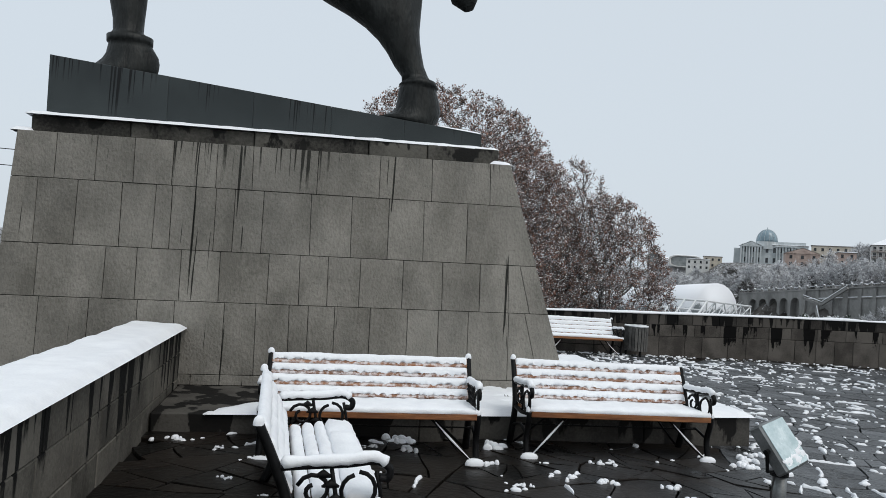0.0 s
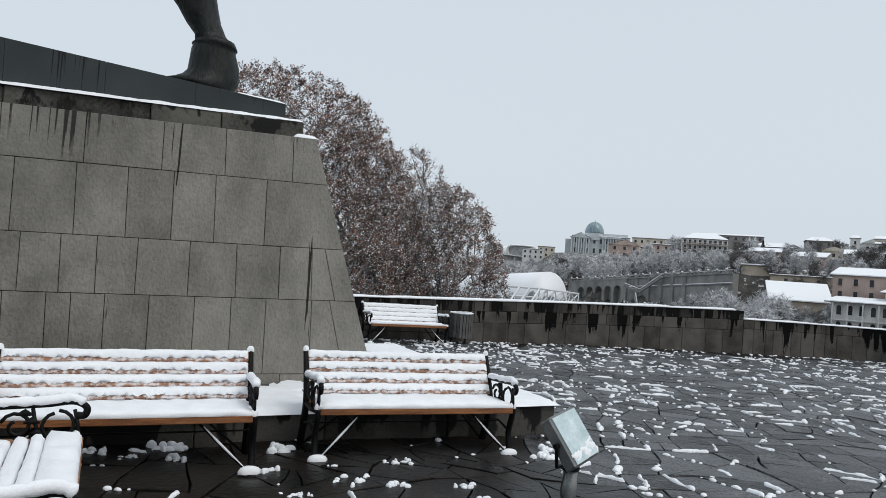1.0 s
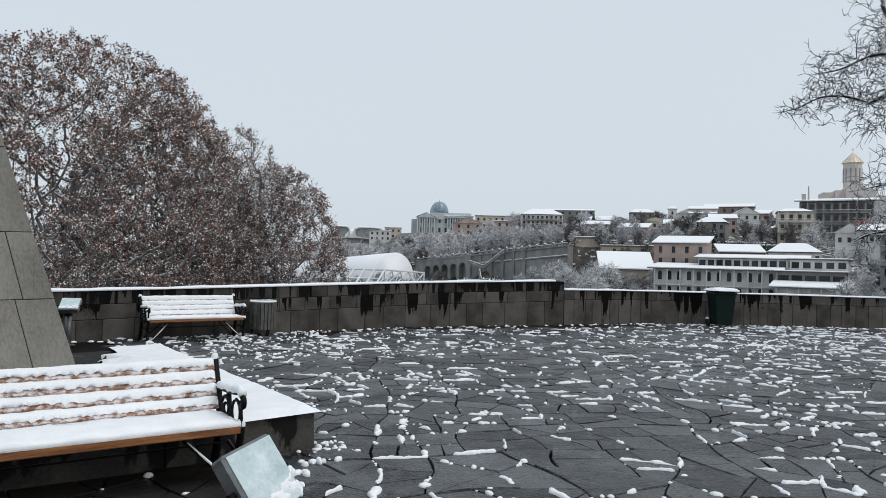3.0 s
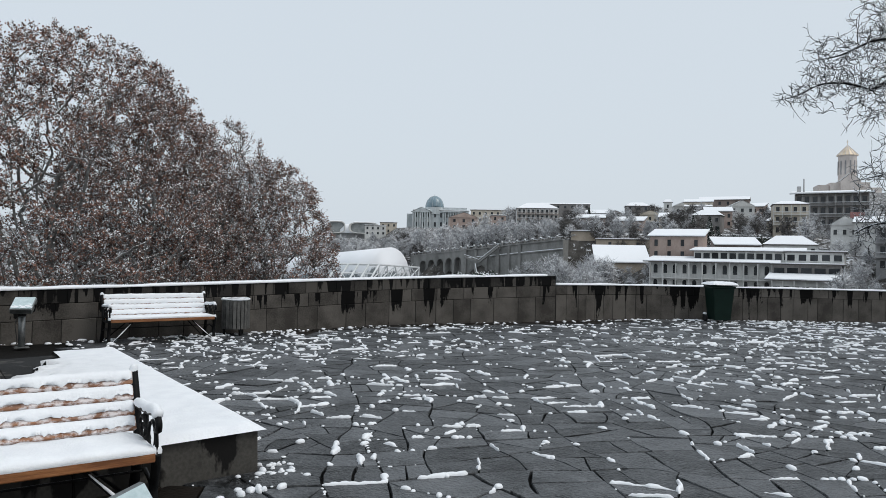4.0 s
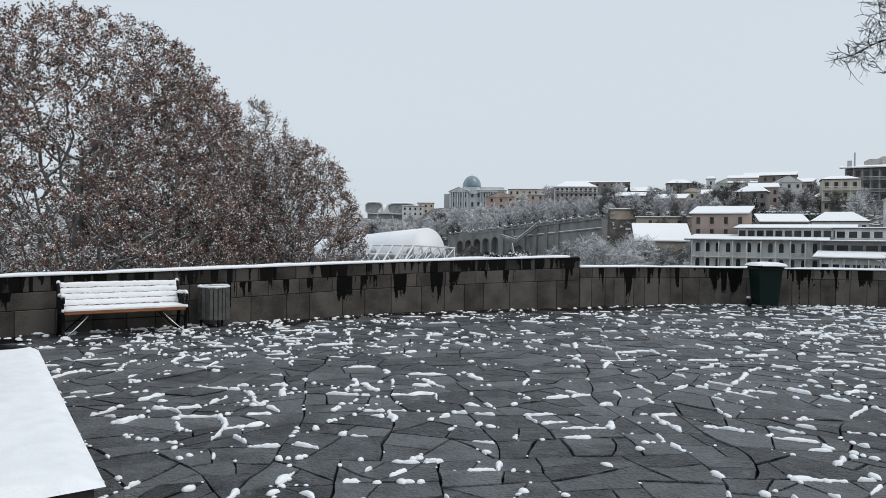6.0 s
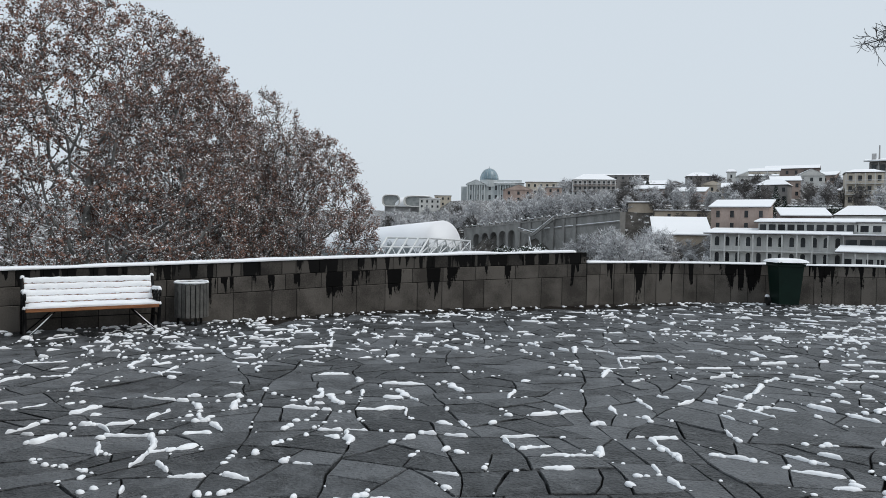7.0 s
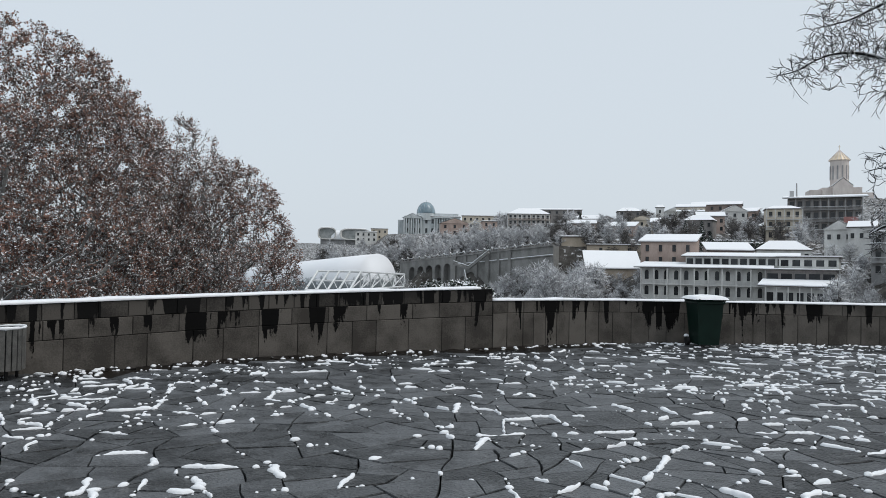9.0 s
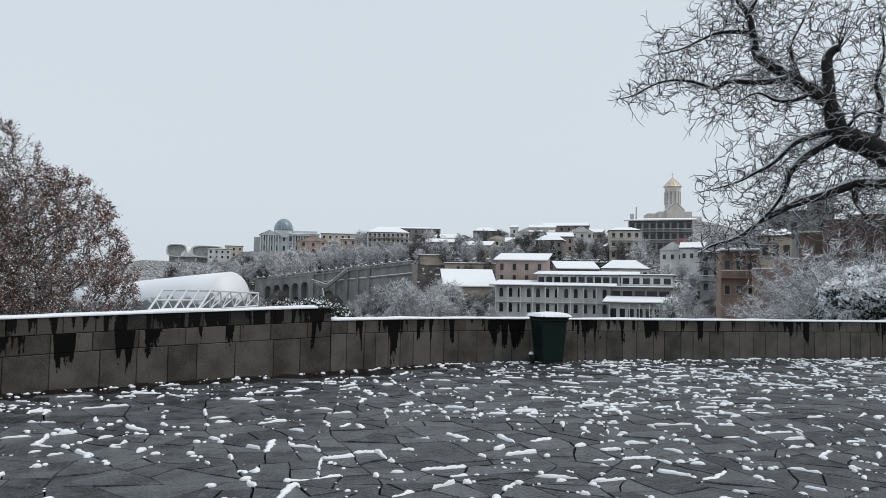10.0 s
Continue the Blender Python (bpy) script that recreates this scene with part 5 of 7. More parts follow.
def make_hedge(bearing, dist, length, z, tall, turn):
    """A clipped dark hedge with snow on top."""
    rng = random.Random(int(bearing * 10))
    x, y, _ = polar(bearing, dist)
    t = thing("hedge", Matrix.Translation((x, y, z)) @ Matrix.Rotation(radians(-bearing + turn), 4, "Z"), "long dark evergreen hedge topped with snow", "hedge", "hillside hedges")
    vs, fs, sv, sf = [], [], [], []
    for i in range(int(length * 90)):
        p = Vector((rng.uniform(-length / 2, length / 2), rng.uniform(-0.8, 0.8), rng.uniform(-1.0, tall)))
        leaf_bits(vs, fs, p, 0.55, rng)
        if p.z > tall * 0.7 and rng.random() < 0.8:
            leaf_bits(sv, sf, Vector((p.x, p.y, tall + rng.gauss(0, 0.12))), 0.45, rng)
    tagged(part("foliage", Buf().add(vs, fs), conifer_m, t), kind="stuff")
    tagged(part("snow", Buf().add(sv, sf), snow_m, t), kind="stuff")


for row in ((57.6, 246, 21, 8.8, 2.0, 2), (61.2, 240, 16, 8.0, 1.8, -3), (55.2, 262, 14, 12.0, 1.6, 4), (51.4, 286, 18, 15.5, 1.6, 0)):
    make_hedge(*row)
shrub = make_frosty("frosted_shrub", "dense shrub white with frost below the parapet", "shrub", 12, 4.2, 3.6, 40, True)
shrub2 = make_frosty("frosted_shrub", "tangled shrub white with frost below the parapet", "shrub", 13, 3.4, 3.8, 40, True)
plant_first(shrub, 73.5, 52)
plant_first(shrub2, 77.0, 48)
for b, d, s in ((70.4, 60, 0.9), (71.6, 55, 1.1), (72.6, 58, 1.2), (75.0, 55, 1.3), (76.2, 52, 1.25), (78.2, 50, 1.4), (79.5, 47, 1.3), (74.4, 62, 1.3), (80.5, 52, 1.5), (69.8, 75, 0.9), (82, 46, 1.4), (77.5, 60, 1.6)):
    plant(rng.choice((shrub, shrub2)), b, d, s)

# evergreens whose heads show over the wall
def make_round_evergreen(seed, height, width, laden=False):
    rng = random.Random(seed)
    t = thing("evergreen_tree", Matrix.Identity(4), "low thicket buried under lumps of snow" if laden else "dark evergreen tree with snow-powdered head behind the parapet", "shrub" if laden else "tree", "snow-laden thickets" if laden else "snowy evergreens")
    part("trunk", Buf().tube([(0, 0, -0.5), (0.1, 0, height * 0.8)], [0.3, 0.08], 7), twig_m, t)
    vs, fs, sv, sf = [], [], [], []
    for i in range(15000 if laden else 5200):
        d = Vector((rng.gauss(0, 1), rng.gauss(0, 1), rng.gauss(0, 1))).normalized() * rng.uniform(0.55, 1.0)
        lump = 1 + 0.22 * noise.noise(d * 2.2 + Vector((seed, 0, 0)))
        p = Vector((d.x * width * lump, d.y * width * lump, height * 0.72 + d.z * height * 0.28 * lump))
        leaf_bits(vs, fs, p, 0.14 if laden else 0.34, rng)
        if laden and lump > 0.97 or not laden and d.z > -0.1 and rng.random() < 0.55:
            leaf_bits(sv, sf, p * (1.03 if laden else 1.0) + Vector((0, 0, 0.08)), 0.17 if laden else 0.24, rng)
    tagged(part("crown", Buf().add(vs, fs), conifer_m, t), kind="stuff")
    tagged(part("snow", Buf().add(sv, sf), snow_m, t), kind="stuff")
    return t


ever = make_round_evergreen(31, 13.2, 2.3)
plant_first(ever, 36.6, 60)
for b, d, s in ((35.2, 63, 1.0), (37.6, 61, 1.03), (38.9, 60, 0.99), (39.8, 64, 0.95), (35.9, 66, 1.02)):
    plant(ever, b, d, s)

heap = make_round_evergreen(36, 4.8, 2.3, True)
heap.name = "snowy_thicket"
plant_first(heap, 78.2, 47)
for b, d, sz in ((76.9, 47, 0.8), (79.6, 46, 1.0), (80.8, 45, 1.05), (79.0, 50, 1.1), (77.6, 45, 0.7)):
    plant(heap, b, d, sz)

# ---- the town on the far bank ----
def facade(name, dark, light, vary=0.1):
    return mat(name, dark, light, 0.85, 0.35, 3.0, 0.15, vary=vary, stretch=(1, 1, 0.5))


# distance haze is put into the rose, brown and brick tones: paler, greyer
pink_m = facade("hazed_rose_plaster", (0.34, 0.26, 0.225), (0.47, 0.375, 0.33))
cream_m = facade("pale_grey_plaster", (0.5, 0.5, 0.49), (0.7, 0.7, 0.68))
stone_m = facade("sand_plaster", (0.46, 0.41, 0.34), (0.64, 0.58, 0.49))
grey_m = facade("grey_plaster", (0.24, 0.24, 0.245), (0.42, 0.42, 0.42))
brown_m = facade("hazed_brown_timber", (0.16, 0.15, 0.145), (0.29, 0.275, 0.265))
brick_m = facade("hazed_old_red_brick", (0.19, 0.15, 0.135), (0.30, 0.245, 0.22))
old_brick_m = facade("sooty_red_brick", (0.10, 0.072, 0.060), (0.20, 0.150, 0.128), 0.3)
orange_m = facade("terracotta_plaster", (0.24, 0.165, 0.13), (0.36, 0.26, 0.21))
ochre_m = facade("ochre_plaster", (0.38, 0.32, 0.25), (0.52, 0.45, 0.37))
# the palace stone has the blue-grey of distant haze mixed into it
palace_m = facade("hazed_palace_stone", (0.38, 0.42, 0.43), (0.55, 0.58, 0.59))
glassblue_m = mat("blue_dome_glass", (0.16, 0.23, 0.27), (0.27, 0.36, 0.41), 0.25, 0.2, 2, 0.0)
pane_m = mat("dark_window_glass", (0.012, 0.014, 0.017), (0.045, 0.05, 0.055), 0.18, 0.3, 2, 0.0, vary=0.6)
grey_glass_m = mat("grey_green_glass", (0.18, 0.20, 0.20), (0.34, 0.36, 0.36), 0.3, 0.3, 2, 0.0)
white_m = mat("white_painted_steel", (0.55, 0.57, 0.58), (0.72, 0.74, 0.75), 0.5, 1, 8, 0.0)
# church stone and gilding are paled by far haze painted into both
church_m = facade("hazed_church_stone", (0.56, 0.50, 0.47), (0.72, 0.66, 0.62))
gold_m = mat("hazed_gilded_roof", (0.62, 0.50, 0.36), (0.82, 0.71, 0.55), 0.5, 0.3, 2, 0.0, metal=0.2)
roof_m = mat("dark_roof_sheet", (0.05, 0.045, 0.042), (0.14, 0.12, 0.11), 0.7, 0.5, 4, 0.1)
vstone_m = facade("viaduct_stone", (0.15, 0.15, 0.145), (0.28, 0.28, 0.27))
red_m = mat("faded_red_cloth", (0.34, 0.16, 0.15), (0.48, 0.25, 0.23), 0.8, 1, 6, 0.0)
UNIT_PANES = {}


def add_window(parent, x, y, z, w, h, arched=False, frame=cream_m):
    """A window: a frame round a dark pane, sharing meshes between windows of one size."""
    key = (round(w, 2), round(h, 2), arched, frame.name)
    if key not in UNIT_PANES:
        fr, pn = Buf(), Buf()
        t, d = 0.10, 0.14
        fr.box(-w / 2 - t, -d, -t, -w / 2, 0.02, h + t).box(w / 2, -d, -t, w / 2 + t, 0.02, h + t).box(-w / 2, -d, h, w / 2, 0.02, h + t).box(-w / 2 - 0.1, -d - 0.06, -t - 0.06, w / 2 + 0.1, 0.02, -t + 0.04)
        if arched:
            ring = [(-w / 2 * math.cos(a * math.pi / 10), -0.03, h + w / 2 * math.sin(a * math.pi / 10)) for a in range(11)]
            pn.add([(-w / 2, -0.03, 0), (w / 2, -0.03, 0)] + ring[::-1], [tuple(range(13))])
            fr = Buf().box(-w / 2 - t, -d, -t, -w / 2, 0.02, h).box(w / 2, -d, -t, w / 2 + t, 0.02, h).box(-w / 2 - 0.1, -d - 0.06, -t - 0.06, w / 2 + 0.1, 0.02, -t + 0.04)
            fr.tube([(p[0] * 1.1, -0.06, h + (p[2] - h) * 1.1) for p in ring], 0.08, 4)
        else:
            pn.box(-w / 2, -0.04, 0, w / 2, 0.01, h)
        pn.box(-0.03, -0.07, 0, 0.03, -0.02, h)
        UNIT_PANES[key] = fr.mesh("window_frame", frame), pn.mesh("pane", pane_m)
    fm, pm = UNIT_PANES[key]
    win = new("window", fm)
    win.parent = parent
    win.matrix_basis = Matrix.Translation((x, y, z))
    p = new("pane", pm)
    p.parent = win
    return win


def site(bearing, dist, turn=0.0, z=0.0):
    """A pose whose -y looks back to the terrace."""
    return Matrix.Translation(polar(bearing, dist, z)) @ Matrix.Rotation(radians(-bearing + turn), 4, "Z")


def building(name, label, bearing, dist, w, z0, z1, depth=9.0, turn=0.0, wall=None, roof="flat", floors=2, cols=4, win=(1.0, 1.5), arched=False, rise=2.0, group="houses on the far bank", over=0.4, balcony=False, snow=0.25, frame=None, trim=None):
    """A house with windows on its front, a roof under snow, and balconies where asked."""
    wall = wall or cream_m
    low = min(terrain(*polar(bearing, dist)[:2]), z0) - 2.0
    b = thing(name, site(bearing, dist, turn), label, "building", group)
    part("wall", Buf().box(-w / 2, 0, low, w / 2, depth, z1), wall, b)
    H = (z1 - z0) / max(1, floors)
    for f in range(floors):
        for c in range(cols):
            x = -w / 2 + w * (c + 0.5) / cols
            zz = z0 + H * f + max(0.35, (H - win[1]) * 0.5)
            add_window(b, x, -0.002, zz, win[0], win[1], arched, frame or wall)
        if balcony and f > 0:
            trim = trim or wall
            zb = z0 + H * f
            bal = part("balcony", Buf().box(-w / 2 - 0.2, -1.5, zb - 0.15, w / 2 + 0.2, 0.0, zb), trim, b)
            rail = Buf().box(-w / 2 - 0.2, -1.5, zb + 0.95, w / 2 + 0.2, -1.42, zb + 1.03)
            for k in range(int(w / 0.35)):
                rail.box(-w / 2 + 0.35 * k, -1.48, zb, -w / 2 + 0.35 * k + 0.06, -1.44, zb + 0.95)
            part("rail", rail, trim, bal)
            part("snow", Buf().box(-w / 2 - 0.2, -1.52, zb + 1.035, w / 2 + 0.2, -1.40, zb + 1.12), snow_m, bal)
            for k in range(cols + 1):
                xx = -w / 2 + w * k / cols
                part("post", Buf().box(xx - 0.11, -1.5, zb, xx + 0.11, -1.34, zb + H - 0.15), trim, bal)
    o = over
    if roof == "flat":
        rf = part("roof", Buf().box(-w / 2 - o, -o - (1.4 if balcony else 0), z1, w / 2 + o, depth + o, z1 + 0.22), roof_m, b)
        part("snow", Buf().box(-w / 2 - o + 0.03, -o - (1.4 if balcony else 0) + 0.03, z1 + 0.22, w / 2 + o - 0.03, depth + o - 0.03, z1 + 0.22 + snow + 0.15, 0.12), snow_m, rf)
    elif roof == "mono":
        def slab(t0, t1):
            return Buf().add([(-w / 2 - o, -o, z1 + t0), (w / 2 + o, -o, z1 + t0), (w / 2 + o, depth + o, z1 + rise + t0), (-w / 2 - o, depth + o, z1 + rise + t0), (-w / 2 - o, -o, z1 + t1), (w / 2 + o, -o, z1 + t1), (w / 2 + o, depth + o, z1 + rise + t1), (-w / 2 - o, depth + o, z1 + rise + t1)],
                             [(0, 1, 5, 4), (1, 2, 6, 5), (2, 3, 7, 6), (3, 0, 4, 7), (4, 5, 6, 7), (3, 2, 1, 0)])
        rf = part("roof", slab(0, 0.2), roof_m, b)
        part("gable", Buf().add([(-w / 2, 0.02, z1), (w / 2, 0.02, z1), (w / 2, depth, z1), (-w / 2, depth, z1), (w / 2, depth, z1 + rise), (-w / 2, depth, z1 + rise)], [(0, 1, 4, 5), (1, 2, 4), (0, 5, 3), (3, 5, 4, 2)]), wall, b)
        part("snow", slab(0.204, 0.204 + snow), snow_m, rf)
    else:
        k = 0.5 if roof == "gable" else 0.22
        ridge = [(-w / 2 - o + (0 if roof == "gable" else w * 0.28), depth / 2, z1 + rise), (w / 2 + o - (0 if roof == "gable" else w * 0.28), depth / 2, z1 + rise)]
        if roof == "front":
            ridge = [(0, -o, z1 + rise), (0, depth + o, z1 + rise)]

        def cap(dz, grow):
            c = [(-w / 2 - o - grow, -o - grow, z1 + dz), (w / 2 + o + grow, -o - grow, z1 + dz), (w / 2 + o + grow, depth + o + grow, z1 + dz), (-w / 2 - o - grow, depth + o + grow, z1 + dz)]
            r = [(p[0], p[1], p[2] + dz) for p in ridge]
            if roof == "front":
                return Buf().add(c + r, [(0, 4, 5, 3), (1, 2, 5, 4), (0, 1, 4), (2, 3, 5), (3, 2, 1, 0)])
            return Buf().add(c + r, [(0, 1, 5, 4), (2, 3, 4, 5), (1, 2, 5), (3, 0, 4), (3, 2, 1, 0)])
        rf = part("roof", cap(0.0, 0.0), wall if roof == "front" else roof_m, b)
        top = cap(snow, -0.05)
        if roof == "front":
            top = Buf().add([(p[0], p[1] + (0.12 if i in (0, 1, 4) else 0), p[2]) for i, p in enumerate(top.v)], [(0, 4, 5, 3), (1, 2, 5, 4)])
        part("snow", top, snow_m, rf)
    return b


# modern hall beside the palace: two wide glass-ended tubes on a low base
hall = thing("concert_hall", site(28.55, 620), "pale modern hall of two glass-ended tubes under snow", "building", "houses on the far bank")
part("base", Buf().box(-20, 4, 8, 22, 26, 24.5), grey_m, hall)


def funnel(cx, cz, rx, rz, y0, y1, grow):
    """A rounded tube that opens towards the terrace, with its recessed glass."""
    shell, rows = Buf(), ((y1, 0.8), (y0 + 4, 1.0), (y0, grow), (y0, grow - 0.12), (y0 + 2.5, grow - 0.16))
    for y, k in rows:
        for q in range(20):
            a = 2 * math.pi * q / 20
            c, sn = math.cos(a), math.sin(a)
            shell.v.append((cx + rx * k * abs(c) ** 0.6 * (1 if c > 0 else -1), y, cz + rz * k * abs(sn) ** 0.6 * (1 if sn > 0 else -1)))
    for r in range(len(rows) - 1):
        for q in range(20):
            shell.f.append((r * 20 + q, r * 20 + (q + 1) % 20, r * 20 + 20 + (q + 1) % 20, r * 20 + 20 + q))
    tube = part("shell", shell, cream_m, hall)
    part("glass", Buf().add([(p[0], p[1] - 0.3, p[2]) for p in shell.v[80:100]], [tuple(range(20))]), grey_glass_m, tube)
    part("snow", Buf().box(cx - rx * 0.72, y0 + 1.5, cz + rz * 0.93, cx + rx * 0.72, y1, cz + rz * grow + 0.5, 0.4), snow_m, tube)


funnel(-14.5, 26.0, 7.6, 5.0, 0.0, 20.0, 1.04)
funnel(9.5, 25.6, 13.0, 4.8, -2.0, 20.0, 1.03)
part("mound", Buf().dome(-4.0, 6, 22.0, 8.0, 6.0, 7.0, 0, 14, random.Random(4)), snow_m, hall, smooth=True)
building("house", "small pale block with a flat snowy roof", 31.36, 560, 13, 19.5, 28.0, 9, 0, stone_m, "flat", 2, 3, (1.4, 1.8))
building("house", "low pale wing with a snowy roof", 30.3, 540, 16, 17.0, 24.5, 9, 0, cream_m, "flat", 2, 4, (1.4, 1.8))

# the palace with its dome
palace = building("domed_palace", "pale columned palace with a blue glass dome", 35.6, 565, 44, 24.0, 38.8, 22, 0, palace_m, "flat", 2, 9, (1.8, 3.6))
for i in range(8):
    part("column", Buf().tube([(-22.5 + i * 1.9, -3.0, 22), (-22.5 + i * 1.9, -3.0, 37.2)], 0.55, 8), palace_m, palace)
ped = Buf()
ped.add([(-23.6, -3.6, 37.2), (-7.8, -3.6, 37.2), (-15.7, -3.6, 41.0), (-23.6, 2, 37.2), (-7.8, 2, 37.2), (-15.7, 2, 41.0)], [(0, 1, 2), (3, 5, 4), (0, 2, 5, 3), (1, 4, 5, 2), (0, 3, 4, 1)])
part("pediment", ped, palace_m, palace)
part("snow", Buf().add([(-23.9, -3.4, 37.5), (-15.7, -3.4, 41.4), (-7.5, -3.4, 37.5), (-23.9, 2, 37.5), (-15.7, 2, 41.4), (-7.5, 2, 37.5)], [(0, 1, 4, 3), (1, 2, 5, 4)]), snow_m, palace)
for i in range(7):
    part("column", Buf().tube([(1.5 + i * 2.0, -1.6, 23), (1.5 + i * 2.0, -1.6, 37.6)], 0.5, 8), palace_m, palace)
part("cornice", Buf().box(0.2, -2.6, 37.6, 14.8, 0.0, 38.7), palace_m, palace)
part("upper_block", Buf().box(1.5, 3.0, 39.2, 20.5, 14.0, 41.6), palace_m, palace)
part("side_wing", Buf().box(-27.5, 2.0, 18.0, -22.02, 16.0, 36.0), palace_m, palace)
part("drum", Buf().tube([(-5.4, 6, 36), (-5.4, 6, 41.5)], 7.4, 24), palace_m, palace)
rows = [(7.4 * math.cos(a * math.pi / 20), 41.5 + 9.4 * math.sin(a * math.pi / 20)) for a in range(11)]
dome = part("dome", Buf().tube([(-5.4, 6, z) for r, z in rows], [max(0.15, r) for r, z in rows], 28), glassblue_m, palace, "blue-grey glass dome", smooth=True)
for k in range(14):
    a = 2 * math.pi * k / 14
    part("rib", Buf().tube([(-5.4 + (r + 0.06) * math.cos(a), 6 + (r + 0.06) * math.sin(a), z) for r, z in rows], 0.10, 4), palace_m, dome)
part("finial", Buf().tube([(-5.4, 6, 50.8), (-5.4, 6, 52.6)], [0.35, 0.05], 6), palace_m, dome)

building("house", "rose brick house with a snowy gable roof", 37.37, 440, 17.5, 19.0, 26.6, 10, 6, pink_m, "front", 2, 3, (1.5, 2.0), rise=3.2)
building("house", "long flat pale block with snow on the roof", 39.9, 470, 32, 25.0, 33.4, 10, 0, stone_m, "flat", 2, 8, (1.4, 1.8))
building("house", "small rose house beside the long block", 40.2, 430, 9, 20.5, 27.5, 8, 8, pink_m, "flat", 2, 2, (1.3, 1.8))
building("balcony_house", "pale house with tiered balconies and a snowy hip roof", 43.3, 390, 22.5, 20.2, 29.4, 12, 4, cream_m, "hip", 3, 9, (1.3, 1.9), balcony=True, rise=3.4, trim=brick_m)
building("house", "flat-roofed dark house on the ridge", 45.5, 440, 30, 29.5, 35.6, 10, 0, brown_m, "mono", 2, 7, (1.4, 1.5), rise=1.4)
building("house", "low house with a broad snowy roof", 47.9, 330, 17.5, 20.0, 23.0, 9, -6, brown_m, "hip", 1, 4, (1.2, 1.4), rise=2.0)
building("house", "grey house with a snowy roof on the ridge", 51.1, 360, 11.4, 24.0, 28.8, 9, 5, brown_m, "hip", 2, 3, (1.2, 1.6))
building("chapel", "tiny white chapel turret on the ridge", 53.36, 420, 4.6, 31.0, 35.5, 4.6, 0, cream_m, "hip", 1, 1, (1.0, 1.8), rise=1.6)
building("house", "small house with a steep snowy roof", 54.7, 340, 10.6, 23.0, 27.2, 8, 8, cream_m, "front", 1, 3, (1.1, 1.5), rise=2.4)
building("house", "long red-brown house on the ridge", 57.4, 350, 21.6, 25.0, 30.8, 9, -4, brick_m, "gable", 2, 6, (1.1, 1.5), rise=1.8)
building("house", "white-roofed house on the ridge", 58.7, 320, 9.8, 22.5, 25.5, 8, 12, cream_m, "front", 1, 3, (1.1, 1.4), rise=2.6)
building("house", "low ochre wall-house on the slope", 46.9, 250, 9, 9.5, 11.6, 7, 0, ochre_m, "flat", 1, 0, (1.0, 1.2))
building("house", "low ochre retaining building on the slope", 50.0, 238, 18, 6.0, 8.6, 6, 0, ochre_m, "flat", 1, 2, (1.0, 1.0), snow=0.1)
building("shed", "long shed with a wide snow-covered roof", 49.9, 212, 15.5, -1.6, 0.9, 12, 6, ochre_m, "mono", 1, 0, (1.0, 1.0), rise=5.2, snow=0.3)
rngc = random.Random(91)
for i in range(13):
    bb, dd = rngc.uniform(46, 63), rngc.uniform(262, 335)
    zz = terrain(*polar(bb, dd)[:2])
    hh = rngc.choice((3.2, 3.4, 5.8))
    building("house", "small hillside house with snow on its roof", bb, dd, rngc.uniform(7, 12), zz + 0.3, zz + 0.3 + hh, 8, rngc.uniform(-18, 18), rngc.choice((cream_m, pink_m, brown_m, brick_m, stone_m, grey_m)), rngc.choice(("hip", "mono", "front", "mono")), 2 if hh > 5 else 1, rngc.choice((3, 4)), (1.0, 1.4), rise=rngc.uniform(1.4, 2.2))

# rose house and the long white hotel
building("house", "rose plaster house with a sloping snowy roof", 53.9, 192, 13.4, -1.0, 8.2, 11, -8, pink_m, "mono", 3, 4, (0.9, 1.7), rise=2.2, snow=0.25, over=0.6)
hotel = building("hotel", "long white hotel with arched windows and galleries, snowy roofs", 56.4, 175, 27, -9.4, 1.6, 12, -5, cream_m, "mono", 3, 12, (0.95, 1.7), True, rise=1.2, over=1.7, snow=0.2)
for zb in (-2.1, -5.75):
    gal = part("gallery", Buf().box(-13.7, -1.6, zb - 0.2, 13.7, 0, zb), cream_m, hotel)
    part("rail", Buf().box(-13.7, -1.6, zb + 0.95, 13.7, -1.52, zb + 1.02), cream_m, gal)
    for k in range(48):
        part("baluster", Buf().box(-13.6 + k * 0.578 - 0.03, -1.58, zb, -13.6 + k * 0.578 + 0.03, -1.54, zb + 0.95), cream_m, gal)
for k in range(10):
    x = -13.5 + k * 3.0
    part("column", Buf().tube([(x, -1.4, -9.5), (x, -1.4, 1.6)], 0.17, 8), cream_m, hotel)
building("hotel_attic", "glazed upper storey of the hotel with a snowy roof", 59.0, 181, 24, 2.2, 4.4, 8, -5, cream_m, "mono", 1, 12, (1.5, 1.5), rise=0.9, over=0.9, snow=0.2)
building("hotel_attic", "glazed upper storey of the hotel with a snowy roof", 63.6, 179, 12, 2.0, 4.4, 8, -5, cream_m, "flat", 1, 5, (1.6, 1.4), over=0.5, snow=0.15)
building("hotel_terrace", "dark open terrace storey with a snowy canopy", 63.1, 171, 13.6, -1.4, 1.5, 10, -5, brown_m, "flat", 1, 5, (2.2, 1.6), over=0.6, snow=0.12)
ann = building("hotel_pavilion", "glazed pavilion with a wide snow-covered canopy", 63.1, 165, 13.4, -6.5, -1.9, 5, -5, cream_m, "mono", 1, 7, (1.3, 2.2), rise=1.2, over=1.3, snow=0.2)
for k in range(7):
    part("column", Buf().tube([(-6.5 + k * 2.17, -1.1, -8), (-6.5 + k * 2.17, -1.1, -1.95)], 0.12, 6), cream_m, ann)
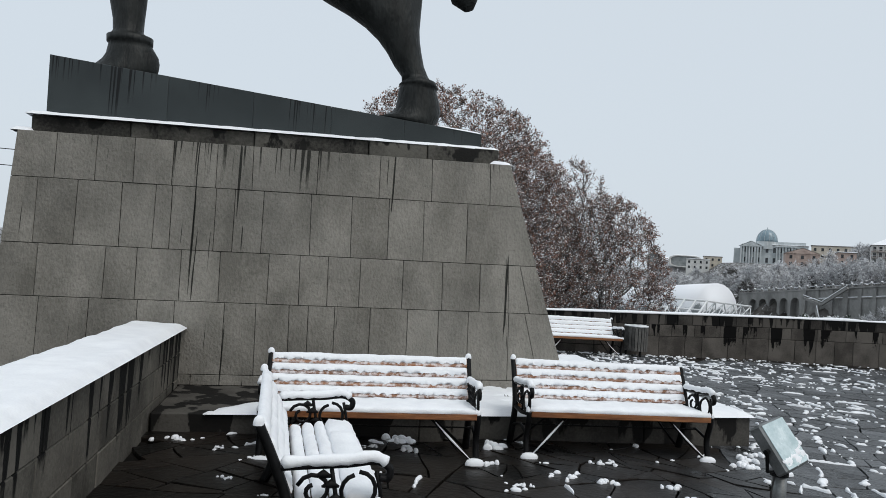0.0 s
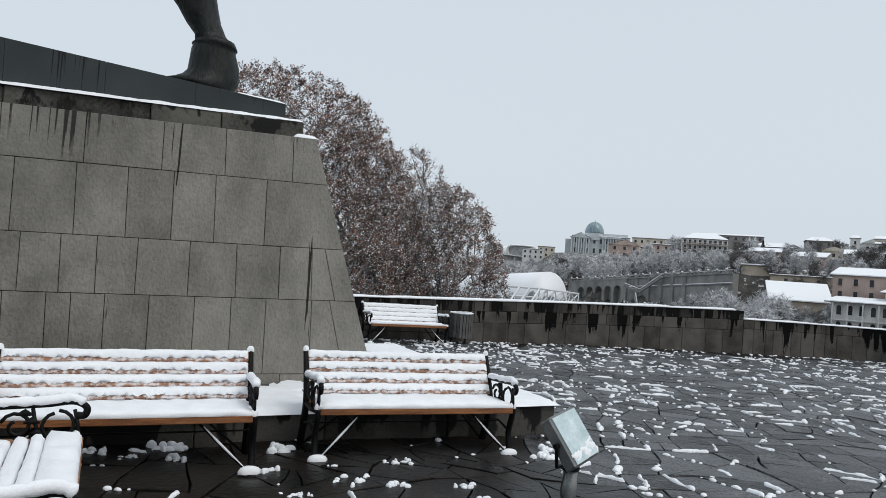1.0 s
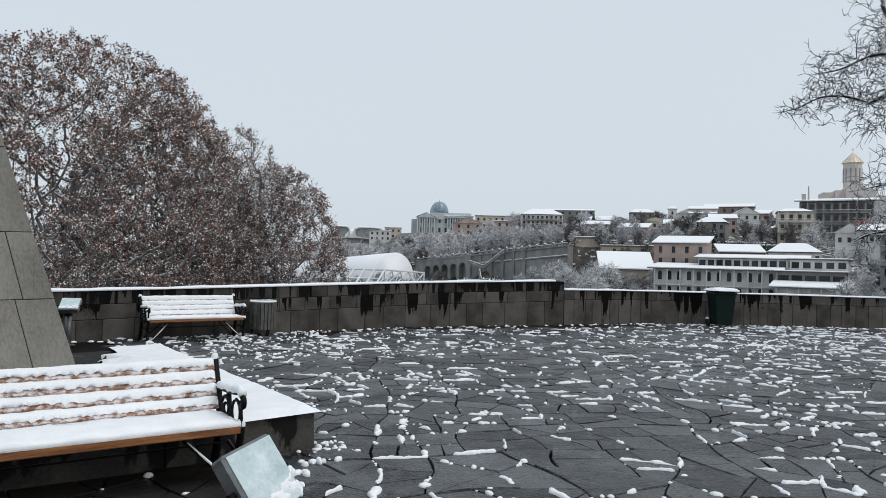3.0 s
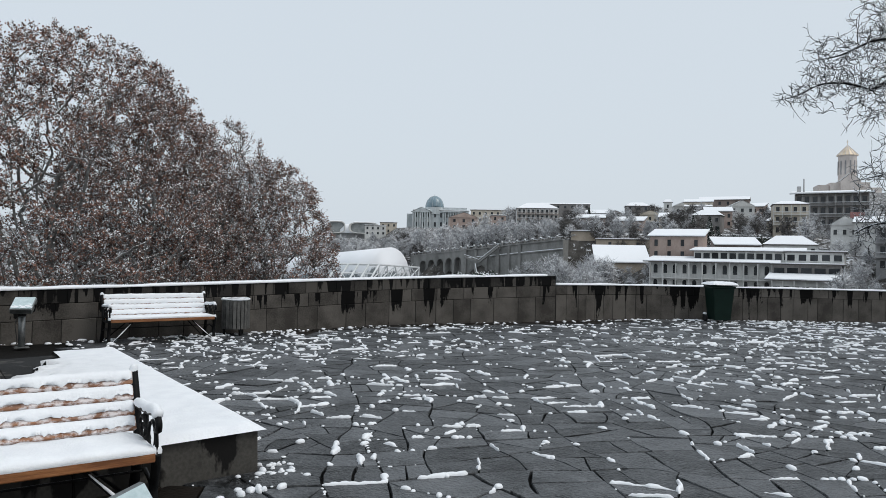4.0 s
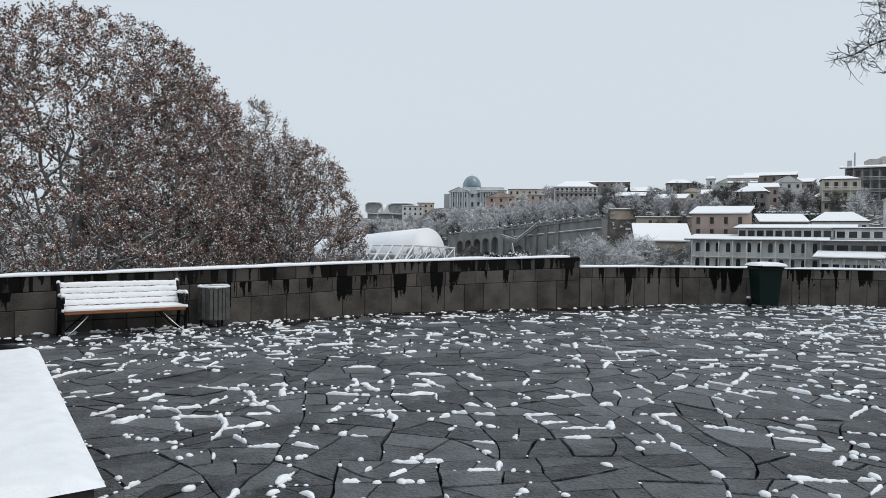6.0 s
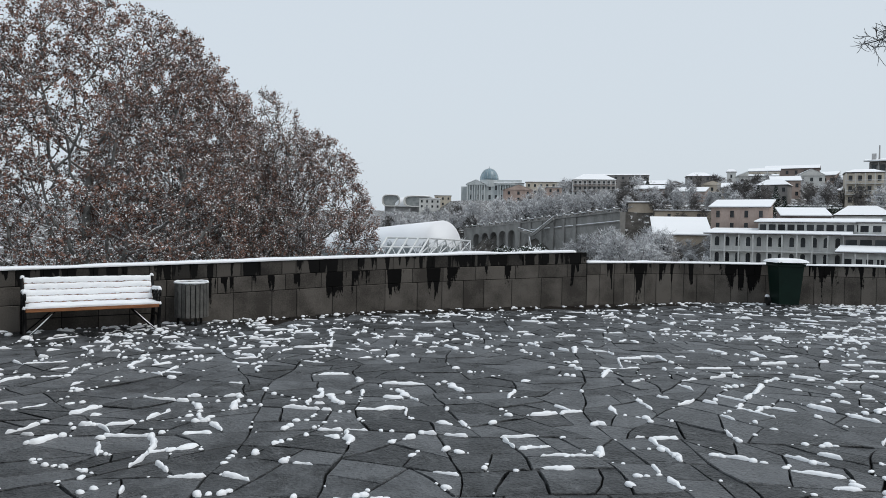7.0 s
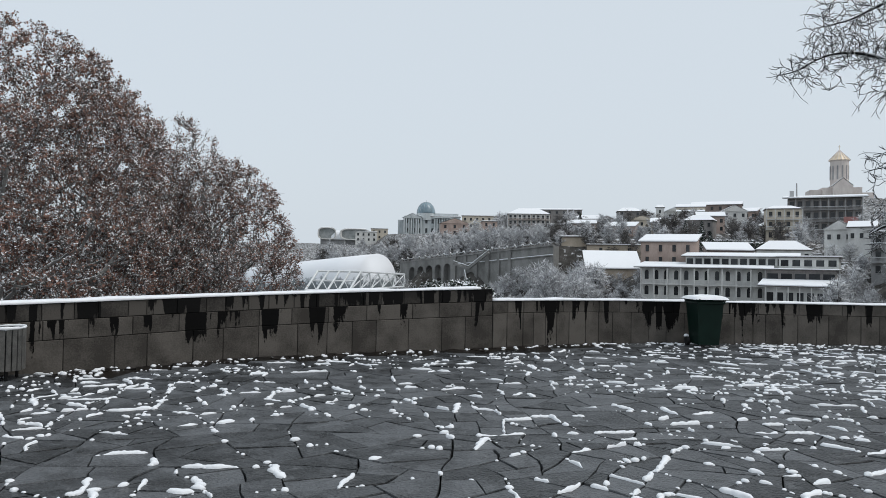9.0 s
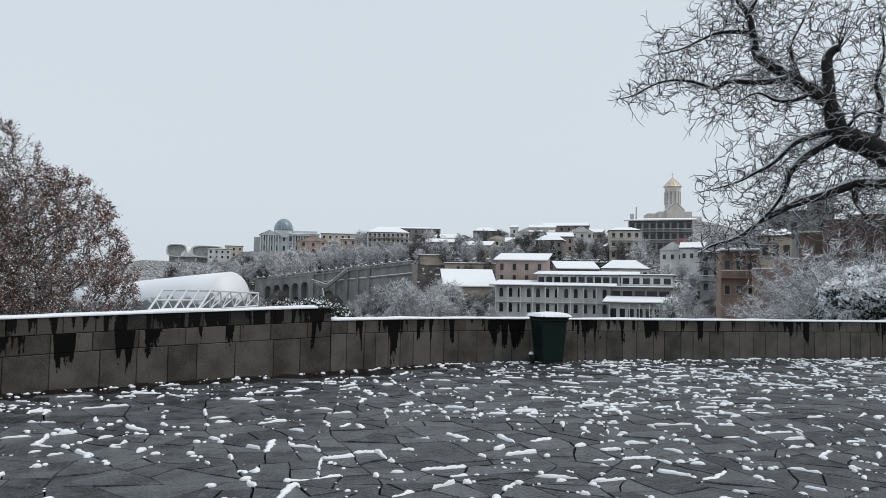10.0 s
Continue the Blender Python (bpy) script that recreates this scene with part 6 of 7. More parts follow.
building("house", "house with a sloping snowy roof behind the hotel", 58.4, 214, 12, 4.0, 6.6, 9, 10, brick_m, "mono", 1, 4, (1.0, 1.2), rise=2.4)
building("house", "pale house with a sloping snowy roof behind the hotel", 62.0, 214, 13.4, 4.0, 6.9, 10, 4, cream_m, "hip", 1, 6, (1.0, 1.2), rise=2.6)

# the houses below the church
building("balcony_house", "pale corner house with rounded balconies", 62.0, 262, 10.7, 11.5, 21.8, 9, 6, stone_m, "hip", 3, 4, (1.1, 1.8), balcony=True, rise=1.3, trim=cream_m)
frame_house = building("gallery_house", "tall brown house with open timber galleries", 64.6, 288, 23.5, 11.0, 27.4, 10, 0, brown_m, "mono", 4, 9, (1.5, 2.3), balcony=True, frame=brown_m, trim=grey_m, over=1.8, rise=1.7, snow=0.4)
part("banner", Buf().box(6.0, -1.62, 18.6, 10.5, -1.55, 20.6), red_m, frame_house, "faded red cloth on the gallery")
part("mast", Buf().tube([(-9, 3, 27), (-9, 3, 33.5)], [0.35, 0.2], 6), grey_m, frame_house)
part("chimney", Buf().box(-11.3, 2, 27, -9.9, 3.4, 30.6), grey_m, frame_house)
building("house", "white gabled house with a snowy roof", 65.5, 225, 7.0, 9.0, 13.0, 8, -6, cream_m, "front", 1, 3, (0.9, 1.4), rise=2.6)
building("house", "white house with three windows and a snowy roof", 66.9, 222, 6.5, 9.0, 13.4, 8, -6, cream_m, "gable", 1, 3, (0.9, 1.4), rise=1.8)
building("house", "grey balconied house on the steep street", 68.3, 182, 5.2, 0.5, 10.0, 8, 0, grey_m, "flat", 3, 2, (1.0, 1.6), balcony=True)
building("balcony_house", "terracotta house with an ochre timber gallery", 70.2, 125, 5.4, -0.5, 7.6, 7, 8, orange_m, "flat", 2, 3, (0.8, 1.4), balcony=True, frame=ochre_m, over=0.3)
building("balcony_house", "small ochre gallery house with a snowy roof", 72.7, 121, 4.4, 5.6, 9.8, 6, 0, ochre_m, "hip", 1, 3, (0.9, 1.6), rise=1.2, balcony=True)
building("house", "grey upper house with a snowy roof", 73.9, 138, 7.5, 10.5, 15.2, 8, -8, grey_m, "hip", 1, 3, (0.9, 1.4), rise=1.6)
building("house", "dark tower house above the brick wall", 75.6, 132, 4.0, 10.0, 17.0, 6, 0, brown_m, "flat", 2, 1, (0.9, 1.4))
for i, top in enumerate((4.6, 6.0, 9.6, 11.0, 11.4, 11.2, 11.6)):
    b0 = 72.0 + i * 1.55
    bw = thing("retaining_wall", site(b0, 113 - i * 1.5, 6), "old red-brown brick retaining wall", "wall", "retaining walls")
    part("wall", Buf().box(-1.7, 0, -2, 1.7, 0.8, top), orange_m if i < 2 else old_brick_m, bw)
    part("coping", Buf().box(-1.75, -0.1, top, 1.75, 0.9, top + 0.2), snow_m if i < 3 else old_brick_m, bw)

# the church on the hill
church = thing("church", site(65.7, 640, 12), "sand-coloured domed church with a gilded cone roof", "church")
part("nave", Buf().box(-14, 0, 50, 14, 24, 67), church_m, church)
for sx, w, z, h in ((-17.5, 5, 60, 68.5), (17.5, 5, 58, 66)):
    part("aisle", Buf().box(sx - w, 2, 50, sx + w, 22, h - 3), church_m, church)
gb2 = Buf().add([(-7, -3, 50), (7, -3, 50), (7, -3, 68), (0, -3, 74), (-7, -3, 68), (-7, 24, 50), (7, 24, 50), (7, 24, 68), (0, 24, 74), (-7, 24, 68)], [(0, 1, 2, 3, 4), (5, 9, 8, 7, 6), (1, 6, 7, 2), (2, 7, 8, 3), (3, 8, 9, 4), (4, 9, 5, 0)])
part("transept", gb2, church_m, church)
part("roof", Buf().add([(-7.5, -3.2, 68.2), (0, -3.2, 74.6), (7.5, -3.2, 68.2), (-7.5, 24, 68.2), (0, 24, 74.6), (7.5, 24, 68.2)], [(0, 1, 4, 3), (1, 2, 5, 4)]), snow_m, church)
drum = part("drum", Buf().tube([(0, 10, 67), (0, 10, 88.4), (0, 10, 89.4)], [6.7, 6.7, 7.4], 16), church_m, church)
# drum windows in plaster grey, not dark glass: haze put into their colour
for k in range(12):
    a = 2 * math.pi * k / 12 + 0.13
    part("window", Buf().box(-0.55, -0.15, 74, 0.55, 0.15, 85, 0, Matrix.Translation((0, 10, 0)) @ Matrix.Rotation(a, 4, "Z") @ Matrix.Translation((0, -6.75, 0))), grey_m, drum)
cone = part("cone_roof", Buf().tube([(0, 10, 89.4), (0, 10, 92.5), (0, 10, 97.8)], [7.9, 5.2, 0.3], 16), gold_m, church, "gilded ribbed cone roof")
for k in range(16):
    a = 2 * math.pi * k / 16
    part("rib", Buf().tube([(7.9 * math.cos(a), 10 + 7.9 * math.sin(a), 89.5), (5.2 * math.cos(a), 10 + 5.2 * math.sin(a), 92.6), (0, 10, 98)], 0.28, 4), church_m, cone)
part("cross", Buf().box(-0.15, 9.85, 97.8, 0.15, 10.15, 102).box(-1.0, 9.88, 100.3, 1.0, 10.12, 100.7), gold_m, church)

# ---- viaduct with arches ----
via = thing("viaduct", Matrix.Identity(4), "grey stone viaduct with five tall arches and a balustrade", "viaduct")
VA, VB = Vector(polar(33.0, 300)), Vector(polar(45.2, 240))
VLEN = (VB - VA).length
VD = (VB - VA).normalized()
VM = Matrix.Translation((VA.x, VA.y, 0)) @ Matrix.Rotation(math.atan2(VD.y, VD.x), 4, "Z")


def via_top(u):
    return 1.8 + 6.6 * u / VLEN


bays = [(8.2, 4.0), (13.6, 4.0), (19.0, 4.0), (24.4, 4.0), (29.8, 4.0)]
edges = [0.0] + [v for c, w in bays for v in (c - w / 2, c + w / 2)] + [34.0, 52.0, VLEN]
for i in range(0, 11, 2):
    a, b = edges[i], edges[i + 1]
    part("pier", Buf().add([(a, 0, -16), (b, 0, -16), (b, 0, via_top(b)), (a, 0, via_top(a)), (a, 3, -16), (b, 3, -16), (b, 3, via_top(b)), (a, 3, via_top(a))], [(0, 1, 2, 3), (4, 7, 6, 5), (0, 3, 7, 4), (1, 5, 6, 2), (3, 2, 6, 7)]), vstone_m, via, m=VM)
for c, w in bays:
    sp = Buf()
    spring = via_top(c) - 4.4
    pts = [(c - w / 2 * math.cos(math.pi * k / 12), spring + w / 2 * math.sin(math.pi * k / 12)) for k in range(13)]
    for y in (0, 3):
        sp.v += [(x, y, z) for x, z in pts] + [(x, y, via_top(x)) for x, z in pts]
    for k in range(12):
        sp.f += [(k, k + 1, 14 + k, 13 + k), (26 + k, 39 + k, 40 + k, 27 + k), (k, 26 + k, 27 + k, k + 1), (13 + k, 14 + k, 40 + k, 39 + k)]
    part("arch", sp, vstone_m, via, m=VM)
    part("back_wall", Buf().box(c - w / 2, 2.4, -16, c + w / 2, 2.9, via_top(c) - 2.0), vstone_m, via, m=VM)
for a, b in ((34.0, 52.0), (52.0, VLEN)):
    part("wall", Buf().add([(a + 0.02, 0.25, -16), (b, 0.25, -16), (b, 0.25, via_top(b)), (a + 0.02, 0.25, via_top(a)), (a + 0.02, 3, -16), (b, 3, -16), (b, 3, via_top(b)), (a + 0.02, 3, via_top(a))], [(0, 1, 2, 3), (4, 7, 6, 5), (0, 3, 7, 4), (1, 5, 6, 2), (3, 2, 6, 7)]), vstone_m, via, m=VM)
part("cornice", Buf().tube([(0, 0, via_top(0) + 0.15), (VLEN, 0, via_top(VLEN) + 0.15)], 0.35, 4), vstone_m, via, m=VM)
part("rail", Buf().tube([(0, 0.3, via_top(0) + 1.2), (VLEN, 0.3, via_top(VLEN) + 1.2)], 0.10, 4), snow_m, via, "snow-covered rail", m=VM)
for k in range(22):
    u = VLEN * (k + 0.3) / 22
    part("post", Buf().box(u - 0.25, 0.05, via_top(u), u + 0.25, 0.55, via_top(u) + 1.5, 0.05), vstone_m, via, m=VM)
    part("snow", Buf().dome(u, 0.3, via_top(u) + 1.5, 0.35, 0.35, 0.35), snow_m, via, m=VM)
for a, b in ((33.0, 35.0), (51.0, 53.0)):
    part("buttress", Buf().add([(a, -0.8, -16), (b, -0.8, -16), (b, -0.3, via_top(b)), (a, -0.3, via_top(a)), (a, 0.3, -16), (b, 0.3, -16), (b, 0.3, via_top(b)), (a, 0.3, via_top(a))], [(0, 1, 2, 3), (0, 3, 7, 4), (1, 5, 6, 2), (3, 2, 6, 7)]), vstone_m, via, m=VM)
for u in (40.0, 46.0, 57.5, 63.0):
    if u < VLEN - 2:
        part("pilaster", Buf().box(u - 0.7, -0.25, -16, u + 0.7, 0.26, via_top(u) - 0.3, 0.05), vstone_m, via, m=VM)
part("string_course", Buf().tube([(34.5, 0.1, via_top(34.5) - 3.2), (VLEN, 0.1, via_top(VLEN) - 3.2)], 0.3, 4), vstone_m, via, m=VM)
part("snow", Buf().tube([(34.5, -0.05, via_top(34.5) - 2.95), (VLEN, -0.05, via_top(VLEN) - 2.95)], 0.16, 4), snow_m, via, m=VM)
# stairs down the slope beside it
stair = thing("hillside_stair", Matrix.Identity(4), "flight of stone steps with snowy rails down the slope", "stairs")
for s0, s1 in (((54.0, -1.5, 6.0), (45.0, -3.0, 0.0)), ((45.0, -3.0, 0.0), (38.0, -4.0, 1.8)), ((44.0, -4.0, -1.5), (48.5, -6.0, -9.0))):
    a, b = VM @ Vector(s0), VM @ Vector(s1)
    part("flight", Buf().tube([a, b], 0.55, 4), vstone_m, stair)
    part("rail", Buf().tube([a + Vector((0, 0, 1.1)), b + Vector((0, 0, 1.1))], 0.14, 4), snow_m, stair)

# ---- snow-roofed tube hall and white truss on the river side ----
tube_hall = thing("tube_hall", Matrix.Identity(4), "low tube-shaped hall buried under smooth snow", "building")
pts = [Vector(polar(b, d, z)) for b, d, z in ((20.5, 262, -7.2), (23.0, 250, -6.2), (26.0, 236, -5.2), (29.0, 224, -4.2), (31.2, 215, -3.6))]
part("shell", Buf().tube(pts, [5.5, 6.6, 7.2, 7.7, 8.0], 24, 1.0), with_snow(mat("glass_shell", (0.10, 0.12, 0.13), (0.25, 0.28, 0.29), 0.5, 0.2, 1.5, 0.5), 1.02, 0.25), tube_hall, smooth=True)

truss = thing("steel_truss", Matrix.Identity(4), "white steel truss canopy of a footbridge", "truss")


def bar(a, b, r=0.16):
    part("bar", Buf().tube([a, b], r, 6), white_m, truss)


tl, tr = [Vector(polar(26.35 + 3.4 * k / 4, 132, -0.05)) for k in range(5)], None
bl = [Vector(polar(25.4 + 3.45 * k / 4, 128, -3.4)) for k in range(5)]
for k in range(5):
    bar(tl[k], bl[k], 0.2)
for row_ in (tl, bl):
    bar(row_[0], row_[-1], 0.2)
bar(tl[0].lerp(bl[0], 0.5), tl[-1].lerp(bl[-1], 0.5), 0.16)
for k in range(4):
    bar(tl[k].lerp(bl[k], 0.5), bl[k + 1], 0.07)
t2 = [Vector(polar(29.75 + 3.55 * k / 5, 132 + 34 * k / 5, -0.05 - 0.9 * k / 5)) for k in range(6)]
b2 = [Vector(polar(28.85 + 4.4 * k / 5, 128 + 36 * k / 5, -3.4 - 0.3 * k / 5)) for k in range(6)]
bar(t2[0], t2[-1], 0.18)
bar(b2[0], b2[-1], 0.18)
for k in range(5):
    bar(t2[k], b2[k + 1], 0.13)
    bar(b2[k], t2[k + 1], 0.13)
    bar(t2[k + 1], b2[k + 1], 0.10)
for k in (1, 3):
    x, y, z = b2[k]
    part("mast", Buf().tube([(x, y, terrain(x, y) - 0.5), (x, y, z)], 0.2, 6), white_m, truss)
x, y, z = bl[2]
part("mast", Buf().tube([(x, y, terrain(x, y) - 0.5), (x, y, z)], 0.25, 6), white_m, truss)

# ---- parked cars on the steep street ----
car_m = mat("car_paint_silver", (0.25, 0.26, 0.27), (0.38, 0.39, 0.40), 0.3, 2, 20, 0.0, metal=0.4)
for b, d, turn, z in ((69.0, 118, 50, 0), (68.6, 128, 55, 0), (69.5, 106, 45, 0)):
    x, y, _ = polar(b, d)
    c = thing("parked_car", Matrix.Translation((x, y, terrain(x, y) + 0.05)) @ Matrix.Rotation(radians(-b + turn), 4, "Z"), "parked car with snow on its roof", "car", "parked cars")
    part("body", Buf().box(-2.1, -0.85, 0.3, 2.1, 0.85, 0.95, 0.15), car_m, c)
    part("cabin", Buf().box(-1.2, -0.75, 0.95, 1.1, 0.75, 1.45, 0.2), pane_m, c)
    part("snow", Buf().box(-1.1, -0.7, 1.45, 1.0, 0.7, 1.58, 0.05), snow_m, c)
    for wx in (-1.3, 1.3):
        for wy in (-0.8, 0.8):
            part("wheel", Buf().tube([(wx, wy - 0.1, 0.3), (wx, wy + 0.1, 0.3)], 0.32, 12), rubber_m, c)
for z, dy in ((3.55, 0), (3.05, 0.4)):
    cable = part("overhead_cable", Buf().tube([(-30 + 3 * k, 26 + dy, z + 1.2 + 0.004 * (k - 6) ** 2) for k in range(9)], 0.018, 4), rubber_m)
    tagged(cable, "thin dark overhead cable", "cable")

# ---- the terrace: irregular slate paving ----
def inner_y(x):
    """Where the parapet's face stands, by x."""
    pts = HIGH + LOW[1:]
    for (x0, y0), (x1, y1) in zip(pts, pts[1:]):
        if x0 <= x <= x1:
            return y0 + (y1 - y0) * (x - x0) / (x1 - x0)
    return -4.0


pavement = part("pavement", Buf().prism([(-12, -10), (38, -10), (38, 2.7), (28.8, 8.9), (24.6, 11.75), (20.6, 14.4), (18.1, 15.45), (14.2, 16.2), (10.7, 16.5), (-12, 16.4)], -0.3, -0.040), joint_m)
tagged(pavement, "terrace of wet dark irregular slate flags with snow in the joints", "paving", kind="structure")

rng = random.Random(21)


def outside(x, y):
    if y > inner_y(x) - 0.02 or y < -3.5 or x < -1.2 or x > 35.5:
        return True
    return x < 4.9 and y > 7.1


def area_of(poly):
    return 0.5 * sum(p[0] * q[1] - q[0] * p[1] for p, q in zip(poly, poly[1:] + poly[:1]))


def half(poly, px, py, nx, ny):
    """The part of a polygon on one side of a line."""
    out = []
    for p, q in zip(poly, poly[1:] + poly[:1]):
        dp, dq = (p[0] - px) * nx + (p[1] - py) * ny, (q[0] - px) * nx + (q[1] - py) * ny
        if dp >= 0:
            out.append(p)
        if dp * dq < 0:
            k = dp / (dp - dq)
            out.append((p[0] + (q[0] - p[0]) * k, p[1] + (q[1] - p[1]) * k))
    return out


def broken(poly, out):
    """Breaks a field of stone across its length, again and again, into irregular flags."""
    ar = area_of(poly)
    if ar < rng.choice((0.11, 0.15, 0.21, 0.29)):
        if ar > 0.012:
            out.append(poly)
        return
    n = len(poly)
    cx, cy = sum(p[0] for p in poly) / n, sum(p[1] for p in poly) / n
    xx, yy, xy = (sum(f(p[0] - cx, p[1] - cy) for p in poly) for f in (lambda u, v: u * u, lambda u, v: v * v, lambda u, v: u * v))
    ang = 0.5 * math.atan2(2 * xy, xx - yy) + rng.gauss(0, 0.15)
    r = 0.18 * math.sqrt(ar)
    px, py = cx + rng.uniform(-r, r), cy + rng.uniform(-r, r)
    nx, ny = math.cos(ang), math.sin(ang)
    for sgn in (1, -1):
        piece = half(poly, px, py, sgn * nx, sgn * ny)
        if len(piece) > 2:
            broken(piece, out)


def heaved(x, y):
    """The plan's slow waver, which bends every joint a little."""
    return (x + 0.42 * noise.noise(Vector((x * 0.42, y * 0.42, 2.0))) + 0.10 * noise.noise(Vector((x * 1.7, y * 1.7, 5.0))),
            y + 0.42 * noise.noise(Vector((x * 0.42, y * 0.42, 9.0))) + 0.10 * noise.noise(Vector((x * 1.7, y * 1.7, 13.0))))


fields = []
# the courses lie askew to the monument
ca, sa = math.cos(radians(-31)), math.sin(radians(-31))
for gu in range(-30, 33, 3):
    for gv in range(-30, 33, 3):
        corners = [(12 + u * ca - v * sa, 6 + u * sa + v * ca) for u, v in ((gu, gv), (gu + 3, gv), (gu + 3, gv + 3), (gu, gv + 3))]
        if max(p[0] for p in corners) > -1.5 and min(p[0] for p in corners) < 36 and max(p[1] for p in corners) > -3.8 and min(p[1] for p in corners) < 16.8:
            broken(corners, fields)
cells, joints = [], []
for poly in fields:
    ring = []
    for p, q in zip(poly, poly[1:] + poly[:1]):
        n = max(1, int(math.hypot(q[0] - p[0], q[1] - p[1]) / 0.16))
        way = [heaved(p[0] + (q[0] - p[0]) * k / n, p[1] + (q[1] - p[1]) * k / n) for k in range(n + 1)]
        ring += way[:-1]
        # each joint once: the side that looks one way
        if 0.94 * (p[0] - q[0]) + 0.34 * (q[1] - p[1]) > 0:
            joints.append(way)
    cx, cy = sum(p[0] for p in ring) / len(ring), sum(p[1] for p in ring) / len(ring)
    if not outside(cx, cy):
        cells.append((cx, cy, ring))


def roughened(poly, cx, cy, seed):
    """The outline of a flag, drawn in evenly for the joint and made uneven."""
    pts = []
    n = len(poly)
    for k in range(n):
        (ax, ay), (bx, by) = poly[k], poly[(k + 1) % n]
        ln = math.hypot(bx - ax, by - ay)
        if ln < 0.02:
            continue
        steps = 2 if ln > 0.14 else 1
        for s in range(steps):
            pts.append((ax + (bx - ax) * s / steps, ay + (by - ay) * s / steps))
    out = []
    n = len(pts)
    for k in range(n):
        (ax, ay), (px, py), (bx, by) = pts[k - 1], pts[k], pts[(k + 1) % n]
        nx, ny = -(by - ay), bx - ax
        ln = math.hypot(nx, ny) or 1.0
        # most joints are tight, some gape
        g = 0.004 + 0.008 * max(0.0, 0.15 + fbm(px, py, 1.3, 3.0)) + 0.005 * max(0.0, 0.3 + fbm(px, py, 9.0, seed % 7))
        out.append((px + nx / ln * g, py + ny / ln * g))
    return out


def flag(buf, cx, cy, poly, ox=0.0, oy=0.0):
    pts = roughened(poly, cx, cy, int(cx * 97 + cy * 31))
    if len(pts) < 3:
        return
    top = rng.uniform(-0.006, 0.004)
    tx, ty = rng.uniform(-0.016, 0.016), rng.uniform(-0.016, 0.016)
    n = len(pts)
    low = [(p[0] - ox, p[1] - oy, -0.05) for p in pts]
    mid = [(p[0] - ox, p[1] - oy, top - 0.008 + tx * (p[0] - cx) + ty * (p[1] - cy)) for p in pts]
    ins = [(cx + (p[0] - cx) * 0.98 - ox, cy + (p[1] - cy) * 0.98 - oy, top + tx * (p[0] - cx) + ty * (p[1] - cy)) for p in pts]
    fs = [tuple(range(2 * n, 3 * n))]
    for r in range(2):
        for k in range(n):
            q = (k + 1) % n
            fs.append((r * n + k, r * n + q, r * n + n + q, r * n + n + k))
    buf.add(low + mid + ins, fs)


def bare_dark(x, y):
    """Bare wet flags, darkened: round the benches and along the foot of the parapet."""
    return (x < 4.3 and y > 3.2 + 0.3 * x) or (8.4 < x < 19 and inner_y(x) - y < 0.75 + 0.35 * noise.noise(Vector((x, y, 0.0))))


rest = Buf()
# the flags beside the way are pieces of their own
near = sorted(cells, key=lambda c: abs((c[1] - 6.3) - 0.45 * (c[0] - 6.5)) + 0.25 * abs(c[0] - 8.0))
for c in near[:300]:
    fb = Buf()
    flag(fb, c[0], c[1], c[2], c[0], c[1])
    ob = part("flagstone", fb, dark_film_m if bare_dark(c[0], c[1]) else slate_m, pavement, m=Matrix.Translation((c[0], c[1], 0)))
for c in near[300:]:
    if bare_dark(c[0], c[1]):
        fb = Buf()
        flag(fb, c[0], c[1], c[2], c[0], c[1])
        part("flagstone", fb, dark_film_m, pavement, m=Matrix.Translation((c[0], c[1], 0)))
    else:
        flag(rest, *c)
ob = part("flagstones", rest, slate_far_m, pavement)
tagged(ob, kind="stuff")

# snow left along the joints
rng = random.Random(33)
snow = Buf()


def along(way, t):
    """The point at share t of a way of few points."""
    k = max(0.0, min(0.9999, t)) * (len(way) - 1)
    i = int(k)
    (ax, ay), (bx, by) = way[i], way[i + 1]
    return ax + (bx - ax) * (k - i), ay + (by - ay) * (k - i)


ARCH = [(math.cos(math.pi * q / 6), math.sin(math.pi * q / 6)) for q in range(7)]


def snow_worm(way, t0, t1, w, h):
    """A strip of settled snow along a joint, pinched and swollen, with rounded ends."""
    (ax, ay), (bx, by) = along(way, t0), along(way, t1)
    ln = math.hypot(bx - ax, by - ay)
    if ln < 0.05:
        return
    n = max(5, int(ln / (0.022 if ax < 15 and ay < 11 else 0.04)))
    bead = rng.uniform(0.05, 0.11)
    ph = rng.random() * 50
    vs, fs = [], []
    for i in range(n + 1):
        u = i / n
        x, y = along(way, t0 + (t1 - t0) * u)
        x2, y2 = along(way, t0 + (t1 - t0) * u + 0.03)
        if (x2, y2) == (x, y):
            x2, y2 = x + bx - ax, y + by - ay
        d = math.hypot(x2 - x, y2 - y)
        nx, ny = -(y2 - y) / d, (x2 - x) / d
        tip = min(1.0, math.sqrt(max(0.0, min(u, 1 - u) * ln / (w * 1.2))) + 0.05)
        k = tip * (0.74 + 0.30 * abs(math.sin(math.pi * u * ln / bead + ph)) + 0.95 * noise.noise(Vector((x * 10, y * 10, ph))))
        k = max(0.05, k)
        off = w * 1.3 * noise.noise(Vector((x * 9, y * 9, ph + 7)))
        for c, s in ARCH:
            o = off + c * w * k * (1 + 0.25 * noise.noise(Vector((x * 30 + c * 2, y * 30, ph + 3))))
            vs.append((x + nx * o, y + ny * o, -0.006 + (h * min(1.25, k) + 0.006) * s ** 0.7))
    for i in range(n):
        for q in range(6):
            fs.append((i * 7 + q, i * 7 + 7 + q, i * 7 + 8 + q, i * 7 + q + 1))
    snow.add(vs, fs)


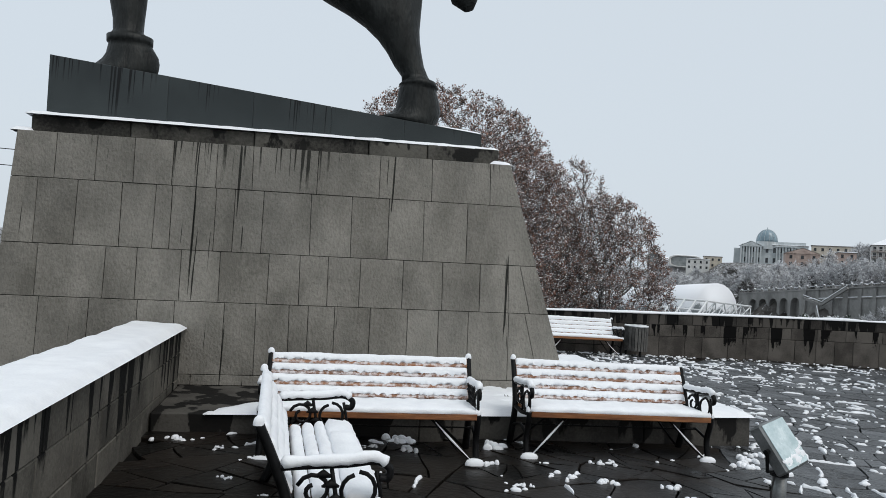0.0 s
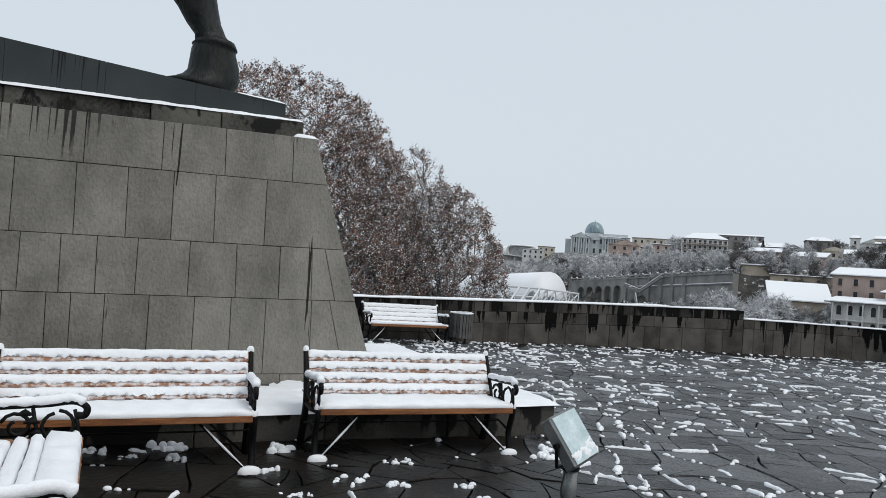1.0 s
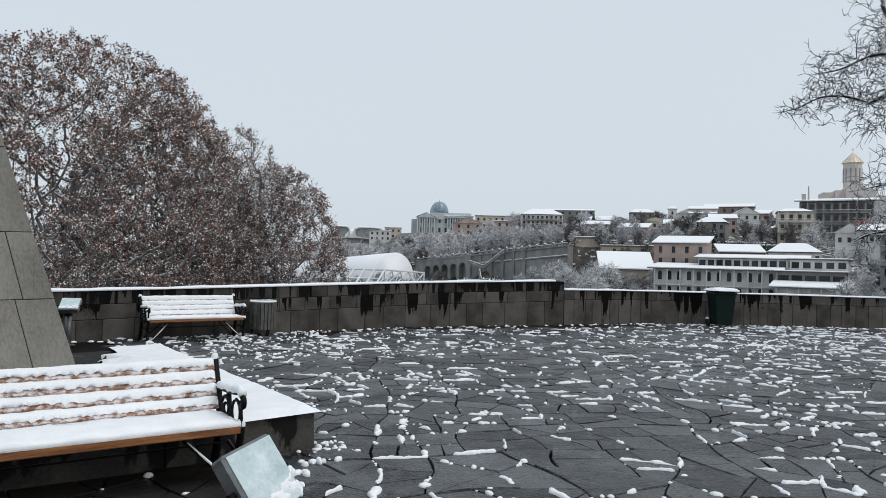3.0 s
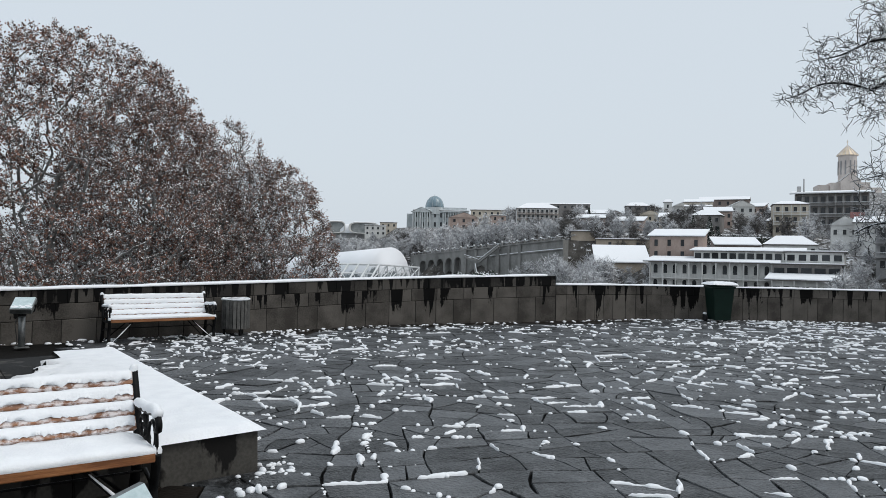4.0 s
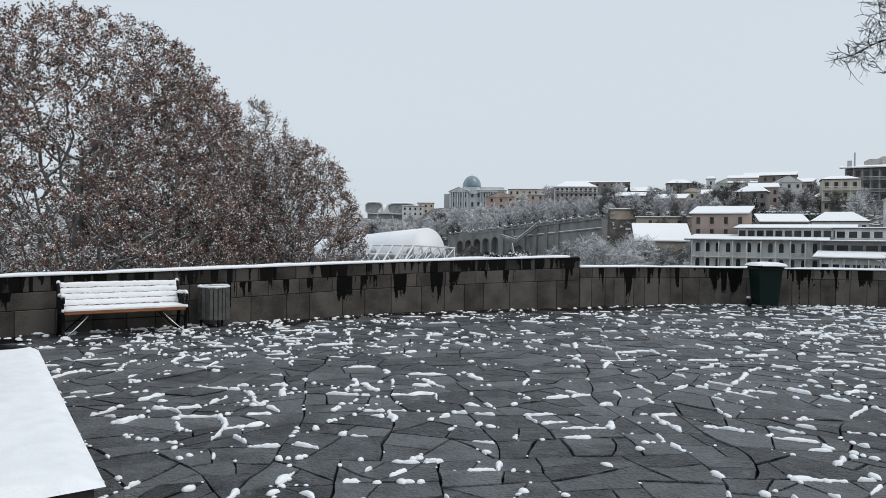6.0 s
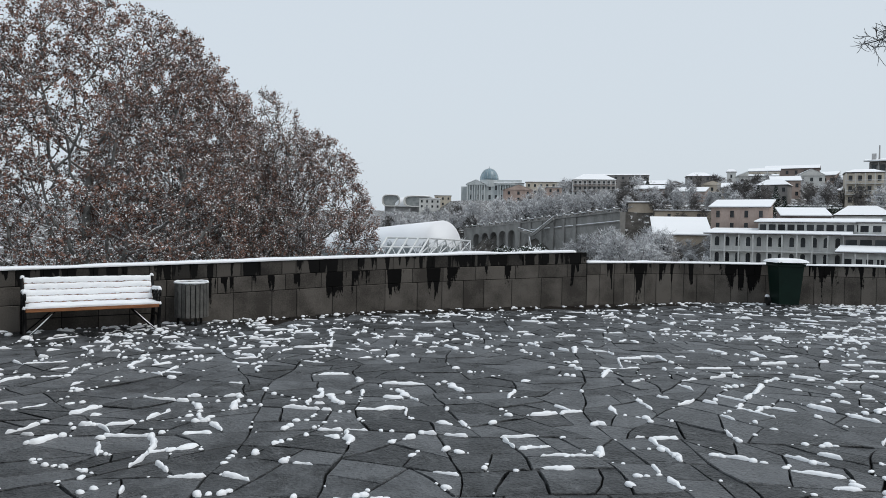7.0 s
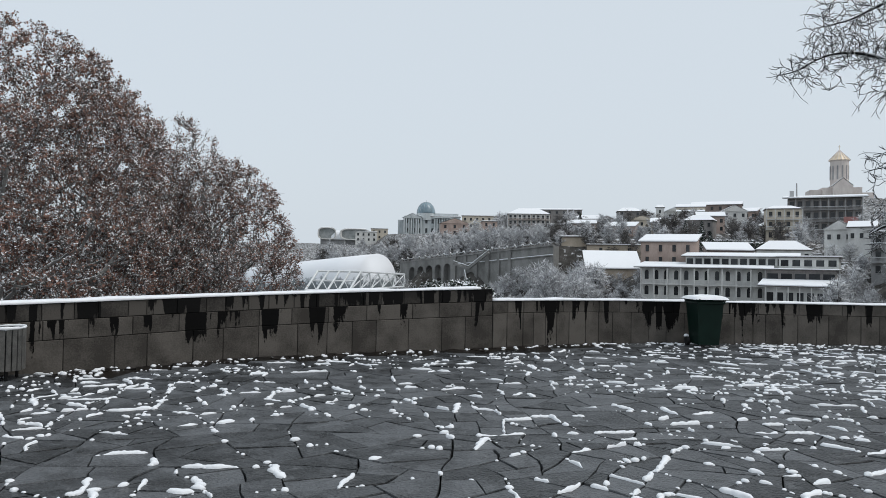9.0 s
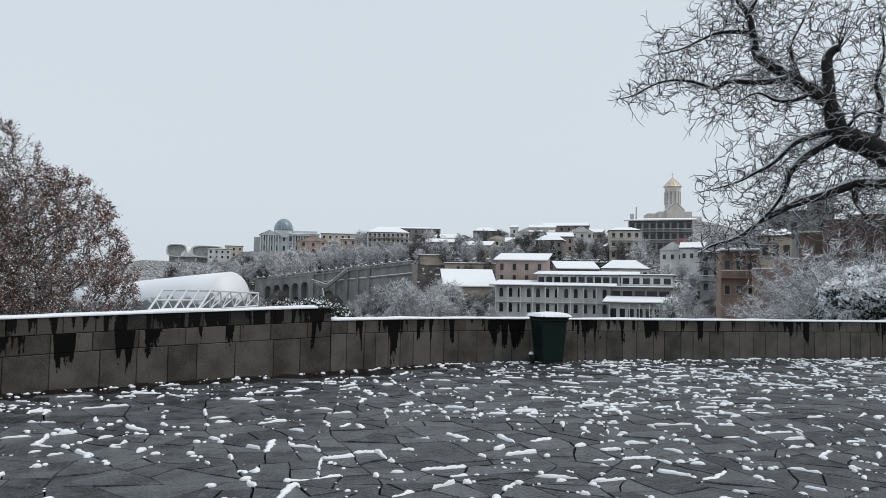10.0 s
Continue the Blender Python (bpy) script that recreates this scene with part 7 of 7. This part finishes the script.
def snowiness(x, y):
    d = inner_y(x) - y
    v = 0.43 + 0.55 * fbm(x, y, 0.33, 4.0) + 0.12 * fbm(x, y, 1.1, 2.0)
    if d < 0.9 and 8.4 < x < 19:
        v -= 0.30
    if bare_dark(x, y) and x < 5:
        v -= 0.26
    if x > 16:
        v += 0.10
    if 5 < x < 11 and 9.5 < y < 15:
        v += 0.14
    if 4.5 < x < 10 and y > 12:
        v += 0.18
    return v


for way in joints:
    mx, my = along(way, 0.5)
    (ax, ay), (bx, by) = way[0], way[-1]
    ln = math.hypot(bx - ax, by - ay)
    if outside(mx, my) or ln < 0.06:
        continue
    v = snowiness(mx, my)
    if rng.random() < v * 0.64:
        run = min(1.0, rng.choice((0.10, 0.16, 0.22, 0.32, 0.5)) * rng.uniform(0.8, 1.2) / ln)
        a = rng.uniform(0.0, 1.0 - run)
        snow_worm(way, a, a + run, rng.choice((0.012, 0.016, 0.020, 0.024, 0.030)) * rng.uniform(0.9, 1.1), rng.uniform(0.016, 0.028))
    if rng.random() < v * 0.95:
        # beads in a row
        q = rng.random()
        for _ in range(rng.choice((1, 2, 3, 5))):
            x, y = along(way, q)
            q += rng.uniform(0.05, 0.11) / ln
            k = rng.choice((0.008, 0.011, 0.015, 0.019, 0.025, 0.032))
            snow.dome(x + rng.gauss(0, 0.010), y + rng.gauss(0, 0.010), -0.002, k * rng.uniform(1, 1.6), k, k * rng.uniform(0.6, 0.95), rng.uniform(0, 6), 7, rng)
            if q > 1:
                break
ob = part("snow_patches", snow, snow_m, smooth=True)
tagged(ob, "lumps and strips of snow left along the paving joints", "snow", kind="stuff")

# heaps fallen from the walls and benches
heaps = Buf()
for k in range(420):
    s = rng.uniform(2.0, high_line.length + 30)
    line, s = (high_line, s) if s < high_line.length else (low_line, s - high_line.length)
    x, y = line.at(s, -rng.uniform(0.08, 0.45) ** 1.0)
    q = rng.choice((0.010, 0.013, 0.017, 0.022, 0.030, 0.042)) * (1.3 if 4 < x < 9 else 1.0)
    heaps.dome(x, y, -0.004, q * rng.uniform(1, 1.7), q, q * 0.7, rng.uniform(0, 6), 8, rng)
for x, y, q in ((-0.95, 6.75, 0.10), (-0.55, 6.5, 0.05), (1.12, 6.55, 0.10), (1.05, 6.85, 0.16), (0.55, 6.8, 0.12), (0.8, 6.6, 0.07), (2.0, 6.7, 0.15), (-0.4, 5.6, 0.05), (-0.1, 5.2, 0.04), (1.75, 6.1, 0.09), (2.3, 5.75, 0.10), (1.9, 5.5, 0.08), (2.65, 5.6, 0.09), (3.2, 5.5, 0.08), (2.9, 6.2, 0.10), (4.3, 6.2, 0.13), (4.5, 6.35, 0.15), (4.75, 6.6, 0.10), (5.05, 6.9, 0.11), (5.1, 7.1, 0.08)):
    for _ in range(9):
        heaps.dome(x + rng.gauss(0, q * 0.6), y + rng.gauss(0, q * 0.4), -0.004, q * rng.uniform(0.12, 0.42), q * rng.uniform(0.12, 0.32), q * rng.uniform(0.15, 0.4), rng.uniform(0, 6), 9, rng)
ob = part("snow_lumps", heaps, snow_m, smooth=True)
tagged(ob, "small heaps of fallen snow on the paving", "snow", kind="stuff")

# facing blocks of the parapet
rng = random.Random(8)


def face(line, parent, top, material, s_end, courses, s_from):
    for lo, hi, wmin, wmax in courses:
        s = s_from
        while s < s_end:
            s2 = min(s_end, s + rng.uniform(wmin, wmax))
            if s_end - s2 < 0.15:
                s2 = s_end
            part("stone_block", wall_block(line, s, s2, lo, hi, 0.012 + rng.uniform(-0.003, 0.005)), material, parent)
            s = s2


face(high_line, parapet, high_top, wall_m, high_line.length, [(lambda x: -0.15, lambda x: high_top(x) - 0.55, 0.45, 0.75), (lambda x: high_top(x) - 0.55, lambda x: high_top(x) - 0.26, 0.55, 0.95)], 9.0)
face(high_line, parapet, high_top, wall_top_m, high_line.length, [(lambda x: high_top(x) - 0.26, lambda x: high_top(x) - 0.002, 0.28, 0.5)], 9.0)
face(low_line, parapet_low, low_top, wall_low_m, 20.0, [(lambda x: -0.15, lambda x: low_top(x) - 0.26, 0.27, 0.45), (lambda x: low_top(x) - 0.26, lambda x: low_top(x) - 0.002, 0.30, 0.55)], 0.01)
